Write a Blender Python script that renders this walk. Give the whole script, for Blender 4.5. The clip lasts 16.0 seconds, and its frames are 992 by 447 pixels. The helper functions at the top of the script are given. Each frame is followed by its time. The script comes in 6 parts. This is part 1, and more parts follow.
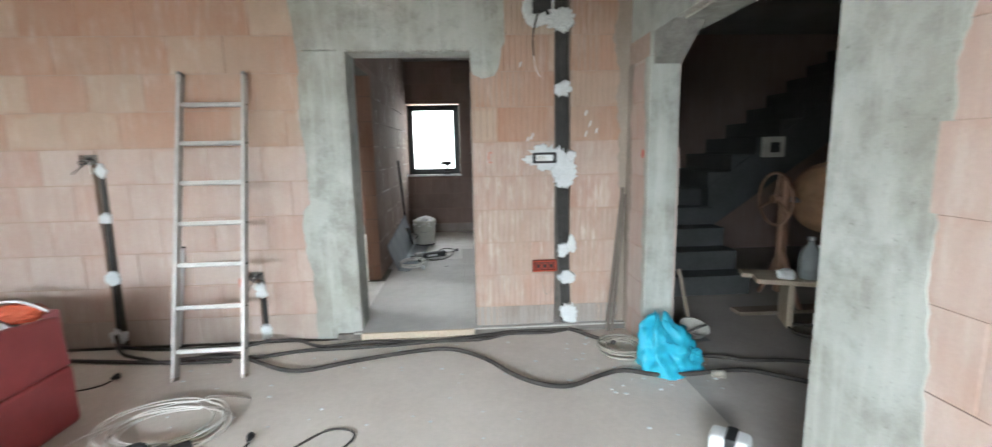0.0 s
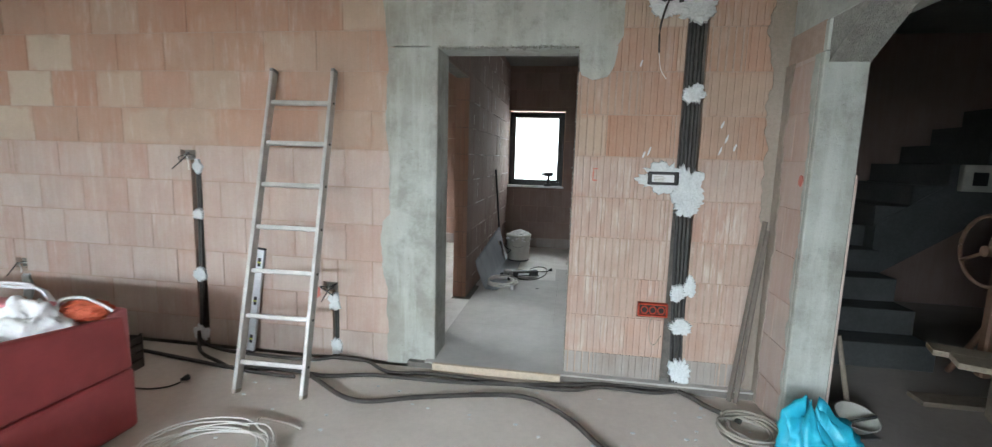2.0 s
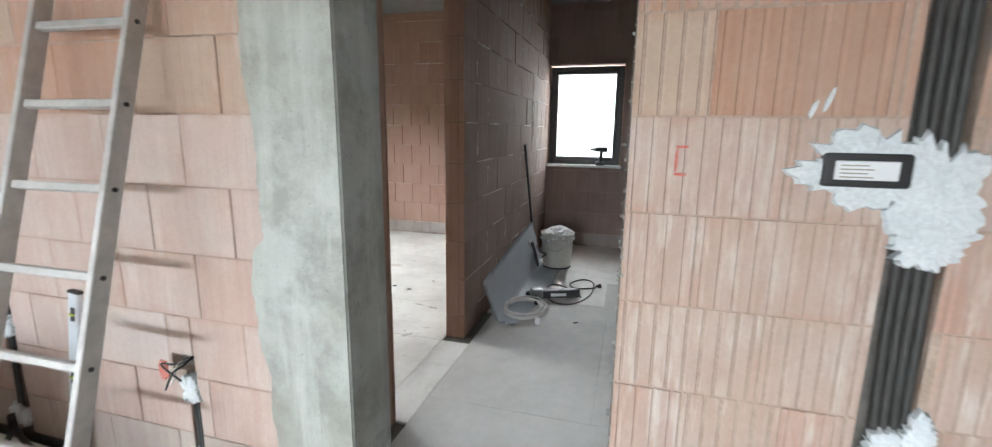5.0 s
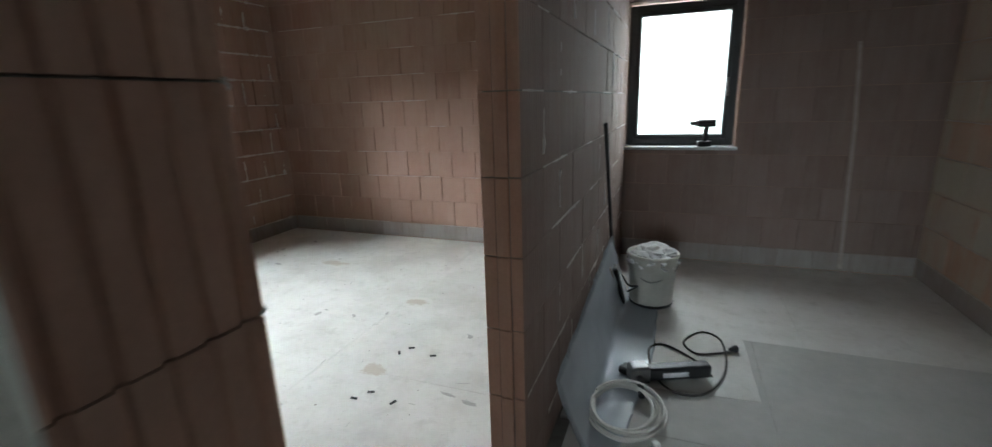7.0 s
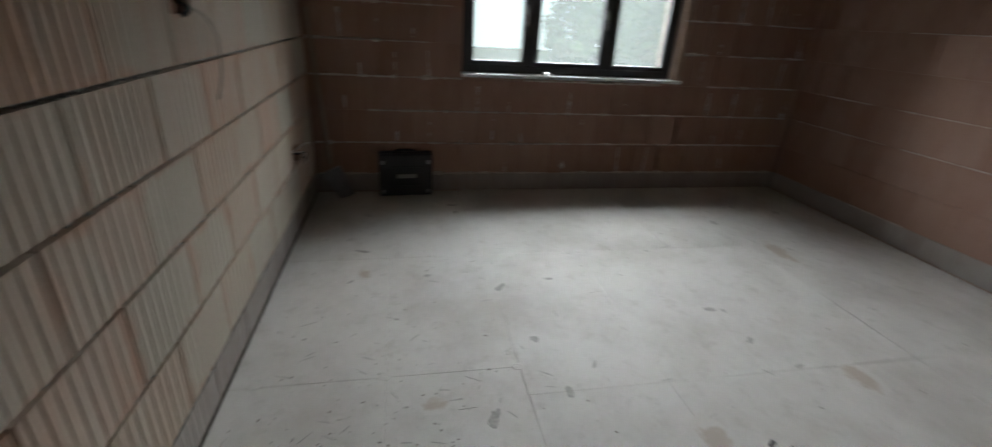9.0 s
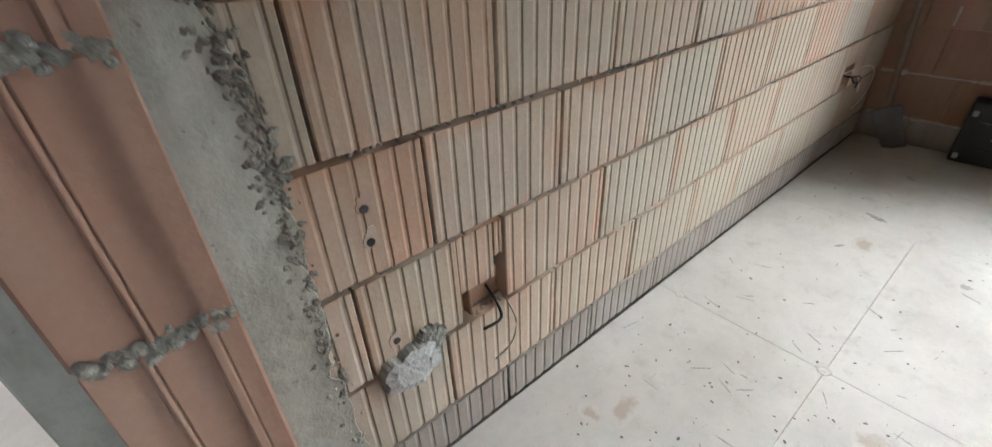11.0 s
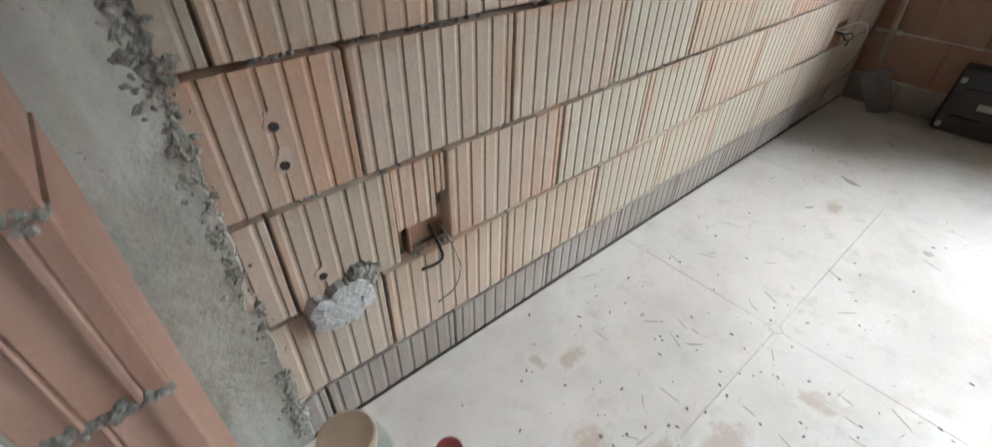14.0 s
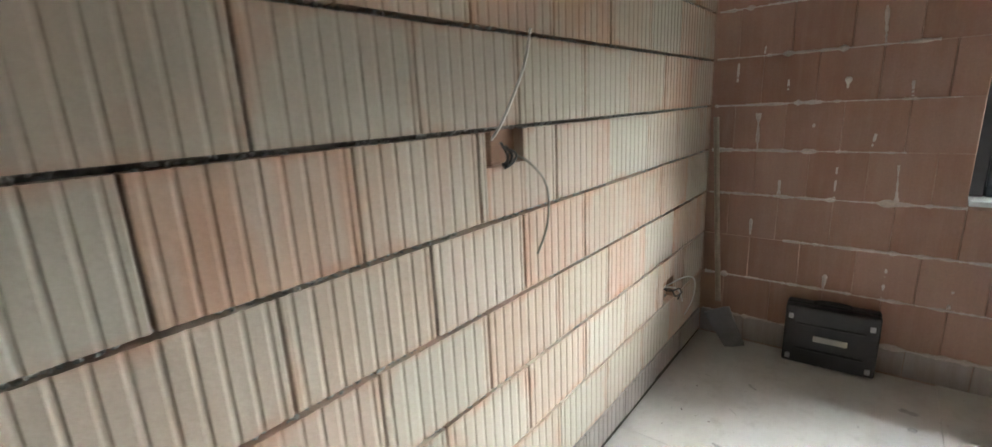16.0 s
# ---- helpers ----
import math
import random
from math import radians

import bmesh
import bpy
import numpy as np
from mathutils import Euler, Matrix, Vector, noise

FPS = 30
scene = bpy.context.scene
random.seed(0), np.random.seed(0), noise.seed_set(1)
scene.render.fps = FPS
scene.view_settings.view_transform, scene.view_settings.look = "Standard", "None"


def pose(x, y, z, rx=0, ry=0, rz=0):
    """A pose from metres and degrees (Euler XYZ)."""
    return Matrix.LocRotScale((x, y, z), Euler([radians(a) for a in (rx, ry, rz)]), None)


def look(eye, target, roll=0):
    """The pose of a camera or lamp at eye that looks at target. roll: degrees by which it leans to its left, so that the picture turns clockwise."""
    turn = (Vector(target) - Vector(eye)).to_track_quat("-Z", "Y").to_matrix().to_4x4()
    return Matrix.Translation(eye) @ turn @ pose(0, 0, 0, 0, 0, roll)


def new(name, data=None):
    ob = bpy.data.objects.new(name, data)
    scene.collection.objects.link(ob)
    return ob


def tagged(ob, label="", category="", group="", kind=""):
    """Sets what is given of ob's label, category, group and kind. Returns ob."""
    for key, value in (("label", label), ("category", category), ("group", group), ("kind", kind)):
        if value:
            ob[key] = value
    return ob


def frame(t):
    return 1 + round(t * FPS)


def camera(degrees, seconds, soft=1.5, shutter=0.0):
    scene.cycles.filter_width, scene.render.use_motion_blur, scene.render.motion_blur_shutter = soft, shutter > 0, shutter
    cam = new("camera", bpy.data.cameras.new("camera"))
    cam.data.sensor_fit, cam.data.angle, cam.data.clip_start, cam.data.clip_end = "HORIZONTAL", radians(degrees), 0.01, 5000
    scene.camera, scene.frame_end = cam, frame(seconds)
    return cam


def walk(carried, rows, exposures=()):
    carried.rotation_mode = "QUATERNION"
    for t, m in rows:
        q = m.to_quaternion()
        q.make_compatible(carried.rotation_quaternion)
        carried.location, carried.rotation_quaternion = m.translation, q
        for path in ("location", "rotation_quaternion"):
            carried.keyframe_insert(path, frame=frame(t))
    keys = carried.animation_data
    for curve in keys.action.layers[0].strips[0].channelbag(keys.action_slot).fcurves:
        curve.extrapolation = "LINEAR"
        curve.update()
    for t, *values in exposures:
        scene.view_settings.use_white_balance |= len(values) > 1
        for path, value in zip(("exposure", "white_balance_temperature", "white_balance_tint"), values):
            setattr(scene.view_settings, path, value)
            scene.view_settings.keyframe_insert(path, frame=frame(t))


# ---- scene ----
cam = camera(92.7, 16.0, soft=1.25, shutter=0.45)
PATH = [
    (0, (0.325, 0.142, 1.346), (0.447, 2.115, 1.038), -1.1),
    (0.5, (0.338, 0.139, 1.371), (0.117, 2.104, 1.068), -1.5),
    (1, (0.32, 0.182, 1.381), (-0.053, 2.125, 1.089), -1.4),
    (1.5, (0.315, 0.39, 1.36), (-0.078, 2.331, 1.077), 0.4),
    (2, (0.361, 0.671, 1.373), (0.06, 2.63, 1.098), 1.7),
    (2.5, (0.511, 0.94, 1.354), (0.178, 2.892, 1.075), 2.7),
    (3, (0.552, 1.135, 1.375), (0.204, 3.08, 1.067), 3.9),
    (3.5, (0.47, 1.406, 1.387), (0.174, 3.36, 1.082), 3.8),
    (4, (0.444, 1.67, 1.364), (0.083, 3.61, 1.04), 3.9),
    (4.2, (0.435, 1.802, 1.361), (-0.009, 3.722, 1.024), 3.9),
    (6.3, (-0.038, 3.295, 1.395), (-0.59, 5.159, 0.923), -1.0),
    (6.5, (-0.146, 3.451, 1.412), (-0.68, 5.32, 0.941), -1.3),
    (7, (-0.182, 3.793, 1.373), (-0.879, 5.6, 0.871), -1.8),
    (7.5, (-0.214, 4.084, 1.416), (-1.131, 5.782, 0.892), 0.6),
    (8, (-0.327, 4.26, 1.442), (-1.417, 5.845, 0.895), -0.1),
    (8.5, (-0.458, 4.461, 1.397), (-1.877, 5.664, 0.664), 2.2),
    (9, (-0.567, 4.582, 1.346), (-2.362, 4.956, 0.547), 3.4),
    (9.5, (-0.561, 4.672, 1.328), (-2.369, 4.48, 0.495), 1.0),
    (10, (-0.585, 4.611, 1.316), (-2.083, 3.562, 0.505), -2.7),
    (10.2, (-0.608, 4.583, 1.295), (-1.9358, 3.398, 0.466), -1.9),
    (12.3, (-0.801, 4.657, 1.131), (-1.766, 3.469, -0.156), -0.8),
    (12.5, (-0.789, 4.659, 1.126), (-1.791, 3.494, -0.154), 0.7),
    (13, (-0.779, 4.652, 1.125), (-1.795, 3.501, -0.157), 2.1),
    (13.5, (-0.788, 4.656, 1.126), (-1.809, 3.5, -0.147), 1.7),
    (14, (-0.809, 4.643, 1.138), (-1.852, 3.451, -0.083), 1.0),
    (14.5, (-0.905, 4.659, 1.246), (-2.217, 3.356, 0.484), -5.3),
    (15, (-1.06, 4.604, 1.362), (-2.529, 3.415, 0.709), -3.3),
    (15.5, (-1.174, 4.591, 1.414), (-2.704, 3.421, 0.876), -3.3),
    (16, (-1.329, 4.713, 1.458), (-2.821, 3.47, 0.979), -2.9),
]
EXPOSURES = [
    (0, 0.27, 6450, 10), (0.5, 0.37, 6400, 10), (1, -0.14, 6450, 10), (1.5, -0.28, 6350, 9), (2, 0.05, 6350, 9), (2.5, 0.07, 6200, 8), (3, 0.23, 6200, 8), (3.5, 0.42, 6200, 9), (4.2, 0.46, 6350, 11),
    (6.3, 0.1, 6400, 9), (7, -0.18, 6150, 5), (7.5, -0.12, 6200, 5), (8, 0.0, 6250, 5), (8.5, -0.82, 6450, 5), (9, -1.28, 6400, 10), (9.5, -0.5, 6250, 10), (10, 0.1, 6650, 12),
    (12.5, 0.3, 6250, 10), (13, 0.12, 6350, 12), (13.5, 0.28, 6250, 11), (14, 0.33, 6350, 11), (14.5, 0.4, 6550, 13), (15, 0.53, 6800, 13), (15.5, 0.67, 6550, 10), (16, 0.78, 6450, 9),
]
walk(cam, [(t, look(eye, target, roll)) for t, eye, target, roll in PATH], EXPOSURES)


# ---- world, large lights ----
world = bpy.data.worlds.new("overcast_sky")
scene.world = world
world.use_nodes = True
wn = world.node_tree
sky = wn.nodes.new("ShaderNodeTexSky")
sky.sky_type, sky.sun_disc = "NISHITA", False
sky.sun_elevation, sky.sun_rotation = radians(38), radians(200)
sky.air_density, sky.dust_density, sky.ozone_density = 1.0, 4.0, 1.0
wn.links.new(sky.outputs[0], wn.nodes["Background"].inputs[0])
wn.nodes["Background"].inputs[1].default_value = 0.15

sun_data = bpy.data.lights.new("sun", "SUN")
sun_data.energy, sun_data.angle, sun_data.color = 1.5, radians(20), (1.0, 0.97, 0.92)
sun = new("sun", sun_data)
sun.matrix_world = look((14, -14, 26), (0, 4, 0))


def sky_lamp(name, eye, target, width, height, watts, colour=(0.93, 0.97, 1.0)):
    """Daylight that enters by one opening."""
    data = bpy.data.lights.new(name, "AREA")
    data.shape, data.size, data.size_y, data.energy, data.color = "RECTANGLE", width, height, watts, colour
    ob = new(name, data)
    ob.matrix_world = look(eye, target)
    return ob


sky_lamp("daylight_living_room", (-2.0, -5.3, 2.54), (-1.4, 1.8, 0.3), 4.4, 1.0, 2300, (0.80, 0.915, 1.0))
sky_lamp("daylight_living_west", (-6.1, -1.2, 2.4), (-0.5, 0.6, 0.2), 2.8, 1.0, 350, (0.80, 0.915, 1.0))
sky_lamp("daylight_west_window", (-8.2, 6.3, 3.45), (-2.8, 5.5, 0.8), 11.0, 2.2, 6400, (0.93, 0.98, 1.0))
sky_lamp("daylight_west_zenith", (-6.5, 5.9, 5.4), (-4.4, 5.9, 1.5), 4.5, 3.0, 3400, (0.93, 0.98, 1.0))
sky_lamp("daylight_hall_window", (-0.2, 8.62, 1.75), (0.1, 5.5, 0.4), 0.9, 1.1, 66)
sky_lamp("daylight_east_room", (3.1, 8.62, 1.75), (2.6, 5.5, 0.4), 0.9, 1.1, 120, (0.8, 0.92, 1.0))


# ---- materials ----
def material(name, rough=0.8, metal=0.0):
    m = bpy.data.materials.new(name)
    m.use_nodes = True
    b = m.node_tree.nodes["Principled BSDF"]
    b.inputs["Roughness"].default_value, b.inputs["Metallic"].default_value = rough, metal
    return m, m.node_tree, b


def place(nt, scale=(1, 1, 1)):
    """World position, stretched."""
    g, m = nt.nodes.new("ShaderNodeNewGeometry"), nt.nodes.new("ShaderNodeMapping")
    m.inputs["Scale"].default_value = scale
    nt.links.new(g.outputs["Position"], m.inputs["Vector"])
    return m.outputs["Vector"]


def noise_tex(nt, scale, detail=4, rough=0.6, stretch=(1, 1, 1)):
    n = nt.nodes.new("ShaderNodeTexNoise")
    n.inputs["Scale"].default_value, n.inputs["Detail"].default_value, n.inputs["Roughness"].default_value = scale, detail, rough
    nt.links.new(place(nt, stretch), n.inputs["Vector"])
    return n.outputs["Fac"]


def ramp(nt, fac, *stops):
    r = nt.nodes.new("ShaderNodeValToRGB")
    while len(r.color_ramp.elements) < len(stops):
        r.color_ramp.elements.new(0.5)
    for e, (p, c) in zip(r.color_ramp.elements, stops):
        e.position, e.color = p, (*c, 1) if len(c) == 3 else c
    nt.links.new(fac, r.inputs["Fac"])
    return r.outputs["Color"]


def mix(nt, fac, a, b, blend="MIX"):
    n = nt.nodes.new("ShaderNodeMix")
    n.data_type, n.blend_type = "RGBA", blend
    for sock, v in ((n.inputs[0], fac), (n.inputs[6], a), (n.inputs[7], b)):
        if isinstance(v, (int, float)):
            sock.default_value = v
        elif isinstance(v, tuple):
            sock.default_value = (*v, 1)
        else:
            nt.links.new(v, sock)
    return n.outputs[2]


def bump(nt, b, height, strength, dist=0.01):
    n = nt.nodes.new("ShaderNodeBump")
    n.inputs["Strength"].default_value, n.inputs["Distance"].default_value = strength, dist
    nt.links.new(height, n.inputs["Height"])
    nt.links.new(n.outputs["Normal"], b.inputs["Normal"])


def piece_noise(nt, scale, detail, stretch, shift=53.0):
    """Noise in world space that starts anew on every piece."""
    rnd = nt.nodes.new("ShaderNodeObjectInfo").outputs["Random"]
    c, v = nt.nodes.new("ShaderNodeCombineXYZ"), nt.nodes.new("ShaderNodeVectorMath")
    v.operation = "MULTIPLY_ADD"
    for i in range(3):
        nt.links.new(rnd, c.inputs[i])
    nt.links.new(c.outputs[0], v.inputs[0])
    v.inputs[1].default_value = (shift, shift * 0.7, shift * 1.3)
    nt.links.new(place(nt, stretch), v.inputs[2])
    n = nt.nodes.new("ShaderNodeTexNoise")
    n.inputs["Scale"].default_value, n.inputs["Detail"].default_value, n.inputs["Roughness"].default_value = scale, detail, 0.6
    nt.links.new(v.outputs[0], n.inputs["Vector"])
    return n.outputs["Fac"]


def scaled(nt, fac, k):
    return mix(nt, 1.0, fac, (k, k, k), "MULTIPLY")


def clay(name, tints, ash, streak=0.5, rim=None, bands=None, smear=0.0, grain=0.16):
    """Fired hollow block: tint by piece, upright bands of a second firing colour, ash bloom in streaks, redder rims, mortar smears, pores."""
    m, nt, b = material(name, 0.92)
    rnd = nt.nodes.new("ShaderNodeObjectInfo").outputs["Random"]
    base = ramp(nt, rnd, *[(i / (len(tints) - 1), t) for i, t in enumerate(tints)])
    if bands:
        wide = ramp(nt, piece_noise(nt, 9, 2, (1, 1, 0.16)), (0.44, (0, 0, 0)), (0.60, (1, 1, 1)))
        base = mix(nt, scaled(nt, wide, bands[0]), base, bands[1])
    blotch = ramp(nt, piece_noise(nt, 4.5, 5, (1, 1, 0.7)), (0.40, (0, 0, 0)), (0.64, (1, 1, 1)))
    streaks = ramp(nt, noise_tex(nt, 26, 4, 0.6, (1, 1, 0.07)), (0.42, (0, 0, 0)), (0.68, (1, 1, 1)))
    col = mix(nt, scaled(nt, mix(nt, 0.45, blotch, streaks), streak), base, ash)
    if rim:
        xyz = nt.nodes.new("ShaderNodeSeparateXYZ")
        nt.links.new(nt.nodes.new("ShaderNodeTexCoord").outputs["Generated"], xyz.inputs[0])
        far = []
        for axis in ("X", "Z"):
            a = nt.nodes.new("ShaderNodeMath")
            a.operation = "SUBTRACT"
            a.inputs[1].default_value = 0.5
            nt.links.new(xyz.outputs[axis], a.inputs[0])
            c = nt.nodes.new("ShaderNodeMath")
            c.operation = "ABSOLUTE"
            nt.links.new(a.outputs[0], c.inputs[0])
            far.append(c.outputs[0])
        big = nt.nodes.new("ShaderNodeMath")
        big.operation = "MAXIMUM"
        nt.links.new(far[0], big.inputs[0])
        nt.links.new(far[1], big.inputs[1])
        uneven = nt.nodes.new("ShaderNodeMath")
        uneven.operation = "MULTIPLY_ADD"
        nt.links.new(piece_noise(nt, 5.5, 3, (1, 1, 1), 31), uneven.inputs[0])
        uneven.inputs[1].default_value = 0.6
        nt.links.new(big.outputs[0], uneven.inputs[2])
        col = mix(nt, ramp(nt, uneven.outputs[0], (0.73, (0, 0, 0)), (0.90, (0.5, 0.5, 0.5))), col, rim)
    if smear:
        where = ramp(nt, noise_tex(nt, 2.3, 3, 0.6), (0.45, (0, 0, 0)), (0.62, (1, 1, 1)))
        dash = ramp(nt, noise_tex(nt, 24, 4, 0.65, (1, 1, 0.16)), (0.50, (0, 0, 0)), (0.66, (1, 1, 1)))
        col = mix(nt, scaled(nt, mix(nt, 1.0, where, dash, "MULTIPLY"), smear), col, (0.60, 0.555, 0.505))
        soil = ramp(nt, noise_tex(nt, 1.4, 5, 0.65), (0.46, (0, 0, 0)), (0.68, (1, 1, 1)))
        col = mix(nt, scaled(nt, soil, 0.45), col, tuple(0.72 * v for v in ash))
    fine = noise_tex(nt, 90, 3, 0.7)
    col = mix(nt, grain, col, ramp(nt, fine, (0.3, (0.55, 0.55, 0.55)), (0.7, (1.1, 1.1, 1.1))), "MULTIPLY")
    nt.links.new(col, b.inputs["Base Color"])
    bump(nt, b, fine, 0.22, 0.003)
    return m


def concrete(name, tints, streak=0.45, pits=0.6):
    """Trowelled concrete: wide clouds, damp patches, drips running down, small dark pits."""
    m, nt, b = material(name, 0.88)
    cloud = ramp(nt, noise_tex(nt, 1.3, 6, 0.62), *[(0.34 + 0.32 * i / (len(tints) - 1), t) for i, t in enumerate(tints)])
    patch = ramp(nt, noise_tex(nt, 4.5, 6, 0.7), (0.48, (0, 0, 0)), (0.64, (1, 1, 1)))
    col = mix(nt, scaled(nt, patch, 0.55), cloud, tuple(0.74 * v for v in tints[0]))
    drip = ramp(nt, noise_tex(nt, 11, 5, 0.65, (1, 1, 0.12)), (0.5, (0, 0, 0)), (0.68, (1, 1, 1)))
    col = mix(nt, scaled(nt, drip, streak), col, tuple(min(0.62, 1.18 * v) for v in tints[-1]))
    f = noise_tex(nt, 48, 4, 0.7)
    pit = ramp(nt, f, (0.29, (1, 1, 1)), (0.36, (0, 0, 0)))
    col = mix(nt, scaled(nt, pit, pits), col, (0.13, 0.125, 0.11))
    col = mix(nt, 0.12, col, ramp(nt, noise_tex(nt, 120, 3, 0.7), (0.35, (0.6, 0.6, 0.6)), (0.65, (1.1, 1.1, 1.1))), "MULTIPLY")
    nt.links.new(col, b.inputs["Base Color"])
    bump(nt, b, mix(nt, 0.5, f, patch), 0.5, 0.008)
    return m


def stained(name, col, ground):
    """A dried spill that thins out into the colour of the board."""
    m, nt, b = material(name, 0.72)
    sub, ln = nt.nodes.new("ShaderNodeVectorMath"), nt.nodes.new("ShaderNodeVectorMath")
    sub.operation, ln.operation = "SUBTRACT", "LENGTH"
    sub.inputs[1].default_value = (0.5, 0.5, 0.5)
    flat = nt.nodes.new("ShaderNodeMapping")
    flat.inputs["Scale"].default_value = (1, 1, 0)
    nt.links.new(nt.nodes.new("ShaderNodeTexCoord").outputs["Generated"], sub.inputs[0])
    nt.links.new(sub.outputs[0], flat.inputs["Vector"])
    nt.links.new(flat.outputs[0], ln.inputs[0])
    un = nt.nodes.new("ShaderNodeMath")
    un.operation = "MULTIPLY_ADD"
    un.inputs[1].default_value = 1.1
    nt.links.new(noise_tex(nt, 13, 5, 0.7), un.inputs[0])
    nt.links.new(ln.outputs["Value"], un.inputs[2])
    share = ramp(nt, un.outputs[0], (0.74, (0.85, 0.85, 0.85)), (0.92, (0, 0, 0)))
    nt.links.new(mix(nt, share, ground, col), b.inputs["Base Color"])
    return m


def paint(name, col, rough=0.5, metal=0.0, vary=0.15, scale=9):
    m, nt, b = material(name, rough, metal)
    dark = tuple(c * (1 - vary) for c in col)
    nt.links.new(ramp(nt, noise_tex(nt, scale, 5, 0.65), (0.35, dark), (0.65, col)), b.inputs["Base Color"])
    r = ramp(nt, noise_tex(nt, scale * 3, 3), (0.3, (rough * 0.85,) * 3), (0.7, (min(1, rough * 1.15),) * 3))
    nt.links.new(r, b.inputs["Roughness"])
    return m


def stone(name, tints, rough=0.9, scale=2.2, fine=60, relief=0.35, dist=0.006, stretch=(1, 1, 1), speck=0.4):
    """Mortar, screed, wood grain: clouds, speckles and fine relief."""
    m, nt, b = material(name, rough)
    cloud = ramp(nt, noise_tex(nt, scale, 6, 0.62, stretch), *[(0.3 + 0.4 * i / (len(tints) - 1), t) for i, t in enumerate(tints)])
    f = noise_tex(nt, fine, 5, 0.7)
    col = mix(nt, speck, cloud, ramp(nt, f, (0.35, (0.6, 0.6, 0.6)), (0.65, (1.1, 1.1, 1.1))), "MULTIPLY")
    nt.links.new(col, b.inputs["Base Color"])
    bump(nt, b, f, relief, dist)
    return m


CLAY = clay("clay_block", [(0.44, 0.30, 0.245), (0.47, 0.36, 0.31), (0.45, 0.29, 0.23), (0.49, 0.395, 0.345), (0.46, 0.325, 0.27)], (0.55, 0.475, 0.43), 0.6, (0.44, 0.265, 0.19), None, 0.35)
CLAY_WARM = clay("clay_block_orange", [(0.42, 0.24, 0.165), (0.44, 0.27, 0.20), (0.40, 0.225, 0.155), (0.50, 0.42, 0.33), (0.42, 0.25, 0.18), (0.44, 0.33, 0.255)], (0.47, 0.365, 0.29), 0.5, (0.41, 0.215, 0.14), None, 0.35)
CLAY_RIBBED = clay("clay_block_streaked", [(0.41, 0.265, 0.205), (0.43, 0.305, 0.245), (0.42, 0.26, 0.20), (0.44, 0.325, 0.27)], (0.53, 0.455, 0.405), 0.6, (0.43, 0.24, 0.165), None, 0.75)
# salmon clay, its tints lowered to include the shade on the stub
CLAY_STUB = clay("clay_block_salmon_shaded", [(0.32, 0.195, 0.148), (0.355, 0.22, 0.17), (0.32, 0.195, 0.148)], (0.42, 0.305, 0.245), 0.4, None, (0.4, (0.30, 0.155, 0.105)))
CLAY_PALE = clay("clay_block_pale", [(0.46, 0.305, 0.225), (0.43, 0.395, 0.32), (0.45, 0.285, 0.20), (0.41, 0.39, 0.325), (0.45, 0.34, 0.27), (0.46, 0.295, 0.21)], (0.49, 0.445, 0.39), 0.36, (0.44, 0.225, 0.14), (0.5, (0.44, 0.405, 0.335)))
CLAY_SMUDGED = clay("clay_block_smudged", [(0.40, 0.31, 0.265), (0.43, 0.35, 0.305)], (0.48, 0.42, 0.375), 0.8)
CLAY_DAMP = clay("clay_block_damp", [(0.27, 0.23, 0.205), (0.31, 0.275, 0.25)], (0.38, 0.355, 0.33), 0.8)
CLAY_RED = clay("clay_block_red", [(0.29, 0.17, 0.128), (0.33, 0.205, 0.158), (0.27, 0.15, 0.11), (0.32, 0.195, 0.148)], (0.385, 0.28, 0.225), 0.45, (0.30, 0.17, 0.125))
CLAY_HOLE = clay("broken_clay", [(0.26, 0.15, 0.10), (0.30, 0.18, 0.125)], (0.34, 0.24, 0.18), 0.4)
# darker copy of the red clay, with the halls' shade in its tints
CLAY_SHADED = clay("clay_block_shaded", [(0.22, 0.15, 0.125), (0.255, 0.18, 0.155), (0.20, 0.138, 0.113)], (0.30, 0.25, 0.22), 0.6)
MORTAR = stone("mortar", [(0.13, 0.12, 0.105), (0.21, 0.19, 0.17)], 0.95, 14, 70, 0.8, 0.01)
MORTAR_PALE = stone("mortar_pale", [(0.37, 0.305, 0.26), (0.51, 0.445, 0.395)], 0.95, 9, 90, 0.6)
MORTAR_CRUST = stone("mortar_crust", [(0.44, 0.38, 0.33), (0.58, 0.52, 0.465)], 0.95, 9, 90, 0.6)
MORTAR_CLAY = stone("mortar_clay", [(0.30, 0.20, 0.15), (0.42, 0.30, 0.24)], 0.95, 9, 90, 0.6)
CONC = concrete("concrete", [(0.29, 0.285, 0.245), (0.40, 0.415, 0.38), (0.47, 0.495, 0.465)])
CONC_ROUGH = stone("rough_concrete", [(0.27, 0.265, 0.24), (0.41, 0.405, 0.37)], 0.95, 14, 60, 1.0, 0.02)
# far below bare concrete: the stair hall's gloom is put into the colour
CONC_SHADED = stone("stair_concrete_shaded", [(0.06, 0.064, 0.062), (0.095, 0.10, 0.098)], 0.9, 2, 40)
CEILING = stone("ceiling_concrete", [(0.20, 0.20, 0.19), (0.27, 0.27, 0.26)], 0.9, 1.2, 50)
# darker copy of SCREED: light falloff into the stair hall, as colour
SCREED_SHADED = stone("shaded_hall_screed", [(0.34, 0.305, 0.28), (0.40, 0.36, 0.33), (0.44, 0.40, 0.37)], 0.85, 1.1, 30, 0.12, 0.004, (1, 1, 1), 0.16)
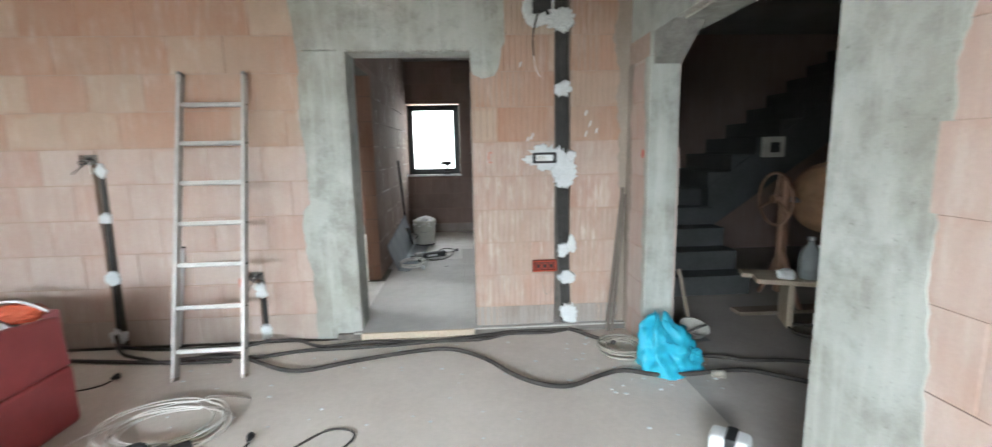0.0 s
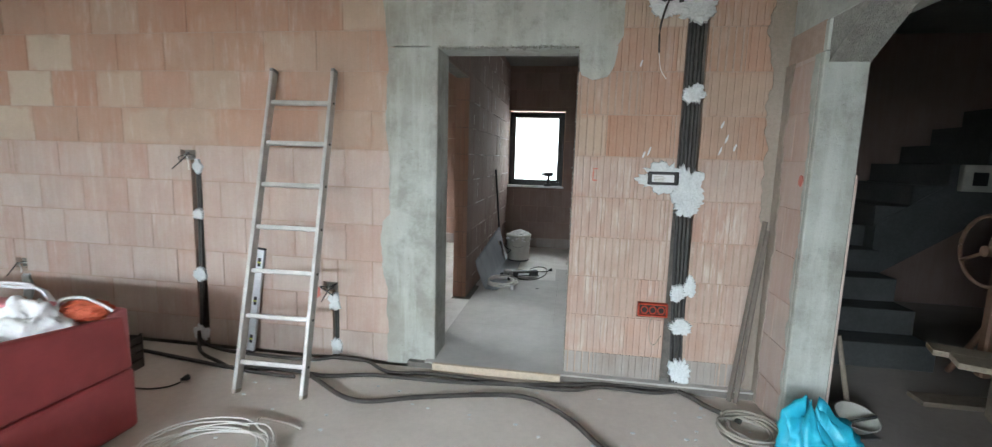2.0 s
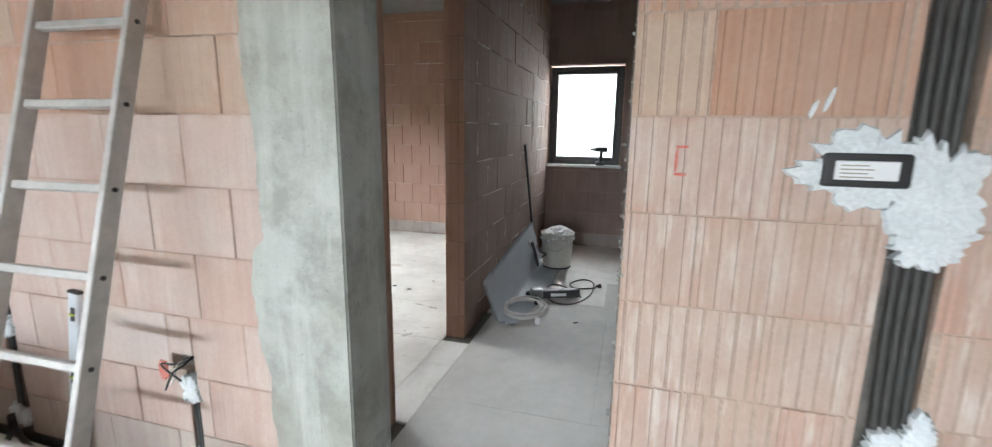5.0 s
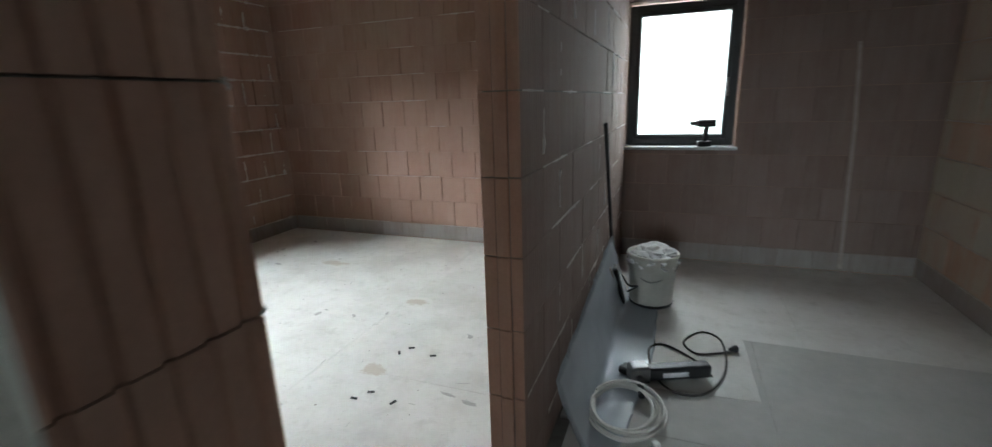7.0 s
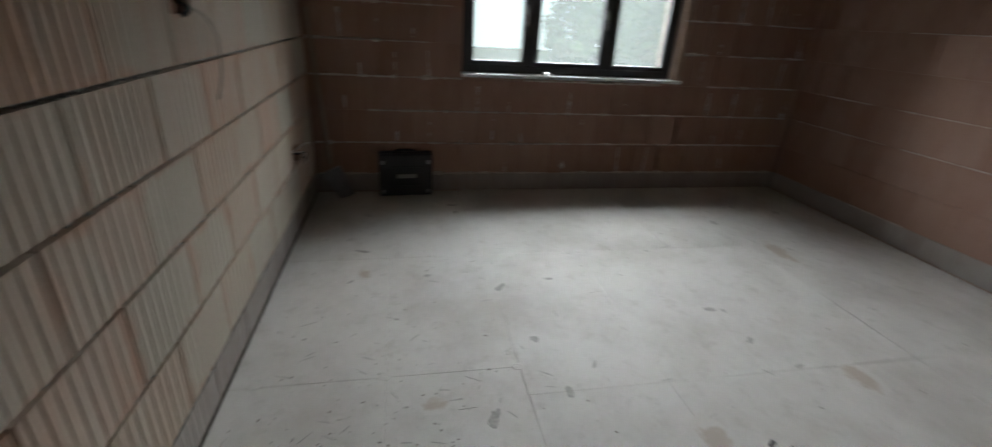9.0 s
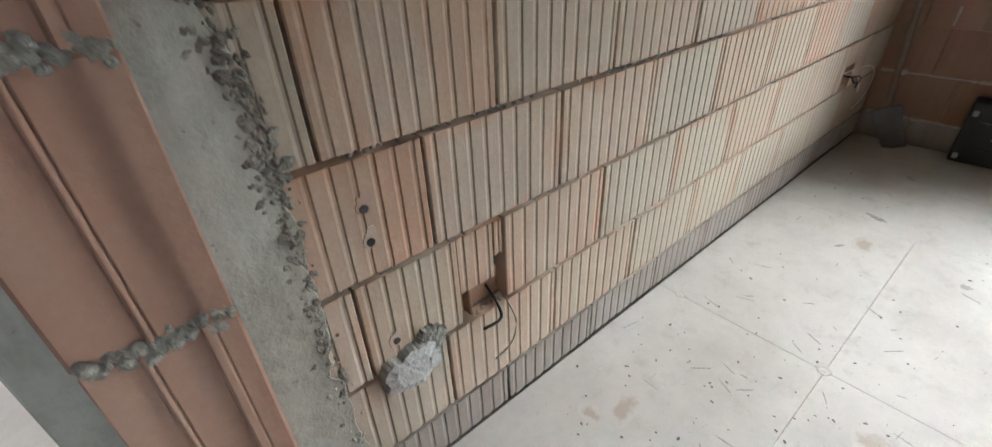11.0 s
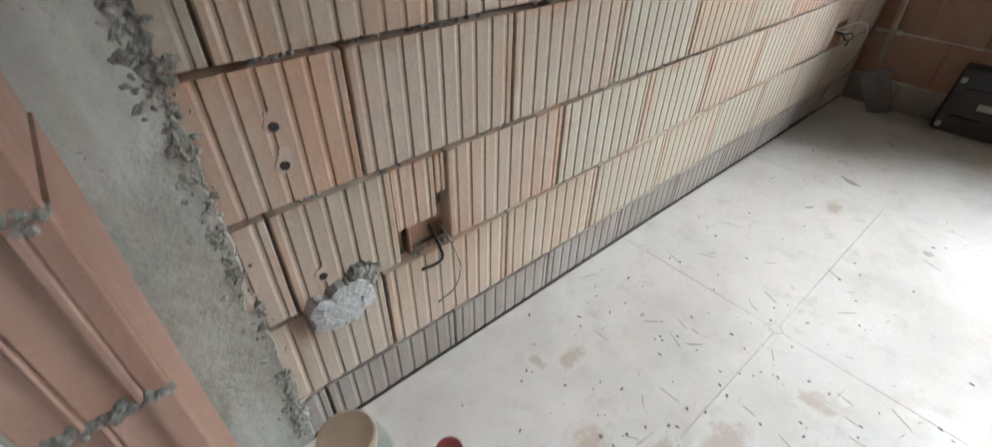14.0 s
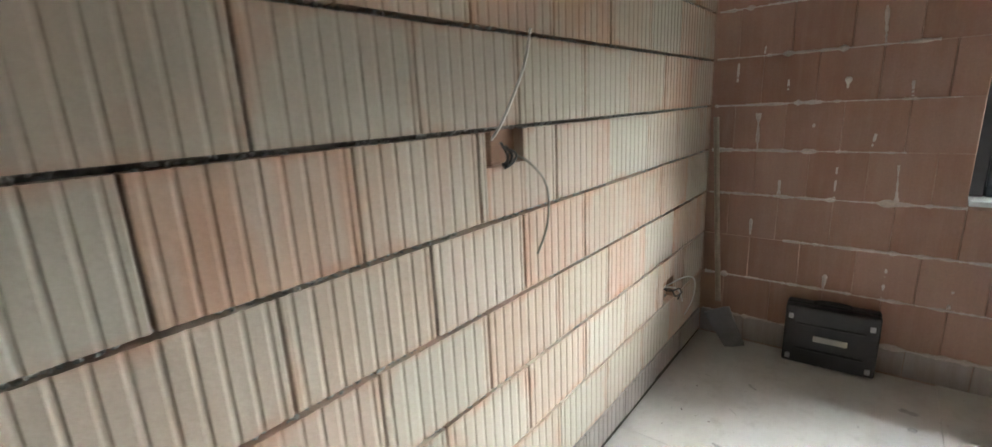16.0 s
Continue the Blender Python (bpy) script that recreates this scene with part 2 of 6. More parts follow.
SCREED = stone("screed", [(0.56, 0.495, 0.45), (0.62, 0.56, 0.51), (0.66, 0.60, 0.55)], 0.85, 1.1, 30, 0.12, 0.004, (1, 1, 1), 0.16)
def grimed(name, col, dirt):
    """Pale board trodden with building dust in clouds and flecks."""
    m, nt, b = material(name, 0.7)
    cloud = ramp(nt, noise_tex(nt, 1.7, 7, 0.68), (0.42, (0, 0, 0)), (0.64, (1, 1, 1)))
    spots = ramp(nt, noise_tex(nt, 9, 6, 0.7), (0.54, (0, 0, 0)), (0.68, (1, 1, 1)))
    flecks = ramp(nt, noise_tex(nt, 55, 3, 0.6), (0.64, (0, 0, 0)), (0.74, (1, 1, 1)))
    c = mix(nt, mix(nt, 1.0, cloud, (0.55, 0.55, 0.55), "MULTIPLY"), col, dirt)
    c = mix(nt, mix(nt, 1.0, spots, (0.5, 0.5, 0.5), "MULTIPLY"), c, dirt)
    c = mix(nt, mix(nt, 1.0, flecks, (0.45, 0.45, 0.45), "MULTIPLY"), c, tuple(0.7 * v for v in dirt))
    nt.links.new(c, b.inputs["Base Color"])
    nt.links.new(ramp(nt, cloud, (0.0, (0.6,) * 3), (1.0, (0.85,) * 3)), b.inputs["Roughness"])
    bump(nt, b, noise_tex(nt, 14, 4, 0.6), 0.08, 0.004)
    return m


BOARD = grimed("floor_board_pale", (0.66, 0.64, 0.61), (0.47, 0.445, 0.41))
BOARD_GREY = stone("floor_board_grey", [(0.40, 0.385, 0.36), (0.45, 0.435, 0.41), (0.49, 0.475, 0.45)], 0.72, 2.2, 14, 0.08, 0.004, (1, 1, 1), 0.15)
PLASTER = stone("white_plaster", [(0.58, 0.62, 0.635), (0.70, 0.735, 0.745)], 0.9, 12, 80, 0.5)
PLASTER_GREY = stone("grey_plaster", [(0.40, 0.42, 0.42), (0.54, 0.56, 0.57)], 0.9, 14, 70, 0.7)
STAIN = stained("floor_stain", (0.48, 0.41, 0.345), (0.62, 0.60, 0.565))
SCRATCH = stone("scratch_dust", [(0.36, 0.35, 0.33), (0.50, 0.48, 0.45)], 0.8, 30, 60)
GRIT = stone("dark_grit", [(0.14, 0.12, 0.10), (0.30, 0.26, 0.22)], 0.9, 30, 60)
ALU = paint("aluminium", (0.52, 0.51, 0.49), 0.55, 0.45, 0.2, 14)
CHROME = paint("chrome_tube", (0.72, 0.72, 0.73), 0.25, 0.9, 0.08)
FRAME = paint("anthracite_frame", (0.035, 0.038, 0.042), 0.45, 0.0, 0.2)
BLACK = paint("black_plastic", (0.022, 0.022, 0.024), 0.5, 0.0, 0.25)
RUBBER = paint("black_cable", (0.065, 0.056, 0.050), 0.7, 0.0, 0.5, 6)
CONDUIT = paint("grey_black_conduit", (0.05, 0.048, 0.045), 0.6, 0.0, 0.35, 20)
WHITE_WIRE = paint("white_cable", (0.72, 0.70, 0.66), 0.5, 0.0, 0.12)
GREY_WIRE = paint("grey_cable", (0.34, 0.31, 0.26), 0.6, 0.0, 0.2)
RED_VINYL = paint("red_vinyl", (0.40, 0.075, 0.085), 0.45, 0.0, 0.2, 5)
PINK_VINYL = paint("pale_pink_vinyl", (0.52, 0.17, 0.19), 0.5, 0.0, 0.15, 6)
CREAM = paint("cream_fibreboard", (0.50, 0.40, 0.29), 0.7, 0.0, 0.12, 6)
WHITE_PLASTIC = paint("white_plastic", (0.72, 0.73, 0.74), 0.38, 0.0, 0.05)
BUCKET_W = paint("dirty_white_plastic", (0.56, 0.55, 0.50), 0.5, 0.0, 0.2, 7)
RED_PLASTIC = paint("red_plastic", (0.48, 0.05, 0.05), 0.4, 0.0, 0.15)
ORANGE_RED = paint("orange_red_plastic", (0.50, 0.07, 0.035), 0.45, 0.0, 0.2)
DARK_RED = paint("old_red_plastic", (0.36, 0.07, 0.07), 0.42, 0.0, 0.2)
CLOTH_W = paint("white_sackcloth", (0.74, 0.74, 0.75), 0.85, 0.0, 0.1)
CLOTH_G = paint("grey_cloth", (0.30, 0.315, 0.31), 0.9, 0.0, 0.35, 12)
SEAT_VINYL = paint("cream_seat_vinyl", (0.66, 0.54, 0.42), 0.5, 0.0, 0.1, 6)
SACK_W = paint("white_sack_weave", (0.60, 0.64, 0.66), 0.55, 0.0, 0.15, 14)
GREY_DUST = stone("grey_dust", [(0.25, 0.24, 0.225), (0.32, 0.305, 0.285)], 0.85, 20, 50)
CEMENT = stone("cement_smear", [(0.26, 0.215, 0.175), (0.33, 0.28, 0.235), (0.38, 0.33, 0.28)], 0.92, 5, 50, 0.6, 0.008, (1, 1, 0.35), 0.3)
MORTAR_FLUSH = stone("flush_mortar", [(0.36, 0.26, 0.205), (0.46, 0.36, 0.295)], 0.95, 9, 90, 0.6)
LEVEL_BODY = paint("pale_anodised", (0.66, 0.70, 0.73), 0.4, 0.3, 0.12, 10)
CRATE = paint("crate_brown", (0.055, 0.042, 0.035), 0.6, 0.0, 0.3)
CLOTH_B = paint("brown_cloth", (0.16, 0.13, 0.11), 0.9, 0.0, 0.35, 12)
CLOTH_O = paint("orange_workwear", (0.75, 0.13, 0.04), 0.85, 0.0, 0.2, 12)
BAG_BLUE = paint("blue_bag", (0.03, 0.42, 0.58), 0.38, 0.0, 0.15, 12)
WOOD = stone("grey_wood", [(0.22, 0.18, 0.14), (0.34, 0.28, 0.22)], 0.8, 5, 40, 0.3, 0.004, (1, 1, 0.12))
WOOD_OLD = stone("old_wood", [(0.12, 0.10, 0.085), (0.20, 0.17, 0.145)], 0.85, 5, 40, 0.3, 0.004, (1, 1, 0.12))
WOOD_PALE = stone("pale_wood", [(0.46, 0.37, 0.27), (0.58, 0.49, 0.38)], 0.75, 6, 50, 0.2, 0.004, (0.15, 1, 1))
STEEL = paint("dull_steel", (0.28, 0.28, 0.28), 0.45, 0.8, 0.2)
MIXER = paint("mixer_drum", (0.46, 0.27, 0.16), 0.7, 0.0, 0.35, 7)
RUSTY = paint("rusty_rose_steel", (0.40, 0.24, 0.17), 0.65, 0.2, 0.3, 10)
GOLD = paint("gold_lid", (0.52, 0.42, 0.32), 0.38, 0.5, 0.12, 20)
MARK = stone("spray_paint", [(0.50, 0.24, 0.19), (0.60, 0.12, 0.09)], 0.85, 60, 90, 0.2)
def glow(name, col, strength):
    m, nt, b = material(name)
    b.inputs["Base Color"].default_value = (*col, 1)
    b.inputs["Emission Color"].default_value, b.inputs["Emission Strength"].default_value = (*col, 1), strength
    return m


OVERCAST = glow("overcast_backdrop", (0.84, 0.98, 0.98), 1.35)
LEAF = paint("foliage", (0.11, 0.17, 0.08), 0.7, 0.0, 0.35, 1.5)
GRASS = stone("grass_ground", [(0.06, 0.10, 0.04), (0.11, 0.15, 0.07)], 0.95, 0.6, 12)
BARK = stone("bark", [(0.08, 0.06, 0.05), (0.14, 0.11, 0.08)], 0.95, 8, 30, 0.8)


def clear(name, tint, rough, alpha):
    """Thin clear sheet: glass gloss over a see-through body."""
    m, nt, b = material(name, rough)
    b.inputs["Base Color"].default_value = (*tint, 1)
    b.inputs["IOR"].default_value = 1.45
    t = nt.nodes.new("ShaderNodeBsdfTransparent")
    s = nt.nodes.new("ShaderNodeMixShader")
    s.inputs[0].default_value = alpha
    out = nt.nodes["Material Output"]
    nt.links.new(t.outputs[0], s.inputs[1])
    nt.links.new(b.outputs[0], s.inputs[2])
    nt.links.new(s.outputs[0], out.inputs["Surface"])
    return m


GLASS = clear("window_glass", (0.55, 0.6, 0.6), 0.03, 0.06)


def dulled(name, share):
    """Window glass that veils the view: part see-through, part scattering."""
    m = clear(name, (0.6, 0.62, 0.62), 0.05, 0.06)
    nt = m.node_tree
    t = nt.nodes.new("ShaderNodeBsdfTranslucent")
    t.inputs["Color"].default_value = (0.86, 0.95, 0.94, 1)
    s = nt.nodes.new("ShaderNodeMixShader")
    out = nt.nodes["Material Output"]
    was = out.inputs["Surface"].links[0].from_socket
    s.inputs[0].default_value = share
    nt.links.new(was, s.inputs[1])
    nt.links.new(t.outputs[0], s.inputs[2])
    nt.links.new(s.outputs[0], out.inputs["Surface"])
    return m


DULLED_GLASS = dulled("dulled_window_glass", 0.038)
BOTTLE = clear("clear_bottle", (0.62, 0.68, 0.70), 0.08, 0.35)
JAR = clear("jar_glass", (0.42, 0.47, 0.42), 0.06, 0.22)
SLUDGE = stone("lime_sludge", [(0.42, 0.44, 0.38), (0.54, 0.55, 0.49)], 0.7, 14, 40)
FILM = clear("plastic_film", (0.74, 0.80, 0.86), 0.22, 0.62)


# ---- builders ----
def part(name, bm, mat, parent=None, label=""):
    """One mesh object from a bmesh, under a thing or a part."""
    me = bpy.data.meshes.new(name)
    bm.to_mesh(me)
    bm.free()
    me.materials.append(mat)
    ob = new(name, me)
    if parent:
        ob.parent = parent
        ob.matrix_parent_inverse = Matrix.Identity(4)
    if label:
        ob["label"] = label
    return ob


def thing(name, label, category, m=None, group=""):
    """An empty at the thing's base that carries its parts."""
    ob = new(name)
    ob.empty_display_size = 0.05
    ob.matrix_basis = m or Matrix.Identity(4)
    return tagged(ob, label, category, group)


def solid_mesh(bm):
    bmesh.ops.recalc_face_normals(bm, faces=bm.faces)
    return bm


def box_bm(lo, hi, bevel=0.0, bm=None, m=None, seg=1):
    bm2 = bmesh.new()
    bmesh.ops.create_cube(bm2, size=1)
    for v in bm2.verts:
        v.co = Vector([lo[i] + (v.co[i] + 0.5) * (hi[i] - lo[i]) for i in range(3)])
    if bevel:
        bmesh.ops.bevel(bm2, geom=bm2.edges[:], offset=bevel, segments=seg, affect="EDGES", profile=0.6)
    if m:
        bm2.transform(m)
    if bm is None:
        return bm2
    return merge(bm, bm2)


def merge(bm, other):
    me = bpy.data.meshes.new("tmp")
    other.to_mesh(me)
    other.free()
    bm.from_mesh(me)
    bpy.data.meshes.remove(me)
    return bm


def rod_bm(a, b, r, seg=10, r2=None, bm=None, ends=True):
    """A straight rod from a to b."""
    a, b = Vector(a), Vector(b)
    d = b - a
    bm2 = bmesh.new()
    bmesh.ops.create_cone(bm2, cap_ends=ends, segments=seg, radius1=r, radius2=r if r2 is None else r2, depth=d.length)
    bm2.transform(Matrix.Translation((a + b) / 2) @ d.to_track_quat("Z", "Y").to_matrix().to_4x4())
    return bm2 if bm is None else merge(bm, bm2)


def lathe_bm(profile, seg=32, m=None):
    """Turned shape from (radius, z) pairs."""
    bm = bmesh.new()
    rings = [[bm.verts.new((r * math.cos(2 * math.pi * k / seg), r * math.sin(2 * math.pi * k / seg), z)) for k in range(seg)] for r, z in profile]
    for p, q in zip(rings, rings[1:]):
        for k in range(seg):
            bm.faces.new([p[k], p[(k + 1) % seg], q[(k + 1) % seg], q[k]])
    for ring in (rings[0], rings[-1]):
        bm.faces.new(ring)
    solid_mesh(bm)
    for f in bm.faces:
        f.smooth = len(f.verts) == 4
    if m:
        bm.transform(m)
    return bm


def sweep_bm(points, r, seg=8, closed=False, smooth=4):
    """A tube along a smoothed line of points."""
    pts = [Vector(p) for p in points]
    n, line = len(pts), []
    spans = n if closed else n - 1
    for i in range(spans):
        p0 = pts[(i - 1) % n] if closed or i > 0 else pts[0]
        p1, p2 = pts[i], pts[(i + 1) % n]
        p3 = pts[(i + 2) % n] if closed or i + 2 < n else pts[-1]
        for k in range(smooth):
            t = k / smooth
            line.append(0.5 * (2 * p1 + (p2 - p0) * t + (2 * p0 - 5 * p1 + 4 * p2 - p3) * t * t + (3 * p1 - p0 - 3 * p2 + p3) * t ** 3))
    if not closed:
        line.append(pts[-1])
    bm, rings = bmesh.new(), []
    up = Vector((0, 0, 1))
    for i, p in enumerate(line):
        a, b = line[max(i - 1, 0)], line[min(i + 1, len(line) - 1)]
        if closed:
            a, b = line[i - 1], line[(i + 1) % len(line)]
        d = (b - a).normalized() if (b - a).length > 1e-6 else Vector((1, 0, 0))
        side = d.cross(up)
        if side.length < 0.05:
            side = d.cross(Vector((1, 0, 0)))
        side.normalize()
        nrm = side.cross(d)
        rings.append([bm.verts.new(p + r * (math.cos(2 * math.pi * k / seg) * side + math.sin(2 * math.pi * k / seg) * nrm)) for k in range(seg)])
    pairs = list(zip(rings, rings[1:])) + ([(rings[-1], rings[0])] if closed else [])
    for p, q in pairs:
        for k in range(seg):
            bm.faces.new([p[k], p[(k + 1) % seg], q[(k + 1) % seg], q[k]]).smooth = True
    if not closed:
        bm.faces.new(rings[0]), bm.faces.new(rings[-1])
    return solid_mesh(bm)


def lump_bm(size, seed, amp=0.25, freq=1.6, sub=4, sharp=0.0, m=None, fold=0.0):
    """A crumpled soft heap that rests on its flat underside."""
    bm = bmesh.new()
    bmesh.ops.create_icosphere(bm, subdivisions=sub, radius=1)
    off = Vector((seed * 7.3, seed * 3.1, seed * 1.7))
    for v in bm.verts:
        n = noise.fractal(v.co * freq + off, 0.9, 2.1, 4)
        if fold:
            warp = Vector((noise.noise(v.co * 1.1 + off), noise.noise(v.co * 1.1 - off), 0))
            q = (v.co + 0.6 * warp) * freq
            n += fold * (0.45 - abs(noise.noise(q * 1.6 + off * 2)) * 2) + 0.5 * fold * (0.4 - abs(noise.noise(q * 3.7 - off)) * 2)
        if sharp:
            n += sharp * (0.5 - abs(noise.noise(v.co * freq * 2.2 + off)) * 2)
        v.co *= 1 + amp * n
        v.co = Vector((v.co.x * size[0] / 2, v.co.y * size[1] / 2, max(v.co.z, -0.55) * size[2] / 1.55))
    low = min(v.co.z for v in bm.verts)
    for v in bm.verts:
        v.co.z -= low
    for f in bm.faces:
        f.smooth = not sharp
    if m:
        bm.transform(m)
    return bm


def jag_outline(corners, step=0.05, amp=0.012, seed=0):
    """A polygon's outline, broken up into an uneven line."""
    out = []
    for i, p in enumerate(corners):
        q = corners[(i + 1) % len(corners)]
        d = Vector((q[0] - p[0], q[1] - p[1]))
        k = max(1, int(d.length / step))
        nrm = Vector((-d.y, d.x)).normalized() if d.length else Vector((0, 0))
        for j in range(k):
            t = j / k
            w = amp * (noise.noise(Vector((p[0] + d.x * t, p[1] + d.y * t, seed)) * 9) + 0.6 * noise.noise(Vector((p[0] + d.x * t, p[1] + d.y * t, seed + 5)) * 31))
            out.append((p[0] + d.x * t + nrm.x * w, p[1] + d.y * t + nrm.y * w))
    return out


def slab_bm(outline, to3d, thick):
    """A flat slab of given outline; to3d(u, v, d) lays it on its surface."""
    bm = bmesh.new()
    f = [bm.verts.new(to3d(u, v, thick)) for u, v in outline]
    g = [bm.verts.new(to3d(u, v, 0)) for u, v in outline]
    n = len(outline)
    mu, mv = sum(p[0] for p in outline) / n, sum(p[1] for p in outline) / n
    fc, gm = bm.verts.new(to3d(mu, mv, thick)), bm.verts.new(to3d(mu, mv, 0))
    for i in range(n):
        j = (i + 1) % n
        bm.faces.new([f[i], g[i], g[j], f[j]])
        bm.faces.new([fc, f[i], f[j]])
        bm.faces.new([gm, g[j], g[i]])
    return solid_mesh(bm)


def strip_bm(edge, u1, to3d, thick, amp=0.012, seed=0, step=0.018):
    """An upright slab whose one side (u, z points) is ragged and whose other side, u1, is straight."""
    bm, rows = bmesh.new(), []
    z0, z1 = edge[0][1], edge[-1][1]
    n = int((z1 - z0) / step)
    for i in range(n + 1):
        z = z0 + (z1 - z0) * i / n
        for (ua, za), (ub, zb) in zip(edge, edge[1:]):
            if za <= z <= zb + 1e-6:
                u = ua + (ub - ua) * (z - za) / (zb - za)
        u += amp * (1.3 * noise.noise(Vector((u, z * 7, seed))) + 0.8 * noise.noise(Vector((seed, z * 26, u))))
        rows.append([bm.verts.new(to3d(p, z, d)) for p, d in ((u, 0), (u, thick * 0.9), (u + 0.004 * (1 if u1 > u else -1), thick), (u1, thick), (u1, 0))])
    for p, q in zip(rows, rows[1:]):
        for k in range(5):
            bm.faces.new([p[k], p[(k + 1) % 5], q[(k + 1) % 5], q[k]])
    bm.faces.new(rows[0]), bm.faces.new(rows[-1])
    return solid_mesh(bm)


def splat(rx, ry, seed, n=40, spike=0.3):
    """Outline of a dab of plaster."""
    out = []
    for k in range(n):
        a = 2 * math.pi * k / n
        r = 1 + spike * noise.noise(Vector((math.cos(a) * 1.5, math.sin(a) * 1.5, seed * 3.7))) + spike * 0.8 * noise.noise(Vector((math.cos(a) * 6, math.sin(a) * 6, seed * 1.3))) + spike * 0.6 * max(0, noise.noise(Vector((math.cos(a) * 13, math.sin(a) * 13, seed * 2.1))))
        out.append((rx * r * math.cos(a), ry * r * math.sin(a)))
    return out


def wall(name, axis, a0, a1, u0, u1, z0, z1, holes=(), mat=None):
    """A wall of thickness a0..a1 across axis, with holes (u0, u1, z0, z1) right through it."""
    us = sorted({u0, u1, *[h[i] for h in holes for i in (0, 1)]})
    zs = sorted({z0, z1, *[h[i] for h in holes for i in (2, 3)]})
    us, zs = [u for u in us if u0 <= u <= u1], [z for z in zs if z0 <= z <= z1]

    def filled(i, j):
        if not (0 <= i < len(us) - 1 and 0 <= j < len(zs) - 1):
            return False
        u, z = (us[i] + us[i + 1]) / 2, (zs[j] + zs[j + 1]) / 2
        return not any(h[0] < u < h[1] and h[2] < z < h[3] for h in holes)

    bm, seen = bmesh.new(), {}

    def vert(a, u, z):
        p = (a, u, z) if axis == "x" else (u, a, z)
        key = tuple(round(c, 5) for c in p)
        if key not in seen:
            seen[key] = bm.verts.new(p)
        return seen[key]

    for i in range(len(us) - 1):
        for j in range(len(zs) - 1):
            if not filled(i, j):
                continue
            ua, ub, za, zb = us[i], us[i + 1], zs[j], zs[j + 1]
            for a in (a0, a1):
                bm.faces.new([vert(a, ua, za), vert(a, ub, za), vert(a, ub, zb), vert(a, ua, zb)])
            for di, dj, p, q in ((-1, 0, (ua, za), (ua, zb)), (1, 0, (ub, za), (ub, zb)), (0, -1, (ua, za), (ub, za)), (0, 1, (ua, zb), (ub, zb))):
                if not filled(i + di, j + dj):
                    bm.faces.new([vert(a0, *p), vert(a1, *p), vert(a1, *q), vert(a0, *q)])
    return tagged(part(name, solid_mesh(bm), mat), kind="structure")


def rect_cut(rects, hole, least=0.02):
    """Rectangles (u0, u1, z0, z1) less one hole."""
    out = []
    for u0, u1, z0, z1 in rects:
        a, b, c, d = max(u0, hole[0]), min(u1, hole[1]), max(z0, hole[2]), min(z1, hole[3])
        if a >= b or c >= d:
            out.append((u0, u1, z0, z1))
            continue
        for r in ((u0, a, z0, z1), (b, u1, z0, z1), (a, b, z0, c), (a, b, d, z1)):
            if r[1] - r[0] > least and r[3] - r[2] > least:
                out.append(r)
    return out


def block_mesh(length, height, deep, ribs, rib_depth=0.005, back=False, chip=0.0):
    """A hollow block, its outer face ribbed: u along, y outward, z up, from a lower corner."""
    e = 0.003
    line = [(e, 0.0)]
    if ribs:
        w = length / ribs
        for i in range(ribs):
            c = (i + 0.5) * w
            g = min(0.17 * w, 0.0075)
            line += [(c - g, 0.0), (c - g * 0.6, -rib_depth), (c + g * 0.1, -rib_depth), (c + g, -rib_depth * 0.12)]
    line += [(length - e, 0.0), (length, -e)]
    if back:
        line += [(length, -deep + e), (length - e, -deep), (e, -deep), (0, -deep + e)]
    else:
        line += [(length, -deep), (0, -deep)]
    line += [(0, -e)]
    n = len(line)
    verts = [(u, d, 0) for u, d in line] + [(u, d, height) for u, d in line]
    faces = [(i, (i + 1) % n, n + (i + 1) % n, n + i) for i in range(n)] + [tuple(range(n - 1, -1, -1)), tuple(range(n, 2 * n))]
    me = bpy.data.meshes.new("block")
    me.from_pydata(verts, [], faces)
    return me


BLOCK_CACHE = {}


def lay_blocks(parent, to_world, u0, u1, z0, z1, holes, mat, length=0.375, course=0.25, first=0.15, offsets=(0.0, 0.1875), deep=0.04, ribs=9,
               rib_depth=0.005, joint=(0.003, 0.011), low_mat=None, low=0.15, seed=1, wobble=0.002, back=False, turn=None):
    """Courses of blocks on one face of a wall, each an object. to_world: the pose of the face, u along x, outward y."""
    rng = random.Random(seed)
    k = math.floor((z0 - first) / course)
    while first + k * course < z1:
        za, zb = first + k * course, first + (k + 1) * course
        off = offsets[k % 2]
        n = math.floor((u0 - off) / length)
        while off + n * length < u1:
            ua, ub = off + n * length, off + (n + 1) * length
            n += 1
            rects = [(max(ua, u0) + joint[0], min(ub, u1) - joint[0], max(za, z0) + joint[1] / 2, min(zb, z1) - joint[1] / 2)]
            if rects[0][1] - rects[0][0] < 0.02 or rects[0][3] - rects[0][2] < 0.02:
                continue
            for h in holes:
                rects = rect_cut(rects, h)
            for a, b, c, d in rects:
                m = low_mat if low_mat and d <= low + 0.02 else mat
                rn = max(1, round(ribs * (b - a) / length)) if ribs else 0
                key = (round(b - a, 3), round(d - c, 3), deep, rn, rib_depth, m.name, back)
                if key not in BLOCK_CACHE:
                    me = block_mesh(b - a, d - c, deep, rn, rib_depth, back)
                    me.materials.append(m)
                    BLOCK_CACHE[key] = me
                ob = new("block", BLOCK_CACHE[key])
                ob.parent = parent
                ob.matrix_basis = to_world @ pose(a, rng.uniform(-wobble, wobble), c, 0, 0, rng.uniform(-0.25, 0.25))
        k += 1


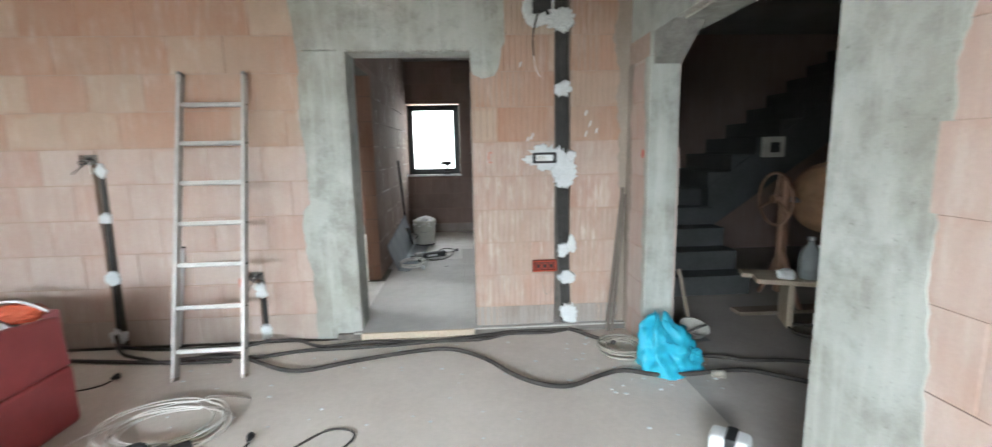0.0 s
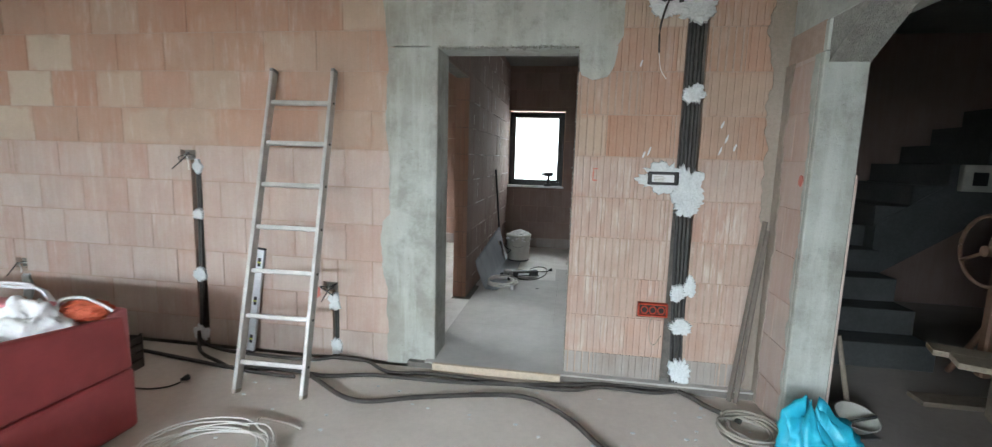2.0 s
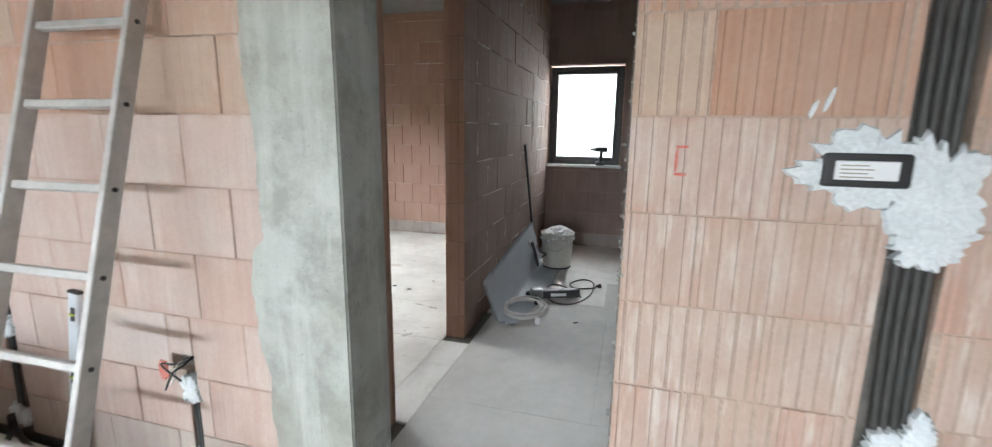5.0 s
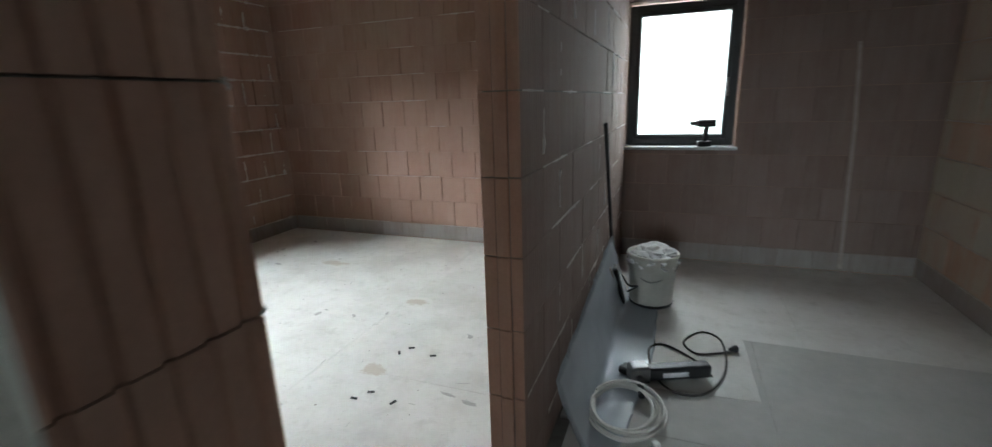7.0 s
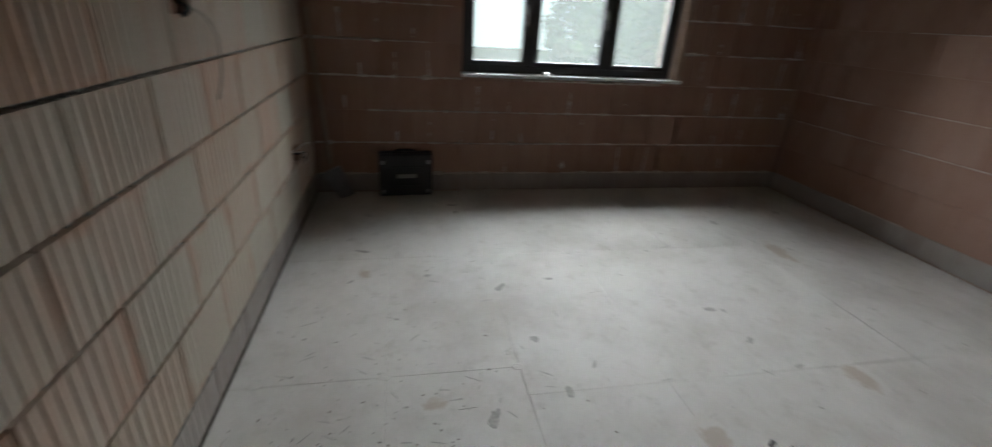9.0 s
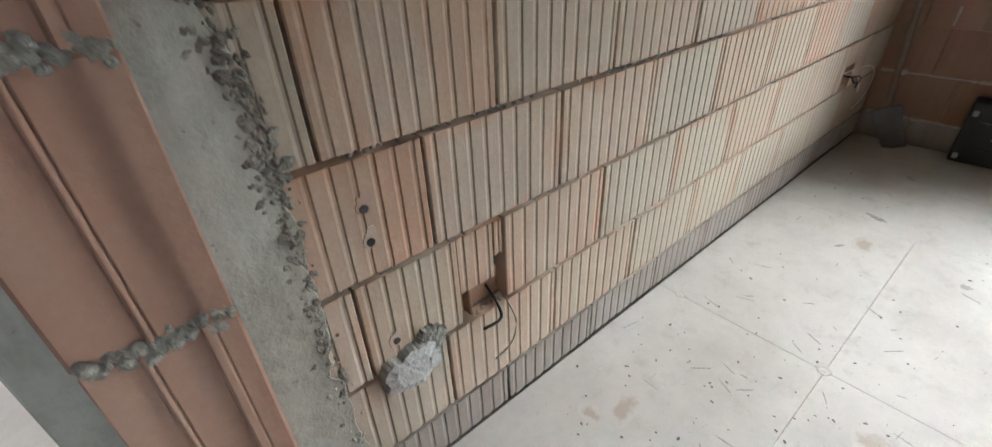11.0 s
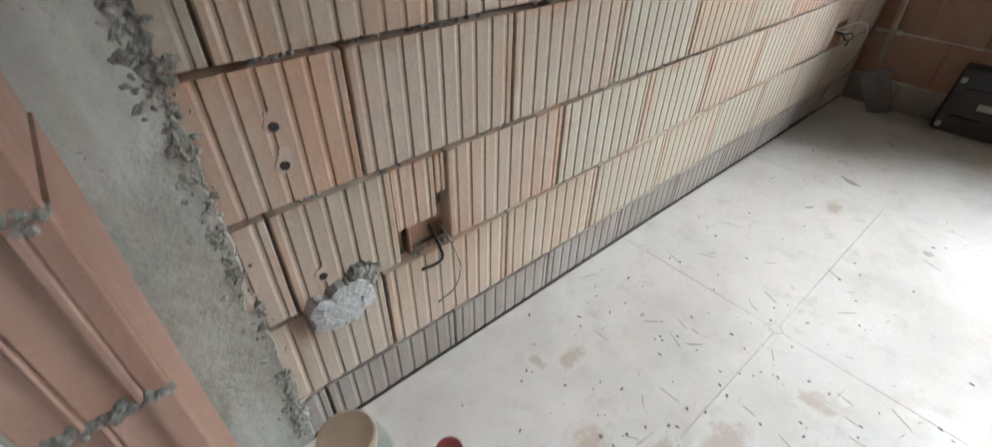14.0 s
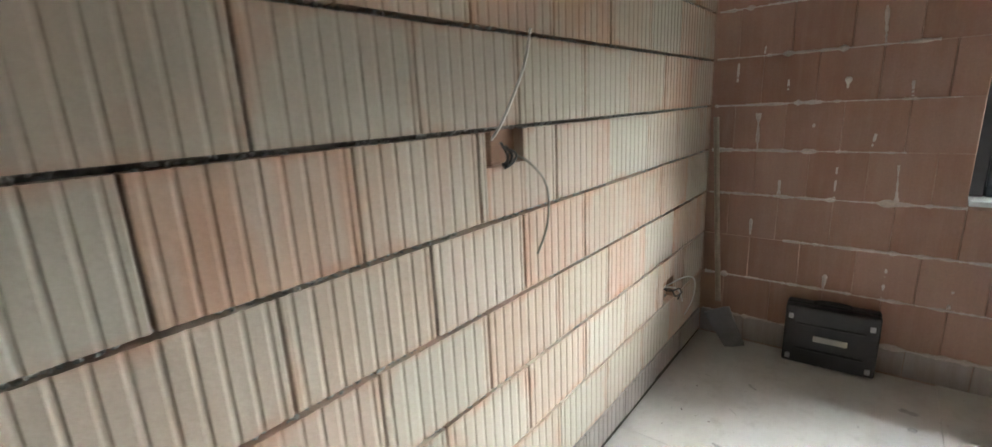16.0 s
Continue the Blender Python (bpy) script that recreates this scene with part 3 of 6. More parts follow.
def face_pose(axis, a, outward):
    """u runs along the wall, y points out of it."""
    if axis == "y":
        return Matrix(((1, 0, 0, 0), (0, outward, 0, a), (0, 0, 1, 0), (0, 0, 0, 1)))
    return Matrix(((0, outward, 0, a), (1, 0, 0, 0), (0, 0, 1, 0), (0, 0, 0, 1)))


# ---- the shell ----
CEIL, LOW = 2.75, -0.05
DOOR = (-0.50, 0.375, -0.2, 2.05)
SOUTH, NORTH = 3.65, 3.90


def sheet(name, x0, x1, y0, y1, z0, z1, mat):
    return tagged(part(name, box_bm((x0, y0, z0), (x1, y1, z1)), mat), kind="structure")


sheet("floor_living_room", -4.75, 1.62, -3.9, 3.60, -0.30, LOW, SCREED)
sheet("floor_stair_hall", 1.62, 6.0, -3.9, 6.4, -0.30, LOW - 0.001, SCREED_SHADED)
sheet("floor_hall", -0.67, 1.62, 3.60, 8.1, -0.30, -0.012, MORTAR)
sheet("floor_side_room", -4.45, -0.67, 3.80, 8.1, -0.30, -0.012, MORTAR)
sheet("floor_east_room", 1.62, 6.0, 6.4, 8.1, -0.30, -0.002, BOARD_GREY)
sheet("ceiling", -4.9, 6.2, -4.1, 8.5, CEIL, CEIL + 0.2, CEILING)

# the long wall between living room and side room; its cores sit behind the blocks
long_wall = wall("wall_long", "y", SOUTH + 0.045, NORTH - 0.045, -4.7, 1.86, -0.2, CEIL, [DOOR], MORTAR)
partition = wall("wall_partition", "x", -0.725, -0.615, 3.90, 8.0, -0.2, CEIL, [(4.15, 5.115, -0.3, 2.10)], MORTAR)
north_wall = wall("wall_north", "y", 8.007, 8.45, -4.9, 6.2, -0.2, CEIL, [(-0.62, 0.25, 0.95, 2.10), (2.60, 3.5, 0.95, 2.10)], MORTAR_CLAY)
west_wall = wall("wall_west", "x", -4.75, -4.307, 3.70, 8.05, -0.2, CEIL, [(5.026, 6.86, 0.93, 2.02)], MORTAR_CLAY)
hall_spur = wall("wall_spur", "x", 1.542, 1.752, 6.636, 8.05, -0.2, CEIL, (), MORTAR_PALE)
arch_wall = wall("wall_arch", "x", 1.606, 1.84, -3.9, 3.70, -0.2, CEIL, [(1.74, 3.70, -0.3, 2.08)], MORTAR_FLUSH)
wall("wall_living_west", "x", -4.9, -4.46, -4.1, 3.68, -0.2, CEIL, [(-2.6, 0.2, LOW, 2.1)], CONC)
wall("wall_living_south", "y", -4.1, -3.8, -4.9, 6.2, -0.2, CEIL, [(-3.8, 0.6, LOW, 2.1)], CLAY_RED)
# stair hall walls wear the clay with shade in its colour
wall("wall_stair_west", "x", 1.62, 1.84, 3.90, 6.0, -0.2, CEIL, (), CLAY_SHADED)
wall("wall_stair_north", "y", 6.30, 6.42, 1.84, 6.2, -0.2, CEIL, (), CLAY_SHADED)
wall("wall_east", "x", 6.0, 6.2, -3.9, 8.1, -0.2, CEIL, (), CLAY_SHADED)

# ---- concrete and plaster on the shell ----
S_FACE = lambda u, v, d: (u, SOUTH - d, v)
N_FACE = lambda u, v, d: (u, NORTH + d, v)
JAMB_S = [(-0.83, LOW), (-0.83, 0.45), (-0.87, 0.60), (-0.87, 0.93), (-0.81, 0.99), (-0.81, 1.20), (-0.84, 1.60), (-0.82, 2.046)]
HEAD_S = [(-0.82, 2.048), (-0.87, 2.50), (0.62, 2.50), (0.63, 2.10), (0.60, 2.048)]
NIB_S = [(0.376, 2.047), (0.60, 2.047), (0.585, 1.93), (0.55, 1.87), (0.46, 1.85), (0.39, 1.88)]
part("concrete_face", strip_bm(JAMB_S, -0.497, lambda u, v, d: (u, SOUTH + 0.046 - d, v), 0.052, 0.012, 2), CONC, long_wall, "grey poured concrete jamb")
for outline, k, lab in ((HEAD_S, 3, "grey concrete lintel"), (NIB_S, 4, "rounded end of the concrete lintel")):
    part("concrete_face", slab_bm(jag_outline(outline, 0.03, 0.008, k), lambda u, v, d: (u, SOUTH + 0.046 - d, v), 0.052), CONC, long_wall, lab)
part("concrete_reveal", box_bm((-0.56, SOUTH + 0.0, LOW), (-0.492, NORTH + 0.010, 2.05), 0.004), CONC, long_wall, "grey concrete door reveal")
part("concrete_lintel", box_bm((-0.56, SOUTH + 0.002, 2.042), (0.55, NORTH - 0.002, 2.30), 0.004), CONC, long_wall)
part("concrete_column", strip_bm([(-0.875, -0.012), (-0.87, 0.9), (-0.84, 1.16), (-0.80, 1.30), (-0.79, 2.4)], -0.50, lambda u, v, d: (u, NORTH - 0.046 + d, v), 0.050, 0.018, 4), CONC, long_wall,
     "grey concrete column face with ragged edge")
def crumbs_mesh(name, spots, mat, parent, label, seed):
    """Broken lumps at (x, y, z, radius), joined in one mesh."""
    ico = bmesh.new()
    bmesh.ops.create_icosphere(ico, subdivisions=1, radius=1)
    base = np.array([v.co[:] for v in ico.verts])
    tris = [[v.index for v in f.verts] for f in ico.faces]
    ico.free()
    gen = np.random.RandomState(seed)
    verts, faces = [], []
    for x, y, z, r in spots:
        p = base * gen.uniform(0.55, 1.35, (len(base), 1)) * gen.uniform(0.6, 1.3, 3) * r + (x, y, z)
        k = len(verts)
        verts += p.tolist()
        faces += [[k + i for i in t] for t in tris]
    me = bpy.data.meshes.new(name)
    me.from_pydata(verts, [], faces)
    me.materials.append(mat)
    ob = new(name, me)
    ob.parent = parent
    return tagged(ob, label, kind="stuff")


# clods of mortar along the ragged edge
rng = random.Random(5)
spots = []
for i in range(1500):
    z = rng.choice((rng.uniform(0.55, 1.36), rng.uniform(0.55, 1.36), rng.uniform(0.03, 0.28), rng.uniform(0.02, 1.3)))
    thick = 0.5 + 1.2 * abs(noise.noise(Vector((z * 5, 2, 0))))
    x = -0.868 + max(0, z - 1.0) * 0.16 + rng.gauss(0.008, 0.015 * thick)
    spots.append((x, NORTH + rng.uniform(-0.012, 0.005), z, rng.uniform(0.0025, 0.008) * (1 + 0.7 * (rng.random() < 0.15))))
crumbs_mesh("mortar_clods", spots, CONC_ROUGH, long_wall, "crumbly grey mortar squeezed from the joint", 1)
spots = [(rng.uniform(-0.49, 0.37), SOUTH - 0.002 + rng.uniform(-0.006, 0.01), 2.043 + rng.gauss(0, 0.005), rng.uniform(0.003, 0.009)) for i in range(150)]
spots += [(0.378 + rng.gauss(0, 0.005), SOUTH + rng.uniform(0.0, 0.04), rng.uniform(0.0, 1.86), rng.uniform(0.003, 0.007)) for i in range(120)]
crumbs_mesh("edge_mortar", spots, CONC_ROUGH, long_wall, "rough mortar along the edges of the doorway", 3)
# torn mortar in the bed joints behind the ribbed faces
spots = []
for k in range(10):
    z, x = 0.15 + 0.25 * k, -4.28
    while x < -0.88:
        x += rng.uniform(0.004, 0.022)
        if noise.noise(Vector((x * 5, z * 3, 0))) > -0.22:
            spots.append((x, NORTH - rng.uniform(0.008, 0.020), z + rng.gauss(0, 0.003), rng.uniform(0.004, 0.008)))
crumbs_mesh("joint_mortar", spots, CONC_ROUGH, long_wall, "torn grey mortar deep in the bed joints", 2)

head_clods = bmesh.new()
for i in range(420):
    z = 0.15 + 0.25 * rng.choice((0, 1, 2, 3, 4, 5)) + rng.gauss(0, 0.005)
    c = bmesh.new()
    bmesh.ops.create_icosphere(c, subdivisions=1, radius=rng.uniform(0.003, 0.008))
    for v in c.verts:
        v.co *= 1 + 0.5 * noise.noise(v.co * 90 + Vector((i, 3, 0)))
    c.transform(pose(rng.uniform(-0.735, -0.61), 4.157 + rng.uniform(-0.002, 0.006), z))
    merge(head_clods, c)
tagged(part("mortar_crumbs", head_clods, CONC_ROUGH, partition, "crumbly mortar in the bed joints of the stub"), kind="stuff")

# the opening to the stair hall: plastered jambs, flat head with a chamfered corner
part("arch_face", strip_bm([(1.33, LOW), (1.30, 0.6), (1.34, 1.2), (1.31, 1.7), (1.30, 2.45)], 1.742, lambda u, v, d: (1.622 - d, u, v), 0.024, 0.016, 7), CONC, arch_wall, "grey plastered face of the wide opening")
part("arch_face", box_bm((1.550, 1.744, 2.078), (1.608, 3.648, 2.60), 0.004), CONC, arch_wall, "grey concrete beam over the wide opening")
part("arch_reveal_near", box_bm((1.604, 1.70, LOW), (1.838, 1.742, 2.08), 0.004), CONC, arch_wall)
part("pier_core", box_bm((1.5385, 3.272, LOW), (1.745, 3.69, 2.079)), MORTAR_FLUSH, arch_wall)
part("arch_reveal_far", box_bm((1.531, 3.230, LOW), (1.735, 3.270, 1.928), 0.006), CONC, arch_wall, "grey concrete reveal")
part("pier_edge", box_bm((1.7355, 3.236, LOW), (1.750, 3.270, 1.34), 0.004), CLAY, arch_wall, "brick edge left bare beside the concrete")
part("pier_head", box_bm((1.540, 3.236, 1.93), (1.748, 3.648, 2.077), 0.006), CONC, arch_wall, "rough concrete springing on the pier")
part("arch_head", box_bm((1.610, 1.70, 2.07), (1.838, 3.69, 2.14), 0.006), CONC, arch_wall)
haunch = bmesh.new()
for x in (1.552, 1.734):
    for y, z in ((3.235, 1.87), (3.235, 2.076), (2.93, 2.076)):
        haunch.verts.new((x, y, z))
hv = haunch.verts[:]
for f in ((0, 1, 2), (3, 5, 4), (0, 3, 4, 1), (1, 4, 5, 2), (2, 5, 3, 0)):
    haunch.faces.new([hv[i] for i in f])
part("cement_smear", strip_bm([(1.475, LOW), (1.465, 0.5), (1.485, 1.1), (1.455, 1.6), (1.44, 2.1), (1.42, 2.545)], 1.548, lambda u, v, d: (u, SOUTH - 0.003 - d, v), 0.007, 0.022, 21), CEMENT, long_wall, "brown-grey cement smeared in the corner")
part("cement_smear", strip_bm([(3.565, LOW), (3.575, 0.5), (3.55, 1.0), (3.58, 1.5), (3.54, 1.925)], 3.643, lambda u, v, d: (1.5335 - d, u, v), 0.006, 0.02, 22), CEMENT, arch_wall, "brown-grey cement smeared in the corner")
part("plaster_edge", strip_bm([(3.30, LOW), (3.282, 0.3), (3.30, 0.8), (3.285, 1.3), (3.315, 1.7), (3.33, 1.925)], 3.2715, lambda u, v, d: (1.5335 - d, u, v), 0.003, 0.022, 23), CONC, arch_wall, "ragged grey plaster lapping over the blocks")
part("arch_haunch", solid_mesh(haunch), CONC_ROUGH, arch_wall, "rough concrete haunch")
part("ring_beam", box_bm((-4.46, SOUTH - 0.012, 2.545), (-0.90, SOUTH + 0.044, CEIL - 0.004), 0.006), CONC, long_wall, "grey concrete ring beam under the ceiling")
part("living_corner_column", box_bm((-4.46, 3.30, LOW), (-4.43, 3.655, CEIL), 0.006), CONC, long_wall)

# ---- windows ----
def window(name, axis, a, u0, u1, z0, z1, splits, inward, label):
    """Dark frame in an opening: outer frame, mullions, a sash with its own pane for each light, handles."""
    top = tagged(new(name), label, "window", kind="structure")

    def bx(ulo, uhi, zlo, zhi, d0, d1, bev=0.006):
        lo, hi = (min(d0, d1), ulo, zlo), (max(d0, d1), uhi, zhi)
        if axis == "y":
            lo, hi = (ulo, lo[0], zlo), (uhi, hi[0], zhi)
        return box_bm(lo, hi, bev)

    d0, d1 = a, a - inward * 0.075
    fw = 0.055
    for n, r in (("frame_jamb", (u0, u0 + fw, z0, z1)), ("frame_jamb", (u1 - fw, u1, z0, z1)), ("frame_head", (u0 + fw, u1 - fw, z1 - fw, z1)), ("frame_sill", (u0 + fw, u1 - fw, z0, z0 + fw))):
        part(n, bx(*r, d0, d1), FRAME, top)
    edges = [u0 + fw, *splits, u1 - fw]
    for s in splits:
        part("mullion", bx(s - 0.03, s + 0.03, z0 + fw, z1 - fw, d0, d1), FRAME, top)
    for i, (p, q) in enumerate(zip(edges, edges[1:])):
        p, q = p + (0.03 if i else 0), q - (0.03 if i < len(edges) - 2 else 0)
        sw, e0, e1 = 0.035, a + inward * 0.012, a - inward * 0.05
        sash = bx(p, p + sw, z0 + fw, z1 - fw, e0, e1, 0.005)
        for r in ((q - sw, q, z0 + fw, z1 - fw), (p + sw, q - sw, z0 + fw, z0 + fw + sw), (p + sw, q - sw, z1 - fw - sw, z1 - fw)):
            merge(sash, bx(*r, e0, e1, 0.005))
        so = part("sash", sash, FRAME, top)
        g = part("pane", bx(p + sw - 0.004, q - sw + 0.004, z0 + fw + sw - 0.004, z1 - fw - sw + 0.004, a - inward * 0.024, a - inward * 0.03, 0), DULLED_GLASS if splits else GLASS, so, "clear window pane")
        g.visible_shadow = False
        if i != 2:
            hz = (z0 + z1) / 2 - 0.06
            part("handle", merge(bx(q - 0.026, q - 0.008, hz - 0.03, hz + 0.035, e0, e0 + inward * 0.012, 0.003), bx(q - 0.023, q - 0.011, hz - 0.11, hz + 0.01, e0 + inward * 0.03, e0 + inward * 0.043, 0.004)), STEEL, so, "grey window handle")
    return top


window("window_1", "x", -4.39, 5.03, 6.79, 0.945, 1.985, (5.57, 6.21), 1, "dark three-light window in the block wall")
window("window_2", "y", 8.12, -0.60, 0.235, 0.965, 2.085, (), -1, "dark single window with clear pane")
window("window_3", "y", 8.12, 2.62, 3.48, 0.965, 2.085, (), -1, "dark single window in the next room")
# reveals and sills
for nm, lo, hi, host in (("window_sill", (-4.46, 5.03, 0.915), (-4.285, 6.855, 0.942), west_wall), ("window_reveal", (-4.46, 6.80, 0.943), (-4.30, 6.856, 2.02), west_wall),
                         ("window_sill", (-0.625, 7.985, 0.935), (0.262, 8.2, 0.962), north_wall), ("window_reveal", (0.238, 8.0, 0.963), (0.258, 8.2, 2.1), north_wall),
                         ("window_reveal", (-0.64, 8.0, 0.963), (-0.604, 8.2, 2.1), north_wall)):
    part(nm, box_bm(lo, hi, 0.004), MORTAR_CLAY if nm == "window_reveal" else PLASTER, host, "rough mortar round the window")
paper = lump_bm((0.16, 0.07, 0.03), 3, 0.3, 2.5, 3, 0.4, pose(-4.31, 5.70, 0.941))
tagged(part("crumpled_paper", paper, CLOTH_W), "crumpled white paper on the window sill", "paper")

# ---- floor boards ----
def boards(parent, rects, mat):
    for x0, x1, y0, y1 in rects:
        part("floor_board", box_bm((x0 + 0.0006, y0 + 0.0006, -0.0115), (x1 - 0.0006, y1 - 0.0006, 0.0), 0.0006), mat, parent)


fs, fh = bpy.data.objects["floor_side_room"], bpy.data.objects["floor_hall"]
boards(fs, [(-4.29, -3.12, 3.9065, 5.04), (-4.32, -3.12, 5.04, 6.30), (-4.32, -3.12, 6.30, 7.985), (-3.12, -2.10, 3.9065, 4.49), (-3.12, -2.10, 4.49, 5.04), (-3.12, -1.935, 5.04, 5.64), (-3.12, -1.935, 5.64, 6.9), (-3.12, -1.935, 6.9, 7.985),
            (-2.10, -0.74, 3.9065, 4.49), (-2.10, -0.74, 4.49, 5.04), (-1.935, -0.74, 5.04, 5.64), (-1.935, -0.74, 5.64, 6.9), (-1.935, -0.74, 6.9, 7.985), (-0.74, -0.55, 4.16, 5.04)], BOARD)
boards(fh, [(-0.55, 1.60, 3.60, 4.4), (-0.55, 0.28, 4.4, 5.6), (0.28, 1.60, 4.4, 6.58), (-0.60, 0.28, 5.6, 6.58)], BOARD_GREY)
boards(fh, [(-0.60, 0.55, 6.58, 7.985), (0.55, 1.55, 6.58, 7.985)], BOARD)
part("threshold_strip", box_bm((-0.49, 3.572, LOW), (0.36, 3.602, 0.002), 0.005), WOOD_PALE, fh, "pale batten along the doorway step")

# ---- living room ----
def ladder():
    foot, top = Vector((-1.53, 3.045, LOW)), Vector((-1.60, 3.625, 1.90))
    t = thing("ladder", "straight aluminium ladder leaning against the block wall", "ladder", Matrix.Translation(foot))
    d, side = top - foot, Vector((0.42, 0.012, 0)).normalized()
    q = Matrix((side, d.cross(side).normalized() * -1, d.normalized())).transposed().to_4x4()
    for w in (0.0, 0.42):
        rail = part("rail", box_bm((w - 0.012, -0.03, 0.02), (w + 0.012, 0.03, d.length), 0.003, None, q), ALU, t)
        part("foot", box_bm((w - 0.013, -0.031, 0.0), (w + 0.013, 0.031, 0.028), 0.005, None, q), GREY_WIRE, rail, "worn grey rubber foot")
        part("end_cap", box_bm((w - 0.014, -0.032, d.length - 0.02), (w + 0.014, 0.032, d.length + 0.004), 0.004, None, q), STEEL, rail, "dull open rail end")
    for i in range(7):
        s = (0.172 + 0.2605 * i) / 1.95 * d.length
        r = box_bm((0.008, -0.014, s - 0.014), (0.412, 0.014, s + 0.014), 0.004, None, q)
        rung = part("rung", r, ALU, t)
        bolt = rod_bm((0.43, 0, s), (0.437, 0, s), 0.008, 8)
        bolt.transform(q)
        part("rivet", bolt, BLACK, rung)


ladder()


def spirit_level():
    a, b = Vector((-1.835, 3.59, LOW)), Vector((-1.745, 3.632, 0.70))
    up = (b - a).normalized()
    side = (Vector((1, 0, 0)) - up * up.x).normalized()
    out = up.cross(side)
    m = Matrix.Translation(a) @ Matrix((side, out, up)).transposed().to_4x4()
    t = thing("spirit_level", "long aluminium spirit level leaning against the wall", "level", m)
    n = (b - a).length
    part("body", box_bm((-0.028, -0.011, 0.01), (0.028, 0.011, n - 0.01), 0.003), LEVEL_BODY, t)
    for z0, z1 in ((0, 0.012), (n - 0.012, n)):
        part("end_cap", box_bm((-0.030, -0.013, z0), (0.030, 0.013, z1), 0.003), BLACK, t, "black plastic end cap")
    for z in (0.10, n / 2, n - 0.10):
        v = part("vial_window", box_bm((-0.017, -0.014, z - 0.035), (0.017, 0.014, z + 0.035), 0.008), BLACK, t, "dark vial window")
        part("vial", rod_bm((-0.012, -0.0145, z), (0.012, -0.0145, z), 0.005, 8), paint("vial_yellow", (0.55, 0.6, 0.1), 0.3), v, "yellow-green vial")


spirit_level()


def sofa():
    t = thing("sofa", "old red vinyl sofa carcass without cushions, heaped with workwear", "sofa", pose(-2.65, 2.25, LOW))
    x0, x1, y0, y1 = -1.15, 0.885, -0.40, 0.40
    part("base", box_bm((x0, y0 + 0.03, 0.0), (x1 - 0.01, y1, 0.32), 0.035, seg=4), RED_VINYL, t)
    part("front_rail", box_bm((x0, y0, 0.325), (x1 - 0.048, y0 + 0.13, 0.47), 0.045, seg=4), PINK_VINYL, t, "pale pink front rail")
    part("back_rail", box_bm((x0, y1 - 0.08, 0.325), (x1 - 0.048, y1 + 0.02, 0.62), 0.02, seg=3), PINK_VINYL, t, "pale pink back rail")
    part("back_panel", box_bm((x0 + 0.02, y1 - 0.10, 0.34), (x1 - 0.055, y1 - 0.082, 0.60), 0.003), CREAM, t, "bare cream fibreboard panel")
    part("deck", box_bm((x0 + 0.02, y0 + 0.13, 0.322), (x1 - 0.048, y1 - 0.10, 0.37), 0.008), CREAM, t, "bare cream deck")
    arm = bmesh.new()
    prof = ((y0 - 0.01, 0.325), (y1 - 0.02, 0.325), (y1 - 0.05, 0.60), (y0 + 0.005, 0.685))
    vs = [arm.verts.new((x, y, z)) for x in (x1 - 0.045, x1) for y, z in prof]
    for f in ((3, 2, 1, 0), (4, 5, 6, 7), (0, 1, 5, 4), (1, 2, 6, 5), (2, 3, 7, 6), (3, 0, 4, 7)):
        arm.faces.new([vs[i] for i in f])
    bmesh.ops.bevel(arm, geom=arm.edges[:], offset=0.022, segments=4, affect="EDGES", profile=0.6)
    part("armrest", solid_mesh(arm), RED_VINYL, t)
    for y in (y0 + 0.13,):
        part("seam", rod_bm((x1 - 0.009, y, 0.03), (x1 - 0.009, y, 0.30), 0.004, 6), RED_VINYL, t)


sofa()
tagged(part("white_sack", lump_bm((0.34, 0.24, 0.25), 2, 0.26, 1.5, 5, 0.0, pose(-2.07, 2.44, 0.40, 0, -8, 12), 0.7), CLOTH_W), "crumpled white sack lying on the sofa", "sack")
tagged(part("white_rag", lump_bm((0.34, 0.15, 0.09), 6, 0.3, 1.5, 5, 0.0, pose(-2.28, 2.29, 0.375, 0, 14, 24), 0.7), CLOTH_W), "white rag trailing over the sofa", "rag")
tagged(part("work_trousers", lump_bm((0.72, 0.27, 0.19), 8, 0.24, 1.2, 5, 0.0, pose(-2.19, 2.14, 0.325, 0, -6, 33), 0.8), CLOTH_G), "grey work trousers crumpled on the sofa", "trousers")
tagged(part("dark_cloth", lump_bm((0.42, 0.24, 0.08), 18, 0.3, 1.5, 5, 0.0, pose(-2.62, 2.22, 0.325, 0, 0, -12), 0.8), CLOTH_B), "dark brown cloth lying flat on the sofa deck", "cloth")
tagged(part("work_jacket", lump_bm((0.52, 0.28, 0.27), 11, 0.3, 1.5, 5, 0.0, pose(-3.12, 2.42, 0.325), 0.8), CLOTH_O), "orange high-visibility jacket crumpled on the sofa", "jacket")
bag = thing("striped_bag", "red and white bag lying on the sofa back", "bag", pose(-1.93, 2.55, 0.545, 0, 0, 15))
part("body", lump_bm((0.24, 0.14, 0.09), 5, 0.2, 1.6, 4, 0.2), paint("bag_red", (0.50, 0.09, 0.04), 0.7), bag)
part("handle", sweep_bm([(-0.12, 0, 0.03), (-0.08, -0.03, 0.10), (0.02, -0.03, 0.11), (0.10, -0.03, 0.075), (0.14, -0.02, 0.04)], 0.007, 6), WHITE_PLASTIC, bag, "white handle")
hose = thing("white_hose", "loops of white plastic hose behind the sofa", "hose", pose(-2.62, 2.78, LOW))
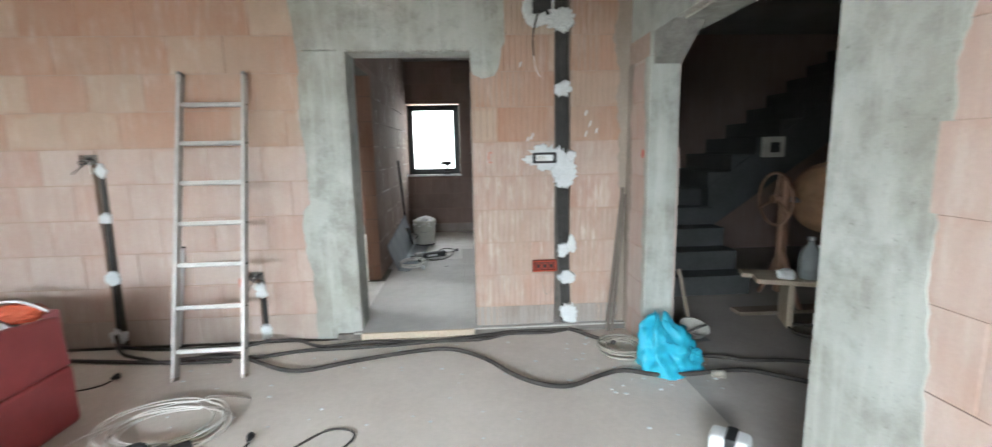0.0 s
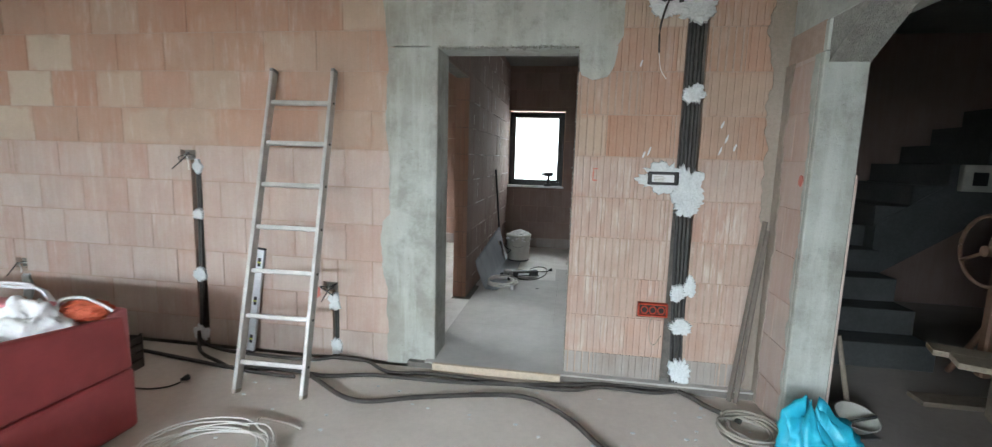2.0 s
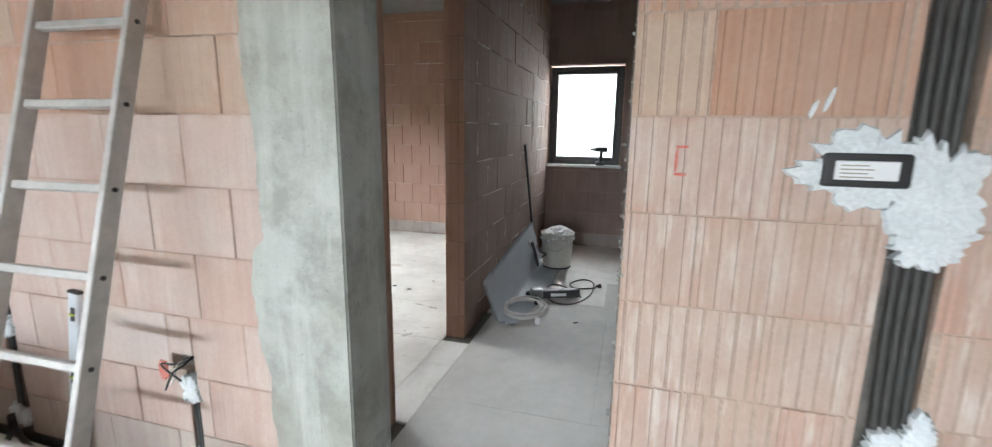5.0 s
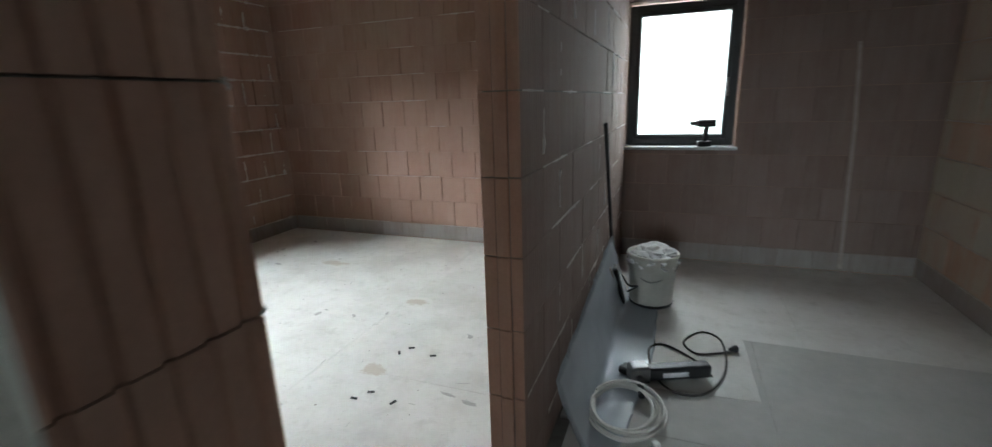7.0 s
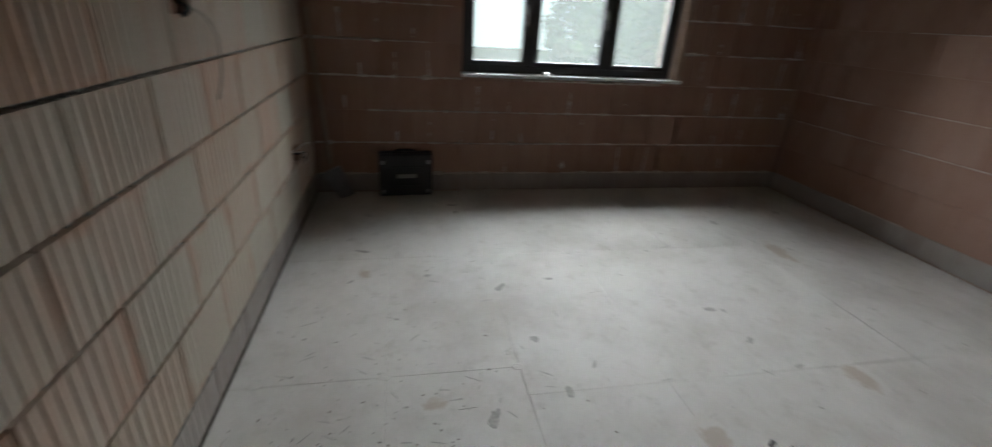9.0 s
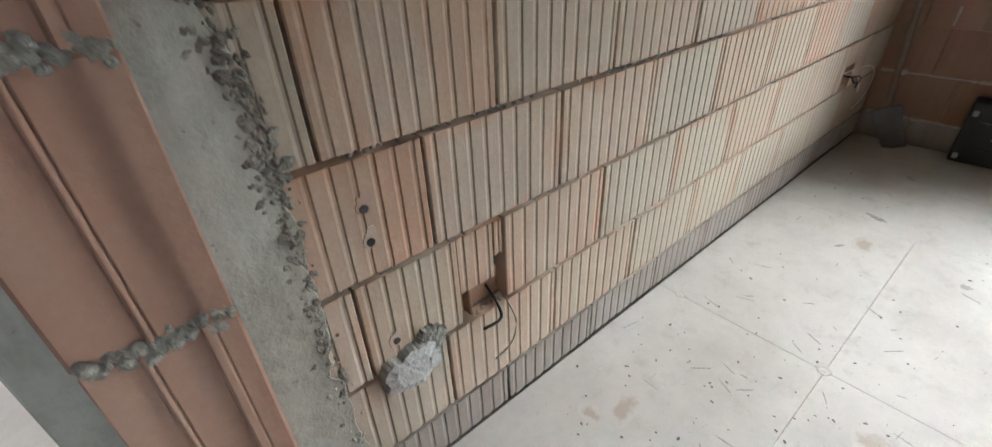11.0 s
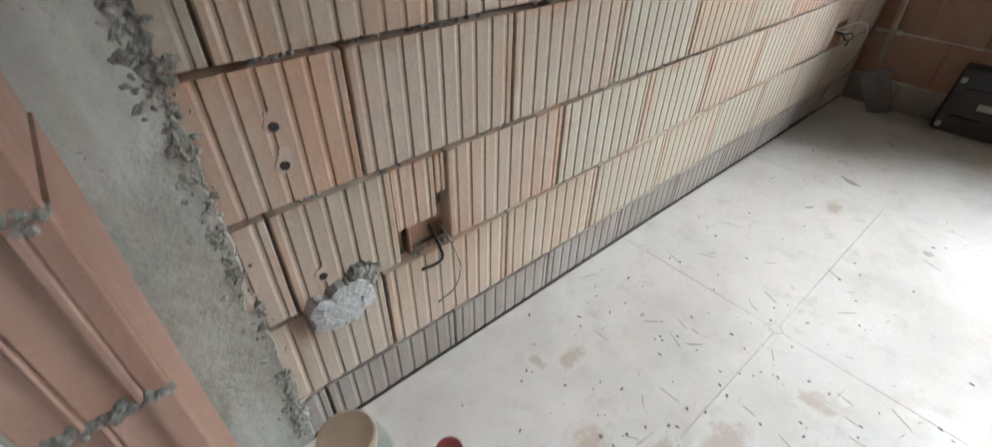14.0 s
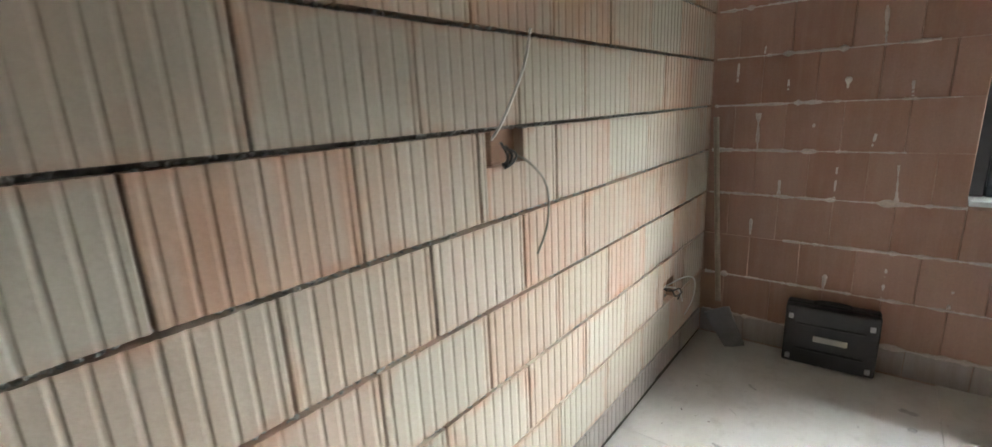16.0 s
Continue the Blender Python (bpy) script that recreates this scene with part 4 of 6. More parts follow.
for k, s in ((0, 1.0), (1, 0.88)):
    part("loop", sweep_bm([(-0.32 * s, 0.02 * k, 0.0), (-0.28 * s, 0.02 * k, 0.55), (-0.05, 0.02 * k, 0.655 - 0.03 * k), (0.2 * s, 0.03 * k, 0.56), (0.27 * s, 0.02 * k, 0.0)], 0.009, 8), WHITE_PLASTIC, hose)


def crate():
    t = thing("plastic_crate", "dark brown slatted plastic crate standing behind the sofa", "crate", pose(-2.52, 3.11, LOW, 0, 0, 4))
    a, b, h = 0.19, 0.11, 0.22
    part("bottom", box_bm((-a, -b, 0.0), (a, b, 0.012), 0.003), CRATE, t)
    for i in range(4):
        z0, z1 = 0.013 + 0.053 * i, 0.013 + 0.053 * i + 0.040
        for y in (-b, b - 0.01):
            part("slat", box_bm((-a, y, z0), (a, y + 0.01, z1), 0.003), CRATE, t)
        for x in (-a, a - 0.01):
            part("slat", box_bm((x, -b + 0.011, z0), (x + 0.01, b - 0.011, z1), 0.003), CRATE, t)
    for x in (-a, a - 0.02):
        for y in (-b - 0.004, b - 0.012):
            part("corner_post", box_bm((x, y, 0.0), (x + 0.02, y + 0.016, h + 0.005), 0.004), CRATE, t)


crate()


def chair():
    t = thing("metal_chair", "chromed tube chair with slatted back and cream seat", "chair", pose(-1.94, 1.66, LOW, 0, 0, 12))
    w = 0.140
    part("back_frame", sweep_bm([(w + 0.03, 0.03, 0.0), (w - 0.015, 0.0, 0.30), (w - 0.045, 0.015, 0.46), (w - 0.03, 0.05, 0.66), (w - 0.01, 0.075, 0.83), (w - 0.035, 0.082, 0.895), (0, 0.085, 0.907),
                                 (-w + 0.035, 0.082, 0.895), (-w + 0.01, 0.075, 0.83), (-w + 0.03, 0.05, 0.66), (-w + 0.045, 0.015, 0.46), (-w + 0.015, 0.0, 0.30), (-w - 0.03, 0.03, 0.0)], 0.011, 10), CHROME, t)
    for i in range(9):
        x = -0.090 + 0.0225 * i
        part("back_rod", sweep_bm([(x * 0.72, 0.02, 0.46), (x * 0.85, 0.05, 0.66), (x * 1.05, 0.08, 0.897)], 0.0042, 6), CHROME, t)
    part("back_rail", rod_bm((-w + 0.045, 0.018, 0.46), (w - 0.045, 0.018, 0.46), 0.007, 8), CHROME, t)
    for s in (-1, 1):
        part("front_leg", sweep_bm([(s * w, 0.0, 0.42), (s * w, -0.34, 0.425), (s * (w + 0.01), -0.375, 0.38), (s * (w + 0.02), -0.39, 0.0)], 0.011, 8), CHROME, t)
        part("brace", rod_bm((s * (w + 0.01), 0.0, 0.22), (-s * (w - 0.02), -0.37, 0.30), 0.006, 6), CHROME, t)
    seat = lathe_bm([(0.06, 0.43), (0.19, 0.43), (0.205, 0.442), (0.20, 0.462), (0.15, 0.474), (0.02, 0.478)], 28)
    for v in seat.verts:
        v.co = Vector((max(-0.185, min(0.185, v.co.x * 1.06)), max(-0.19, min(0.19, v.co.y * 1.05)) - 0.17, v.co.z))
    part("seat", seat, SEAT_VINYL, t, "round cream padded seat")
    tagged(part("hand_saw", box_bm((-0.15, -0.025, 0), (0.15, 0.025, 0.02), 0.004, None, pose(-2.10, 1.44, LOW + 0.478, 0, 0, 40)), BLACK), "dark hand tool lying on the chair seat", "tool")


chair()


def jerrycan():
    t = thing("jerrycan", "white plastic jerrycan with moulded handle on the floor", "jerrycan", pose(-1.63, 1.69, LOW, 0, 0, 28))
    b = box_bm((-0.125, -0.10, 0), (0.125, 0.10, 0.375), 0.045, seg=5)
    for v in b.verts:
        if v.co.z > 0.2 and v.co.x < 0:
            v.co.z -= 0.16 * max(0, -v.co.x + 0.02)
    for f in b.faces:
        f.smooth = True
    part("body", b, WHITE_PLASTIC, t)
    part("handle", sweep_bm([(-0.09, 0, 0.335), (-0.065, 0, 0.362), (-0.02, 0, 0.376), (0.02, 0, 0.380), (0.04, 0, 0.36)], 0.016, 8), WHITE_PLASTIC, t)
    part("cap", lathe_bm([(0.028, 0.362), (0.028, 0.392), (0.022, 0.398), (0.005, 0.399)], 16, pose(0.078, 0.0, 0)), WHITE_PLASTIC, t, "white screw cap")


jerrycan()


def coil_points(cx, cy, rx, ry, z, turns, seed, drift=0.02, per=18, tail=()):
    rng = random.Random(seed)
    pts = []
    ph = rng.uniform(0, 6)
    ox = oy = 0.0
    for i in range(int(turns * per)):
        a = ph + 2 * math.pi * i / per
        if i % per == 0:
            ox, oy, sc = rng.uniform(-drift, drift), rng.uniform(-drift, drift), rng.uniform(0.78, 1.05)
        pts.append((cx + ox + rx * sc * math.cos(a), cy + oy + ry * sc * math.sin(a), z + 0.006 * (i / per) + 0.006 * rng.random()))
    return pts + list(tail)


coil = thing("white_cable_coil", "loose coil of white cable lying on the screed", "cable")
part("cable", sweep_bm(coil_points(-1.22, 2.48, 0.30, 0.23, LOW + 0.006, 8.0, 3, 0.055, tail=[(-1.2, 2.80, LOW + 0.02), (-1.05, 2.80, LOW + 0.01), (-0.95, 2.77, LOW + 0.006)]), 0.0045, 6), WHITE_WIRE, coil)
part("loose_loop", sweep_bm([(-1.25, 2.72, LOW + 0.006), (-1.5, 2.62, LOW + 0.006), (-1.66, 2.42, LOW + 0.006), (-1.6, 2.28, LOW + 0.006), (-1.4, 2.22, LOW + 0.006), (-1.2, 2.25, LOW + 0.02)], 0.0045, 6), WHITE_WIRE, coil)


def red_drill():
    t = thing("rotary_hammer", "red and grey rotary hammer lying on the floor", "power tool", pose(-1.13, 2.13, LOW, 0, 0, 46))
    part("motor_housing", box_bm((-0.15, -0.055, 0.0), (-0.01, 0.055, 0.12), 0.025, seg=3), RED_PLASTIC, t, "red motor housing")
    part("gear_housing", box_bm((-0.02, -0.045, 0.01), (0.11, 0.045, 0.10), 0.022, seg=3), STEEL, t, "grey gear housing")
    part("chuck", rod_bm((0.10, 0, 0.055), (0.19, 0, 0.055), 0.034, 14, 0.024), BLACK, t, "black chuck")
    part("handle", sweep_bm([(-0.10, 0.0, 0.11), (-0.09, 0.0, 0.145), (0.0, 0.0, 0.15), (0.03, 0.0, 0.10)], 0.016, 8), BLACK, t, "black handle")
    part("label_plate", box_bm((-0.03, -0.057, 0.03), (0.01, -0.052, 0.075), 0.002), WHITE_PLASTIC, t, "pale label")


red_drill()


def plug_bm(m):
    b = lathe_bm([(0.008, 0), (0.011, 0.012), (0.019, 0.03), (0.019, 0.045), (0.015, 0.048)], 14, m)
    return b


def lead(name, pts, r, mat, label, plug=None, category="cable"):
    """A cable lying along the points, with a plug at its start where it has one."""
    t = thing(name, label, category)
    part("cable", sweep_bm(pts, r, 7), mat, t)
    if plug:
        a, b = Vector(pts[0]), Vector(pts[1])
        m = Matrix.Translation(a + Vector((0, 0, 0.014))) @ (a - b).to_track_quat("Z", "Y").to_matrix().to_4x4()
        part("plug", plug_bm(m), BLACK, t, "black mains plug")
    return t


def on_floor(xy, r, z=LOW, lift=()):
    return [(x, y, z + r + (lift[i] if i < len(lift) else 0)) for i, (x, y) in enumerate(xy)]


lead("tool_lead", on_floor([(-0.77, 2.33), (-0.765, 2.25), (-0.66, 2.20), (-0.57, 2.23), (-0.42, 2.40), (-0.29, 2.39), (-0.27, 2.30), (-0.38, 2.16), (-0.62, 2.08), (-1.0, 2.05)], 0.006), 0.006, RUBBER, "black tool lead with plug lying in a loop", True)
lead("extension_lead", on_floor([(-1.9355, 3.085), (-1.96, 3.02), (-2.05, 2.97), (-2.2, 2.965), (-2.4, 3.0), (-2.7, 3.0)], 0.005), 0.005, RUBBER, "thin black lead with plug beside the sofa", True)
lead("power_cable", on_floor([(-2.9, 3.48), (-2.54, 3.42), (-2.12, 3.36), (-1.71, 3.31), (-1.44, 3.40), (-1.15, 3.33), (-0.83, 3.41), (-0.4, 3.42), (-0.02, 3.46), (0.43, 3.54), (0.67, 3.60), (1.05, 3.60)], 0.013), 0.013, RUBBER, "thick black power cable along the wall")
lead("power_cable", [(-2.25, 3.60, 0.06), (-2.24, 3.585, -0.02), *on_floor([(-2.12, 3.47), (-1.9, 3.37), (-1.72, 3.30), (-1.3, 3.28)], 0.012)], 0.012, RUBBER, "black cable dropping from the wall chase")
lead("power_cable", [(-2.26, 3.61, 0.06), (-2.22, 3.60, -0.02), *on_floor([(-2.01, 3.55), (-1.72, 3.53), (-1.34, 3.54), (-1.18, 3.61), (-0.96, 3.60), (-0.75, 3.47), (-0.46, 3.51), (-0.1, 3.49), (0.39, 3.47), (0.62, 3.56), (0.92, 3.55), (1.09, 3.61)], 0.012)], 0.012, RUBBER, "thick black cable snaking past the doorway")
lead("heavy_cable", on_floor([(-1.7, 3.34), (-1.35, 3.36), (-1.19, 3.30), (-0.91, 3.12), (-0.72, 3.09), (-0.44, 3.20), (-0.01, 3.32), (0.21, 3.31), (0.42, 3.14), (0.59, 2.89), (0.75, 2.75), (0.91, 2.72), (1.10, 2.82), (1.28, 2.88), (1.46, 2.80), (1.69, 2.79), (2.01, 2.81), (2.24, 2.67), (2.6, 2.4), (3.0, 2.3)], 0.014), 0.014, RUBBER, "heavy black cable winding across the screed")
lead("heavy_cable", on_floor([(1.6, 3.05), (1.82, 3.04), (2.02, 2.99), (2.11, 2.94), (2.41, 2.90), (2.8, 2.75), (3.2, 2.7)], 0.013), 0.013, RUBBER, "black cable running into the stair hall")
lead("supply_cable", on_floor([(1.09, 3.60), (1.15, 3.54), (1.22, 3.44), (1.30, 3.36), (1.36, 3.30)], 0.014), 0.014, RUBBER, "black cable leading to the grey coil")
gc = thing("grey_cable_coil", "bundled coil of grey cable by the pier", "cable")
part("cable", sweep_bm(coil_points(1.375, 3.20, 0.145, 0.145, LOW + 0.008, 7, 9, 0.03), 0.0075, 7), GREY_WIRE, gc)
part("cable_end", sweep_bm(on_floor([(1.38, 3.08), (1.42, 3.0), (1.5, 2.92), (1.56, 2.9)], 0.007, LOW, (0.03, 0.02, 0, 0)), 0.007, 7), GREY_WIRE, gc)

def crumpled_bag_bm(wide, deep, high, seed):
    """A slack bag: broad foot, folds running up to a bent peak."""
    bm = bmesh.new()
    n, m = 64, 30
    off = Vector((seed * 3.7, seed, 0))
    rings = []
    for j in range(m + 1):
        s = j / m
        ring = []
        for k in range(n):
            a = 2 * math.pi * k / n
            d = Vector((math.cos(a), math.sin(a), 0))
            r = 0.5 * (1.0 - 0.38 * s ** 1.5) * (1 if s < 0.8 else (1 - (s - 0.8) / 0.2 * 0.8))
            fold = 1 - 2.2 * abs(noise.noise(d * 1.5 + Vector((0, 0, s * 1.3)) + off))
            fine = 1 - 2 * abs(noise.noise(d * 3.2 + Vector((0, 0, s * 3.5)) + off * 2))
            r *= 1 + 0.34 * fold + 0.30 * fine
            z = high * (s ** 0.9) * (1 + 0.9 * noise.noise(d * 1.3 + off * 3) * s + 0.25 * fine * s)
            ring.append(bm.verts.new((r * wide * d.x - 0.05 * s * s, r * deep * d.y + 0.06 * s, z)))
        rings.append(ring)
    for p, q in zip(rings, rings[1:]):
        for k in range(n):
            bm.faces.new([p[k], p[(k + 1) % n], q[(k + 1) % n], q[k]]).smooth = True
    bm.faces.new(list(reversed(rings[0]))), bm.faces.new(rings[-1])
    return solid_mesh(bm)


bagm = pose(1.60, 2.92, LOW, 0, 0, 20)
bluebag = thing("blue_bag", "crumpled turquoise plastic bag on the floor", "bag", bagm)
part("body", crumpled_bag_bm(0.29, 0.23, 0.25, 4), BAG_BLUE, bluebag)
part("handle", lump_bm((0.13, 0.09, 0.09), 9, 0.3, 1.6, 4, 0.0, pose(-0.03, 0.05, 0.19, 0, 15, 30), 0.8), BAG_BLUE, bluebag)
part("corner", lump_bm((0.16, 0.11, 0.12), 13, 0.3, 1.6, 4, 0.0, pose(0.13, -0.04, 0.0, 0, 0, -20), 0.8), BAG_BLUE, bluebag)
conn = thing("cable_coupling", "grey cable coupling lying on the heavy cable", "connector", pose(1.79, 2.765, LOW, 0, 0, -18))
part("socket", lathe_bm([(0.018, 0), (0.024, 0.02), (0.024, 0.075), (0.018, 0.076), (0.017, 0.05)], 16, pose(0, 0, 0.024, 0, 90, 0)), GREY_WIRE, conn)
bowl = thing("mortar_bowl", "white and black mortar bowl with trowel", "bowl", pose(1.97, 3.40, LOW, 0, 0, 10))
part("bowl", lathe_bm([(0.05, 0.02), (0.07, 0.02), (0.105, 0.085), (0.11, 0.09), (0.10, 0.085), (0.066, 0.03), (0.02, 0.028)], 24, pose(0, 0, 0, 18, 0, 0)), BUCKET_W, bowl)
part("rim", rod_bm((-0.10, -0.03, 0.035), (0.08, -0.06, 0.10), 0.008, 8), BLACK, bowl, "black rim")
part("trowel", box_bm((-0.12, -0.10, 0.0), (0.07, -0.02, 0.006), 0.002, None, pose(0, -0.02, 0.0)), STEEL, bowl, "steel trowel blade")
wb = thing("white_tool_case", "white and black tool case on the floor", "case", pose(1.475, 2.02, LOW, 0, 0, -38))
part("shell", box_bm((-0.085, -0.06, 0.0), (0.085, 0.06, 0.12), 0.03, seg=4), WHITE_PLASTIC, wb)
part("strap", box_bm((-0.02, -0.063, 0.02), (0.03, 0.063, 0.125), 0.012, seg=2), BLACK, wb, "black strap")

for i, (a, b, w, d, lab) in enumerate((((1.375, 3.56, LOW), (1.495, 3.615, 1.05), 0.030, 0.016, "weathered grey plank leaning in the corner"), ((1.405, 3.535, LOW), (1.507, 3.605, 1.00), 0.026, 0.012, "thin weathered lath leaning in the corner"))):
    m = Matrix.Translation(a) @ (Vector(b) - Vector(a)).to_track_quat("Z", "Y").to_matrix().to_4x4()
    tagged(part("leaning_plank", box_bm((-w / 2, -d / 2, 0.004), (w / 2, d / 2, (Vector(b) - Vector(a)).length), 0.003, None, m), WOOD_OLD), lab, "plank", "planks in the corner")

# ---- on the long wall: chases, plaster dabs, boxes ----
def dab(u, z, rx, rz, seed, face=None, mat=None, thick=0.014, lab="rough dab of white plaster", spike=0.42):
    face = face or S_FACE
    out = splat(rx, rz, seed, 72, spike)
    b = bmesh.new()
    for s, h in ((1.0, 0.0), (0.92, thick * 0.8), (0.6, thick)):
        for p, q in out:
            b.verts.new(face(u + p * s, z + q * s, -0.01 + h + 0.01 * (h > 0) + 0.003 * noise.noise(Vector((p * 40, q * 40, seed)))))
    b.verts.ensure_lookup_table()
    n = len(out)
    for r in (0, 1):
        for i in range(n):
            j = (i + 1) % n
            b.faces.new([b.verts[r * n + i], b.verts[r * n + j], b.verts[(r + 1) * n + j], b.verts[(r + 1) * n + i]])
    b.faces.new([b.verts[2 * n + i] for i in range(n)])
    return part("plaster_dab", solid_mesh(b), mat or PLASTER, long_wall, lab)


for i, (u, z, rx, rz) in enumerate(((1.045, 1.775, 0.062, 0.062), (1.05, 1.235, 0.095, 0.135), (1.06, 1.12, 0.075, 0.07), (0.91, 1.285, 0.135, 0.075), (1.115, 0.62, 0.035, 0.06), (1.045, 0.575, 0.05, 0.05), (1.085, 0.36, 0.062, 0.055),
                                    (1.10, 0.075, 0.06, 0.10), (1.03, 2.245, 0.095, 0.085), (0.87, 2.25, 0.10, 0.05), (0.79, 2.32, 0.035, 0.08), (-2.225, 1.255, 0.042, 0.05), (-2.24, 0.91, 0.045, 0.04),
                                    (-2.25, 0.47, 0.05, 0.05), (-2.265, 0.03, 0.07, 0.06), (-1.215, 0.345, 0.045, 0.065), (-1.205, 0.025, 0.045, 0.065), (-3.77, 0.27, 0.05, 0.10))):
    dab(u, z, rx, rz, i + 1)


def conduit_bundle(name, label, tubes, r, mat=CONDUIT):
    t = thing(name, label, "conduit")
    for pts in tubes:
        part("conduit", sweep_bm(pts, r, 8), mat, t)
    return t


conduit_bundle("conduit_bundle", "bundle of dark conduits in the open wall chase", [[(1.00 + 0.022 * i, SOUTH + 0.016, 2.70), (1.005 + 0.022 * i, SOUTH + 0.014 + 0.004 * (i % 2), 2.0), (1.012 + 0.022 * i, SOUTH + 0.012, 1.4), (1.02 + 0.022 * i, SOUTH + 0.014, 0.8), (1.045 + 0.020 * i, SOUTH + 0.012, 0.2), (1.05 + 0.018 * i, SOUTH - 0.005, 0.0), (1.04 + 0.018 * i, SOUTH - 0.03, -0.037)] for i in range(4)], 0.0105)
conduit_bundle("wall_cable", "dark cable in a narrow wall chase", [[(-2.215, SOUTH + 0.012, 1.31), (-2.23, SOUTH + 0.012, 0.9), (-2.25, SOUTH + 0.012, 0.4), (-2.262, SOUTH + 0.006, 0.03)], [(-2.235, SOUTH + 0.014, 1.30), (-2.25, SOUTH + 0.014, 0.9), (-2.268, SOUTH + 0.014, 0.4), (-2.278, SOUTH + 0.006, 0.03)]], 0.009)
conduit_bundle("wall_cable", "dark cable in a short wall chase", [[(-1.225, SOUTH + 0.012, 0.40), (-1.215, SOUTH + 0.012, 0.2), (-1.208, SOUTH + 0.006, 0.0)], [(-1.205, SOUTH + 0.012, 0.40), (-1.198, SOUTH + 0.012, 0.2), (-1.195, SOUTH + 0.006, 0.0)]], 0.009)


def wall_unit():
    t = thing("flush_mounting_box", "black-rimmed flush box with pale cover in plaster", "electrical box", pose(0.91, SOUTH - 0.004, 1.28))
    b = box_bm((-0.09, -0.018, -0.04), (0.09, 0.03, 0.04), 0.012, seg=3)
    part("rim", b, BLACK, t)
    part("cover", box_bm((-0.066, -0.0205, -0.022), (0.062, -0.016, 0.022), 0.002), WHITE_PLASTIC, t, "pale cover")
    for i in range(4):
        part("print_bar", box_bm((-0.055, -0.0212, 0.010 - 0.009 * i), (0.0 + 0.012 * (i % 2), -0.0204, 0.013 - 0.009 * i), 0), GREY_WIRE, t, "grey line of small print")


wall_unit()
rb = thing("red_flush_box", "orange-red triple flush box set in the blocks", "electrical box", pose(0.91, SOUTH - 0.002, 0.46))
for lo, hi in (((-0.09, -0.012, -0.042), (0.09, 0.025, -0.032)), ((-0.09, -0.012, 0.032), (0.09, 0.025, 0.042)), ((-0.09, -0.012, -0.032), (-0.08, 0.025, 0.032)), ((0.08, -0.012, -0.032), (0.09, 0.025, 0.032))):
    part("side", box_bm(lo, hi, 0.003), ORANGE_RED, rb)
# black plate paints the shade of the hollow box
part("back", box_bm((-0.08, 0.018, -0.032), (0.08, 0.024, 0.032)), BLACK, rb, "black back plate painting the shade inside the box")
for x in (-0.05, 0.0, 0.05):
    part("ring", sweep_bm([(x + 0.02 * math.cos(a), -0.006, 0.022 * math.sin(a)) for a in [k * math.pi / 6 for k in range(12)]], 0.004, 6, True), ORANGE_RED, rb)
lead("thin_wire", [(0.91, SOUTH - 0.01, 0.43), (0.89, SOUTH - 0.025, 0.36), (0.90, SOUTH - 0.03, 0.27), (0.93, SOUTH - 0.02, 0.24), (0.97, SOUTH - 0.012, 0.30)], 0.0025, GREY_WIRE, "thin grey wire hanging from the flush box", None, "wire")
jb = thing("junction_box", "square junction box high on the wall with hanging wire", "electrical box", pose(0.90, SOUTH - 0.002, 2.33))
for lo, hi in (((-0.08, -0.01, -0.075), (0.08, 0.04, -0.067)), ((-0.08, -0.01, 0.067), (0.08, 0.04, 0.075)), ((-0.08, -0.01, -0.067), (-0.072, 0.04, 0.067)), ((0.072, -0.01, -0.067), (0.08, 0.04, 0.067))):
    part("side", box_bm(lo, hi, 0.002), PLASTER, jb)
part("back", box_bm((-0.072, 0.034, -0.067), (0.072, 0.039, 0.067)), BLACK, jb)
part("wire", sweep_bm([(-0.02, 0.0, -0.02), (-0.05, -0.03, -0.08), (-0.075, -0.035, -0.2), (-0.07, -0.03, -0.33)], 0.006, 7), RUBBER, jb, "black hanging wire")
part("bare_wire", sweep_bm([(-0.07, -0.03, -0.33), (-0.055, -0.03, -0.42), (-0.02, -0.028, -0.475)], 0.003, 6), WHITE_WIRE, jb, "pale wire end")


def socket_hole(x, z, w, h, face_y, out, wires, seed):
    """Cables that stick out of a rough box hole."""
    t = thing("socket_cables", "loose cable ends sticking out of a box hole", "wire", pose(x, face_y, z))
    rng = random.Random(seed)
    for i in range(wires):
        a = rng.uniform(-0.5, 0.5) * w
        part("wire", sweep_bm([(a, -out * 0.035, rng.uniform(-0.3, 0.3) * h), (a * 0.6 + rng.uniform(-0.02, 0.02), out * 0.02, 0.0), (rng.uniform(-0.06, 0.06), out * 0.05, rng.uniform(-0.05, 0.02)), (rng.uniform(-0.09, 0.09), out * 0.05, rng.uniform(-0.10, -0.02))], 0.004, 6), BLACK if i % 2 == 0 else WHITE_WIRE, t)


socket_hole(-2.30, 1.33, 0.05, 0.04, SOUTH, -1, 3, 1)
socket_hole(-1.245, 0.455, 0.06, 0.04, SOUTH, -1, 3, 2)
socket_hole(-3.81, 0.46, 0.05, 0.05, SOUTH, -1, 2, 3)
for u, z, w, h, s in ((0.498, 1.29, 0.004, 0.036, 1), (0.51, 1.325, 0.015, 0.004, 3), (0.51, 1.255, 0.015, 0.004, 4), (-1.345, 0.41, 0.022, 0.045, 2)):
    part("spray_mark", slab_bm(splat(w, h, s, 18, 0.3), lambda a, b, d: (u + a, SOUTH + 0.001 - d, z + b), 0.0055), MARK, long_wall, "faded red spray mark")
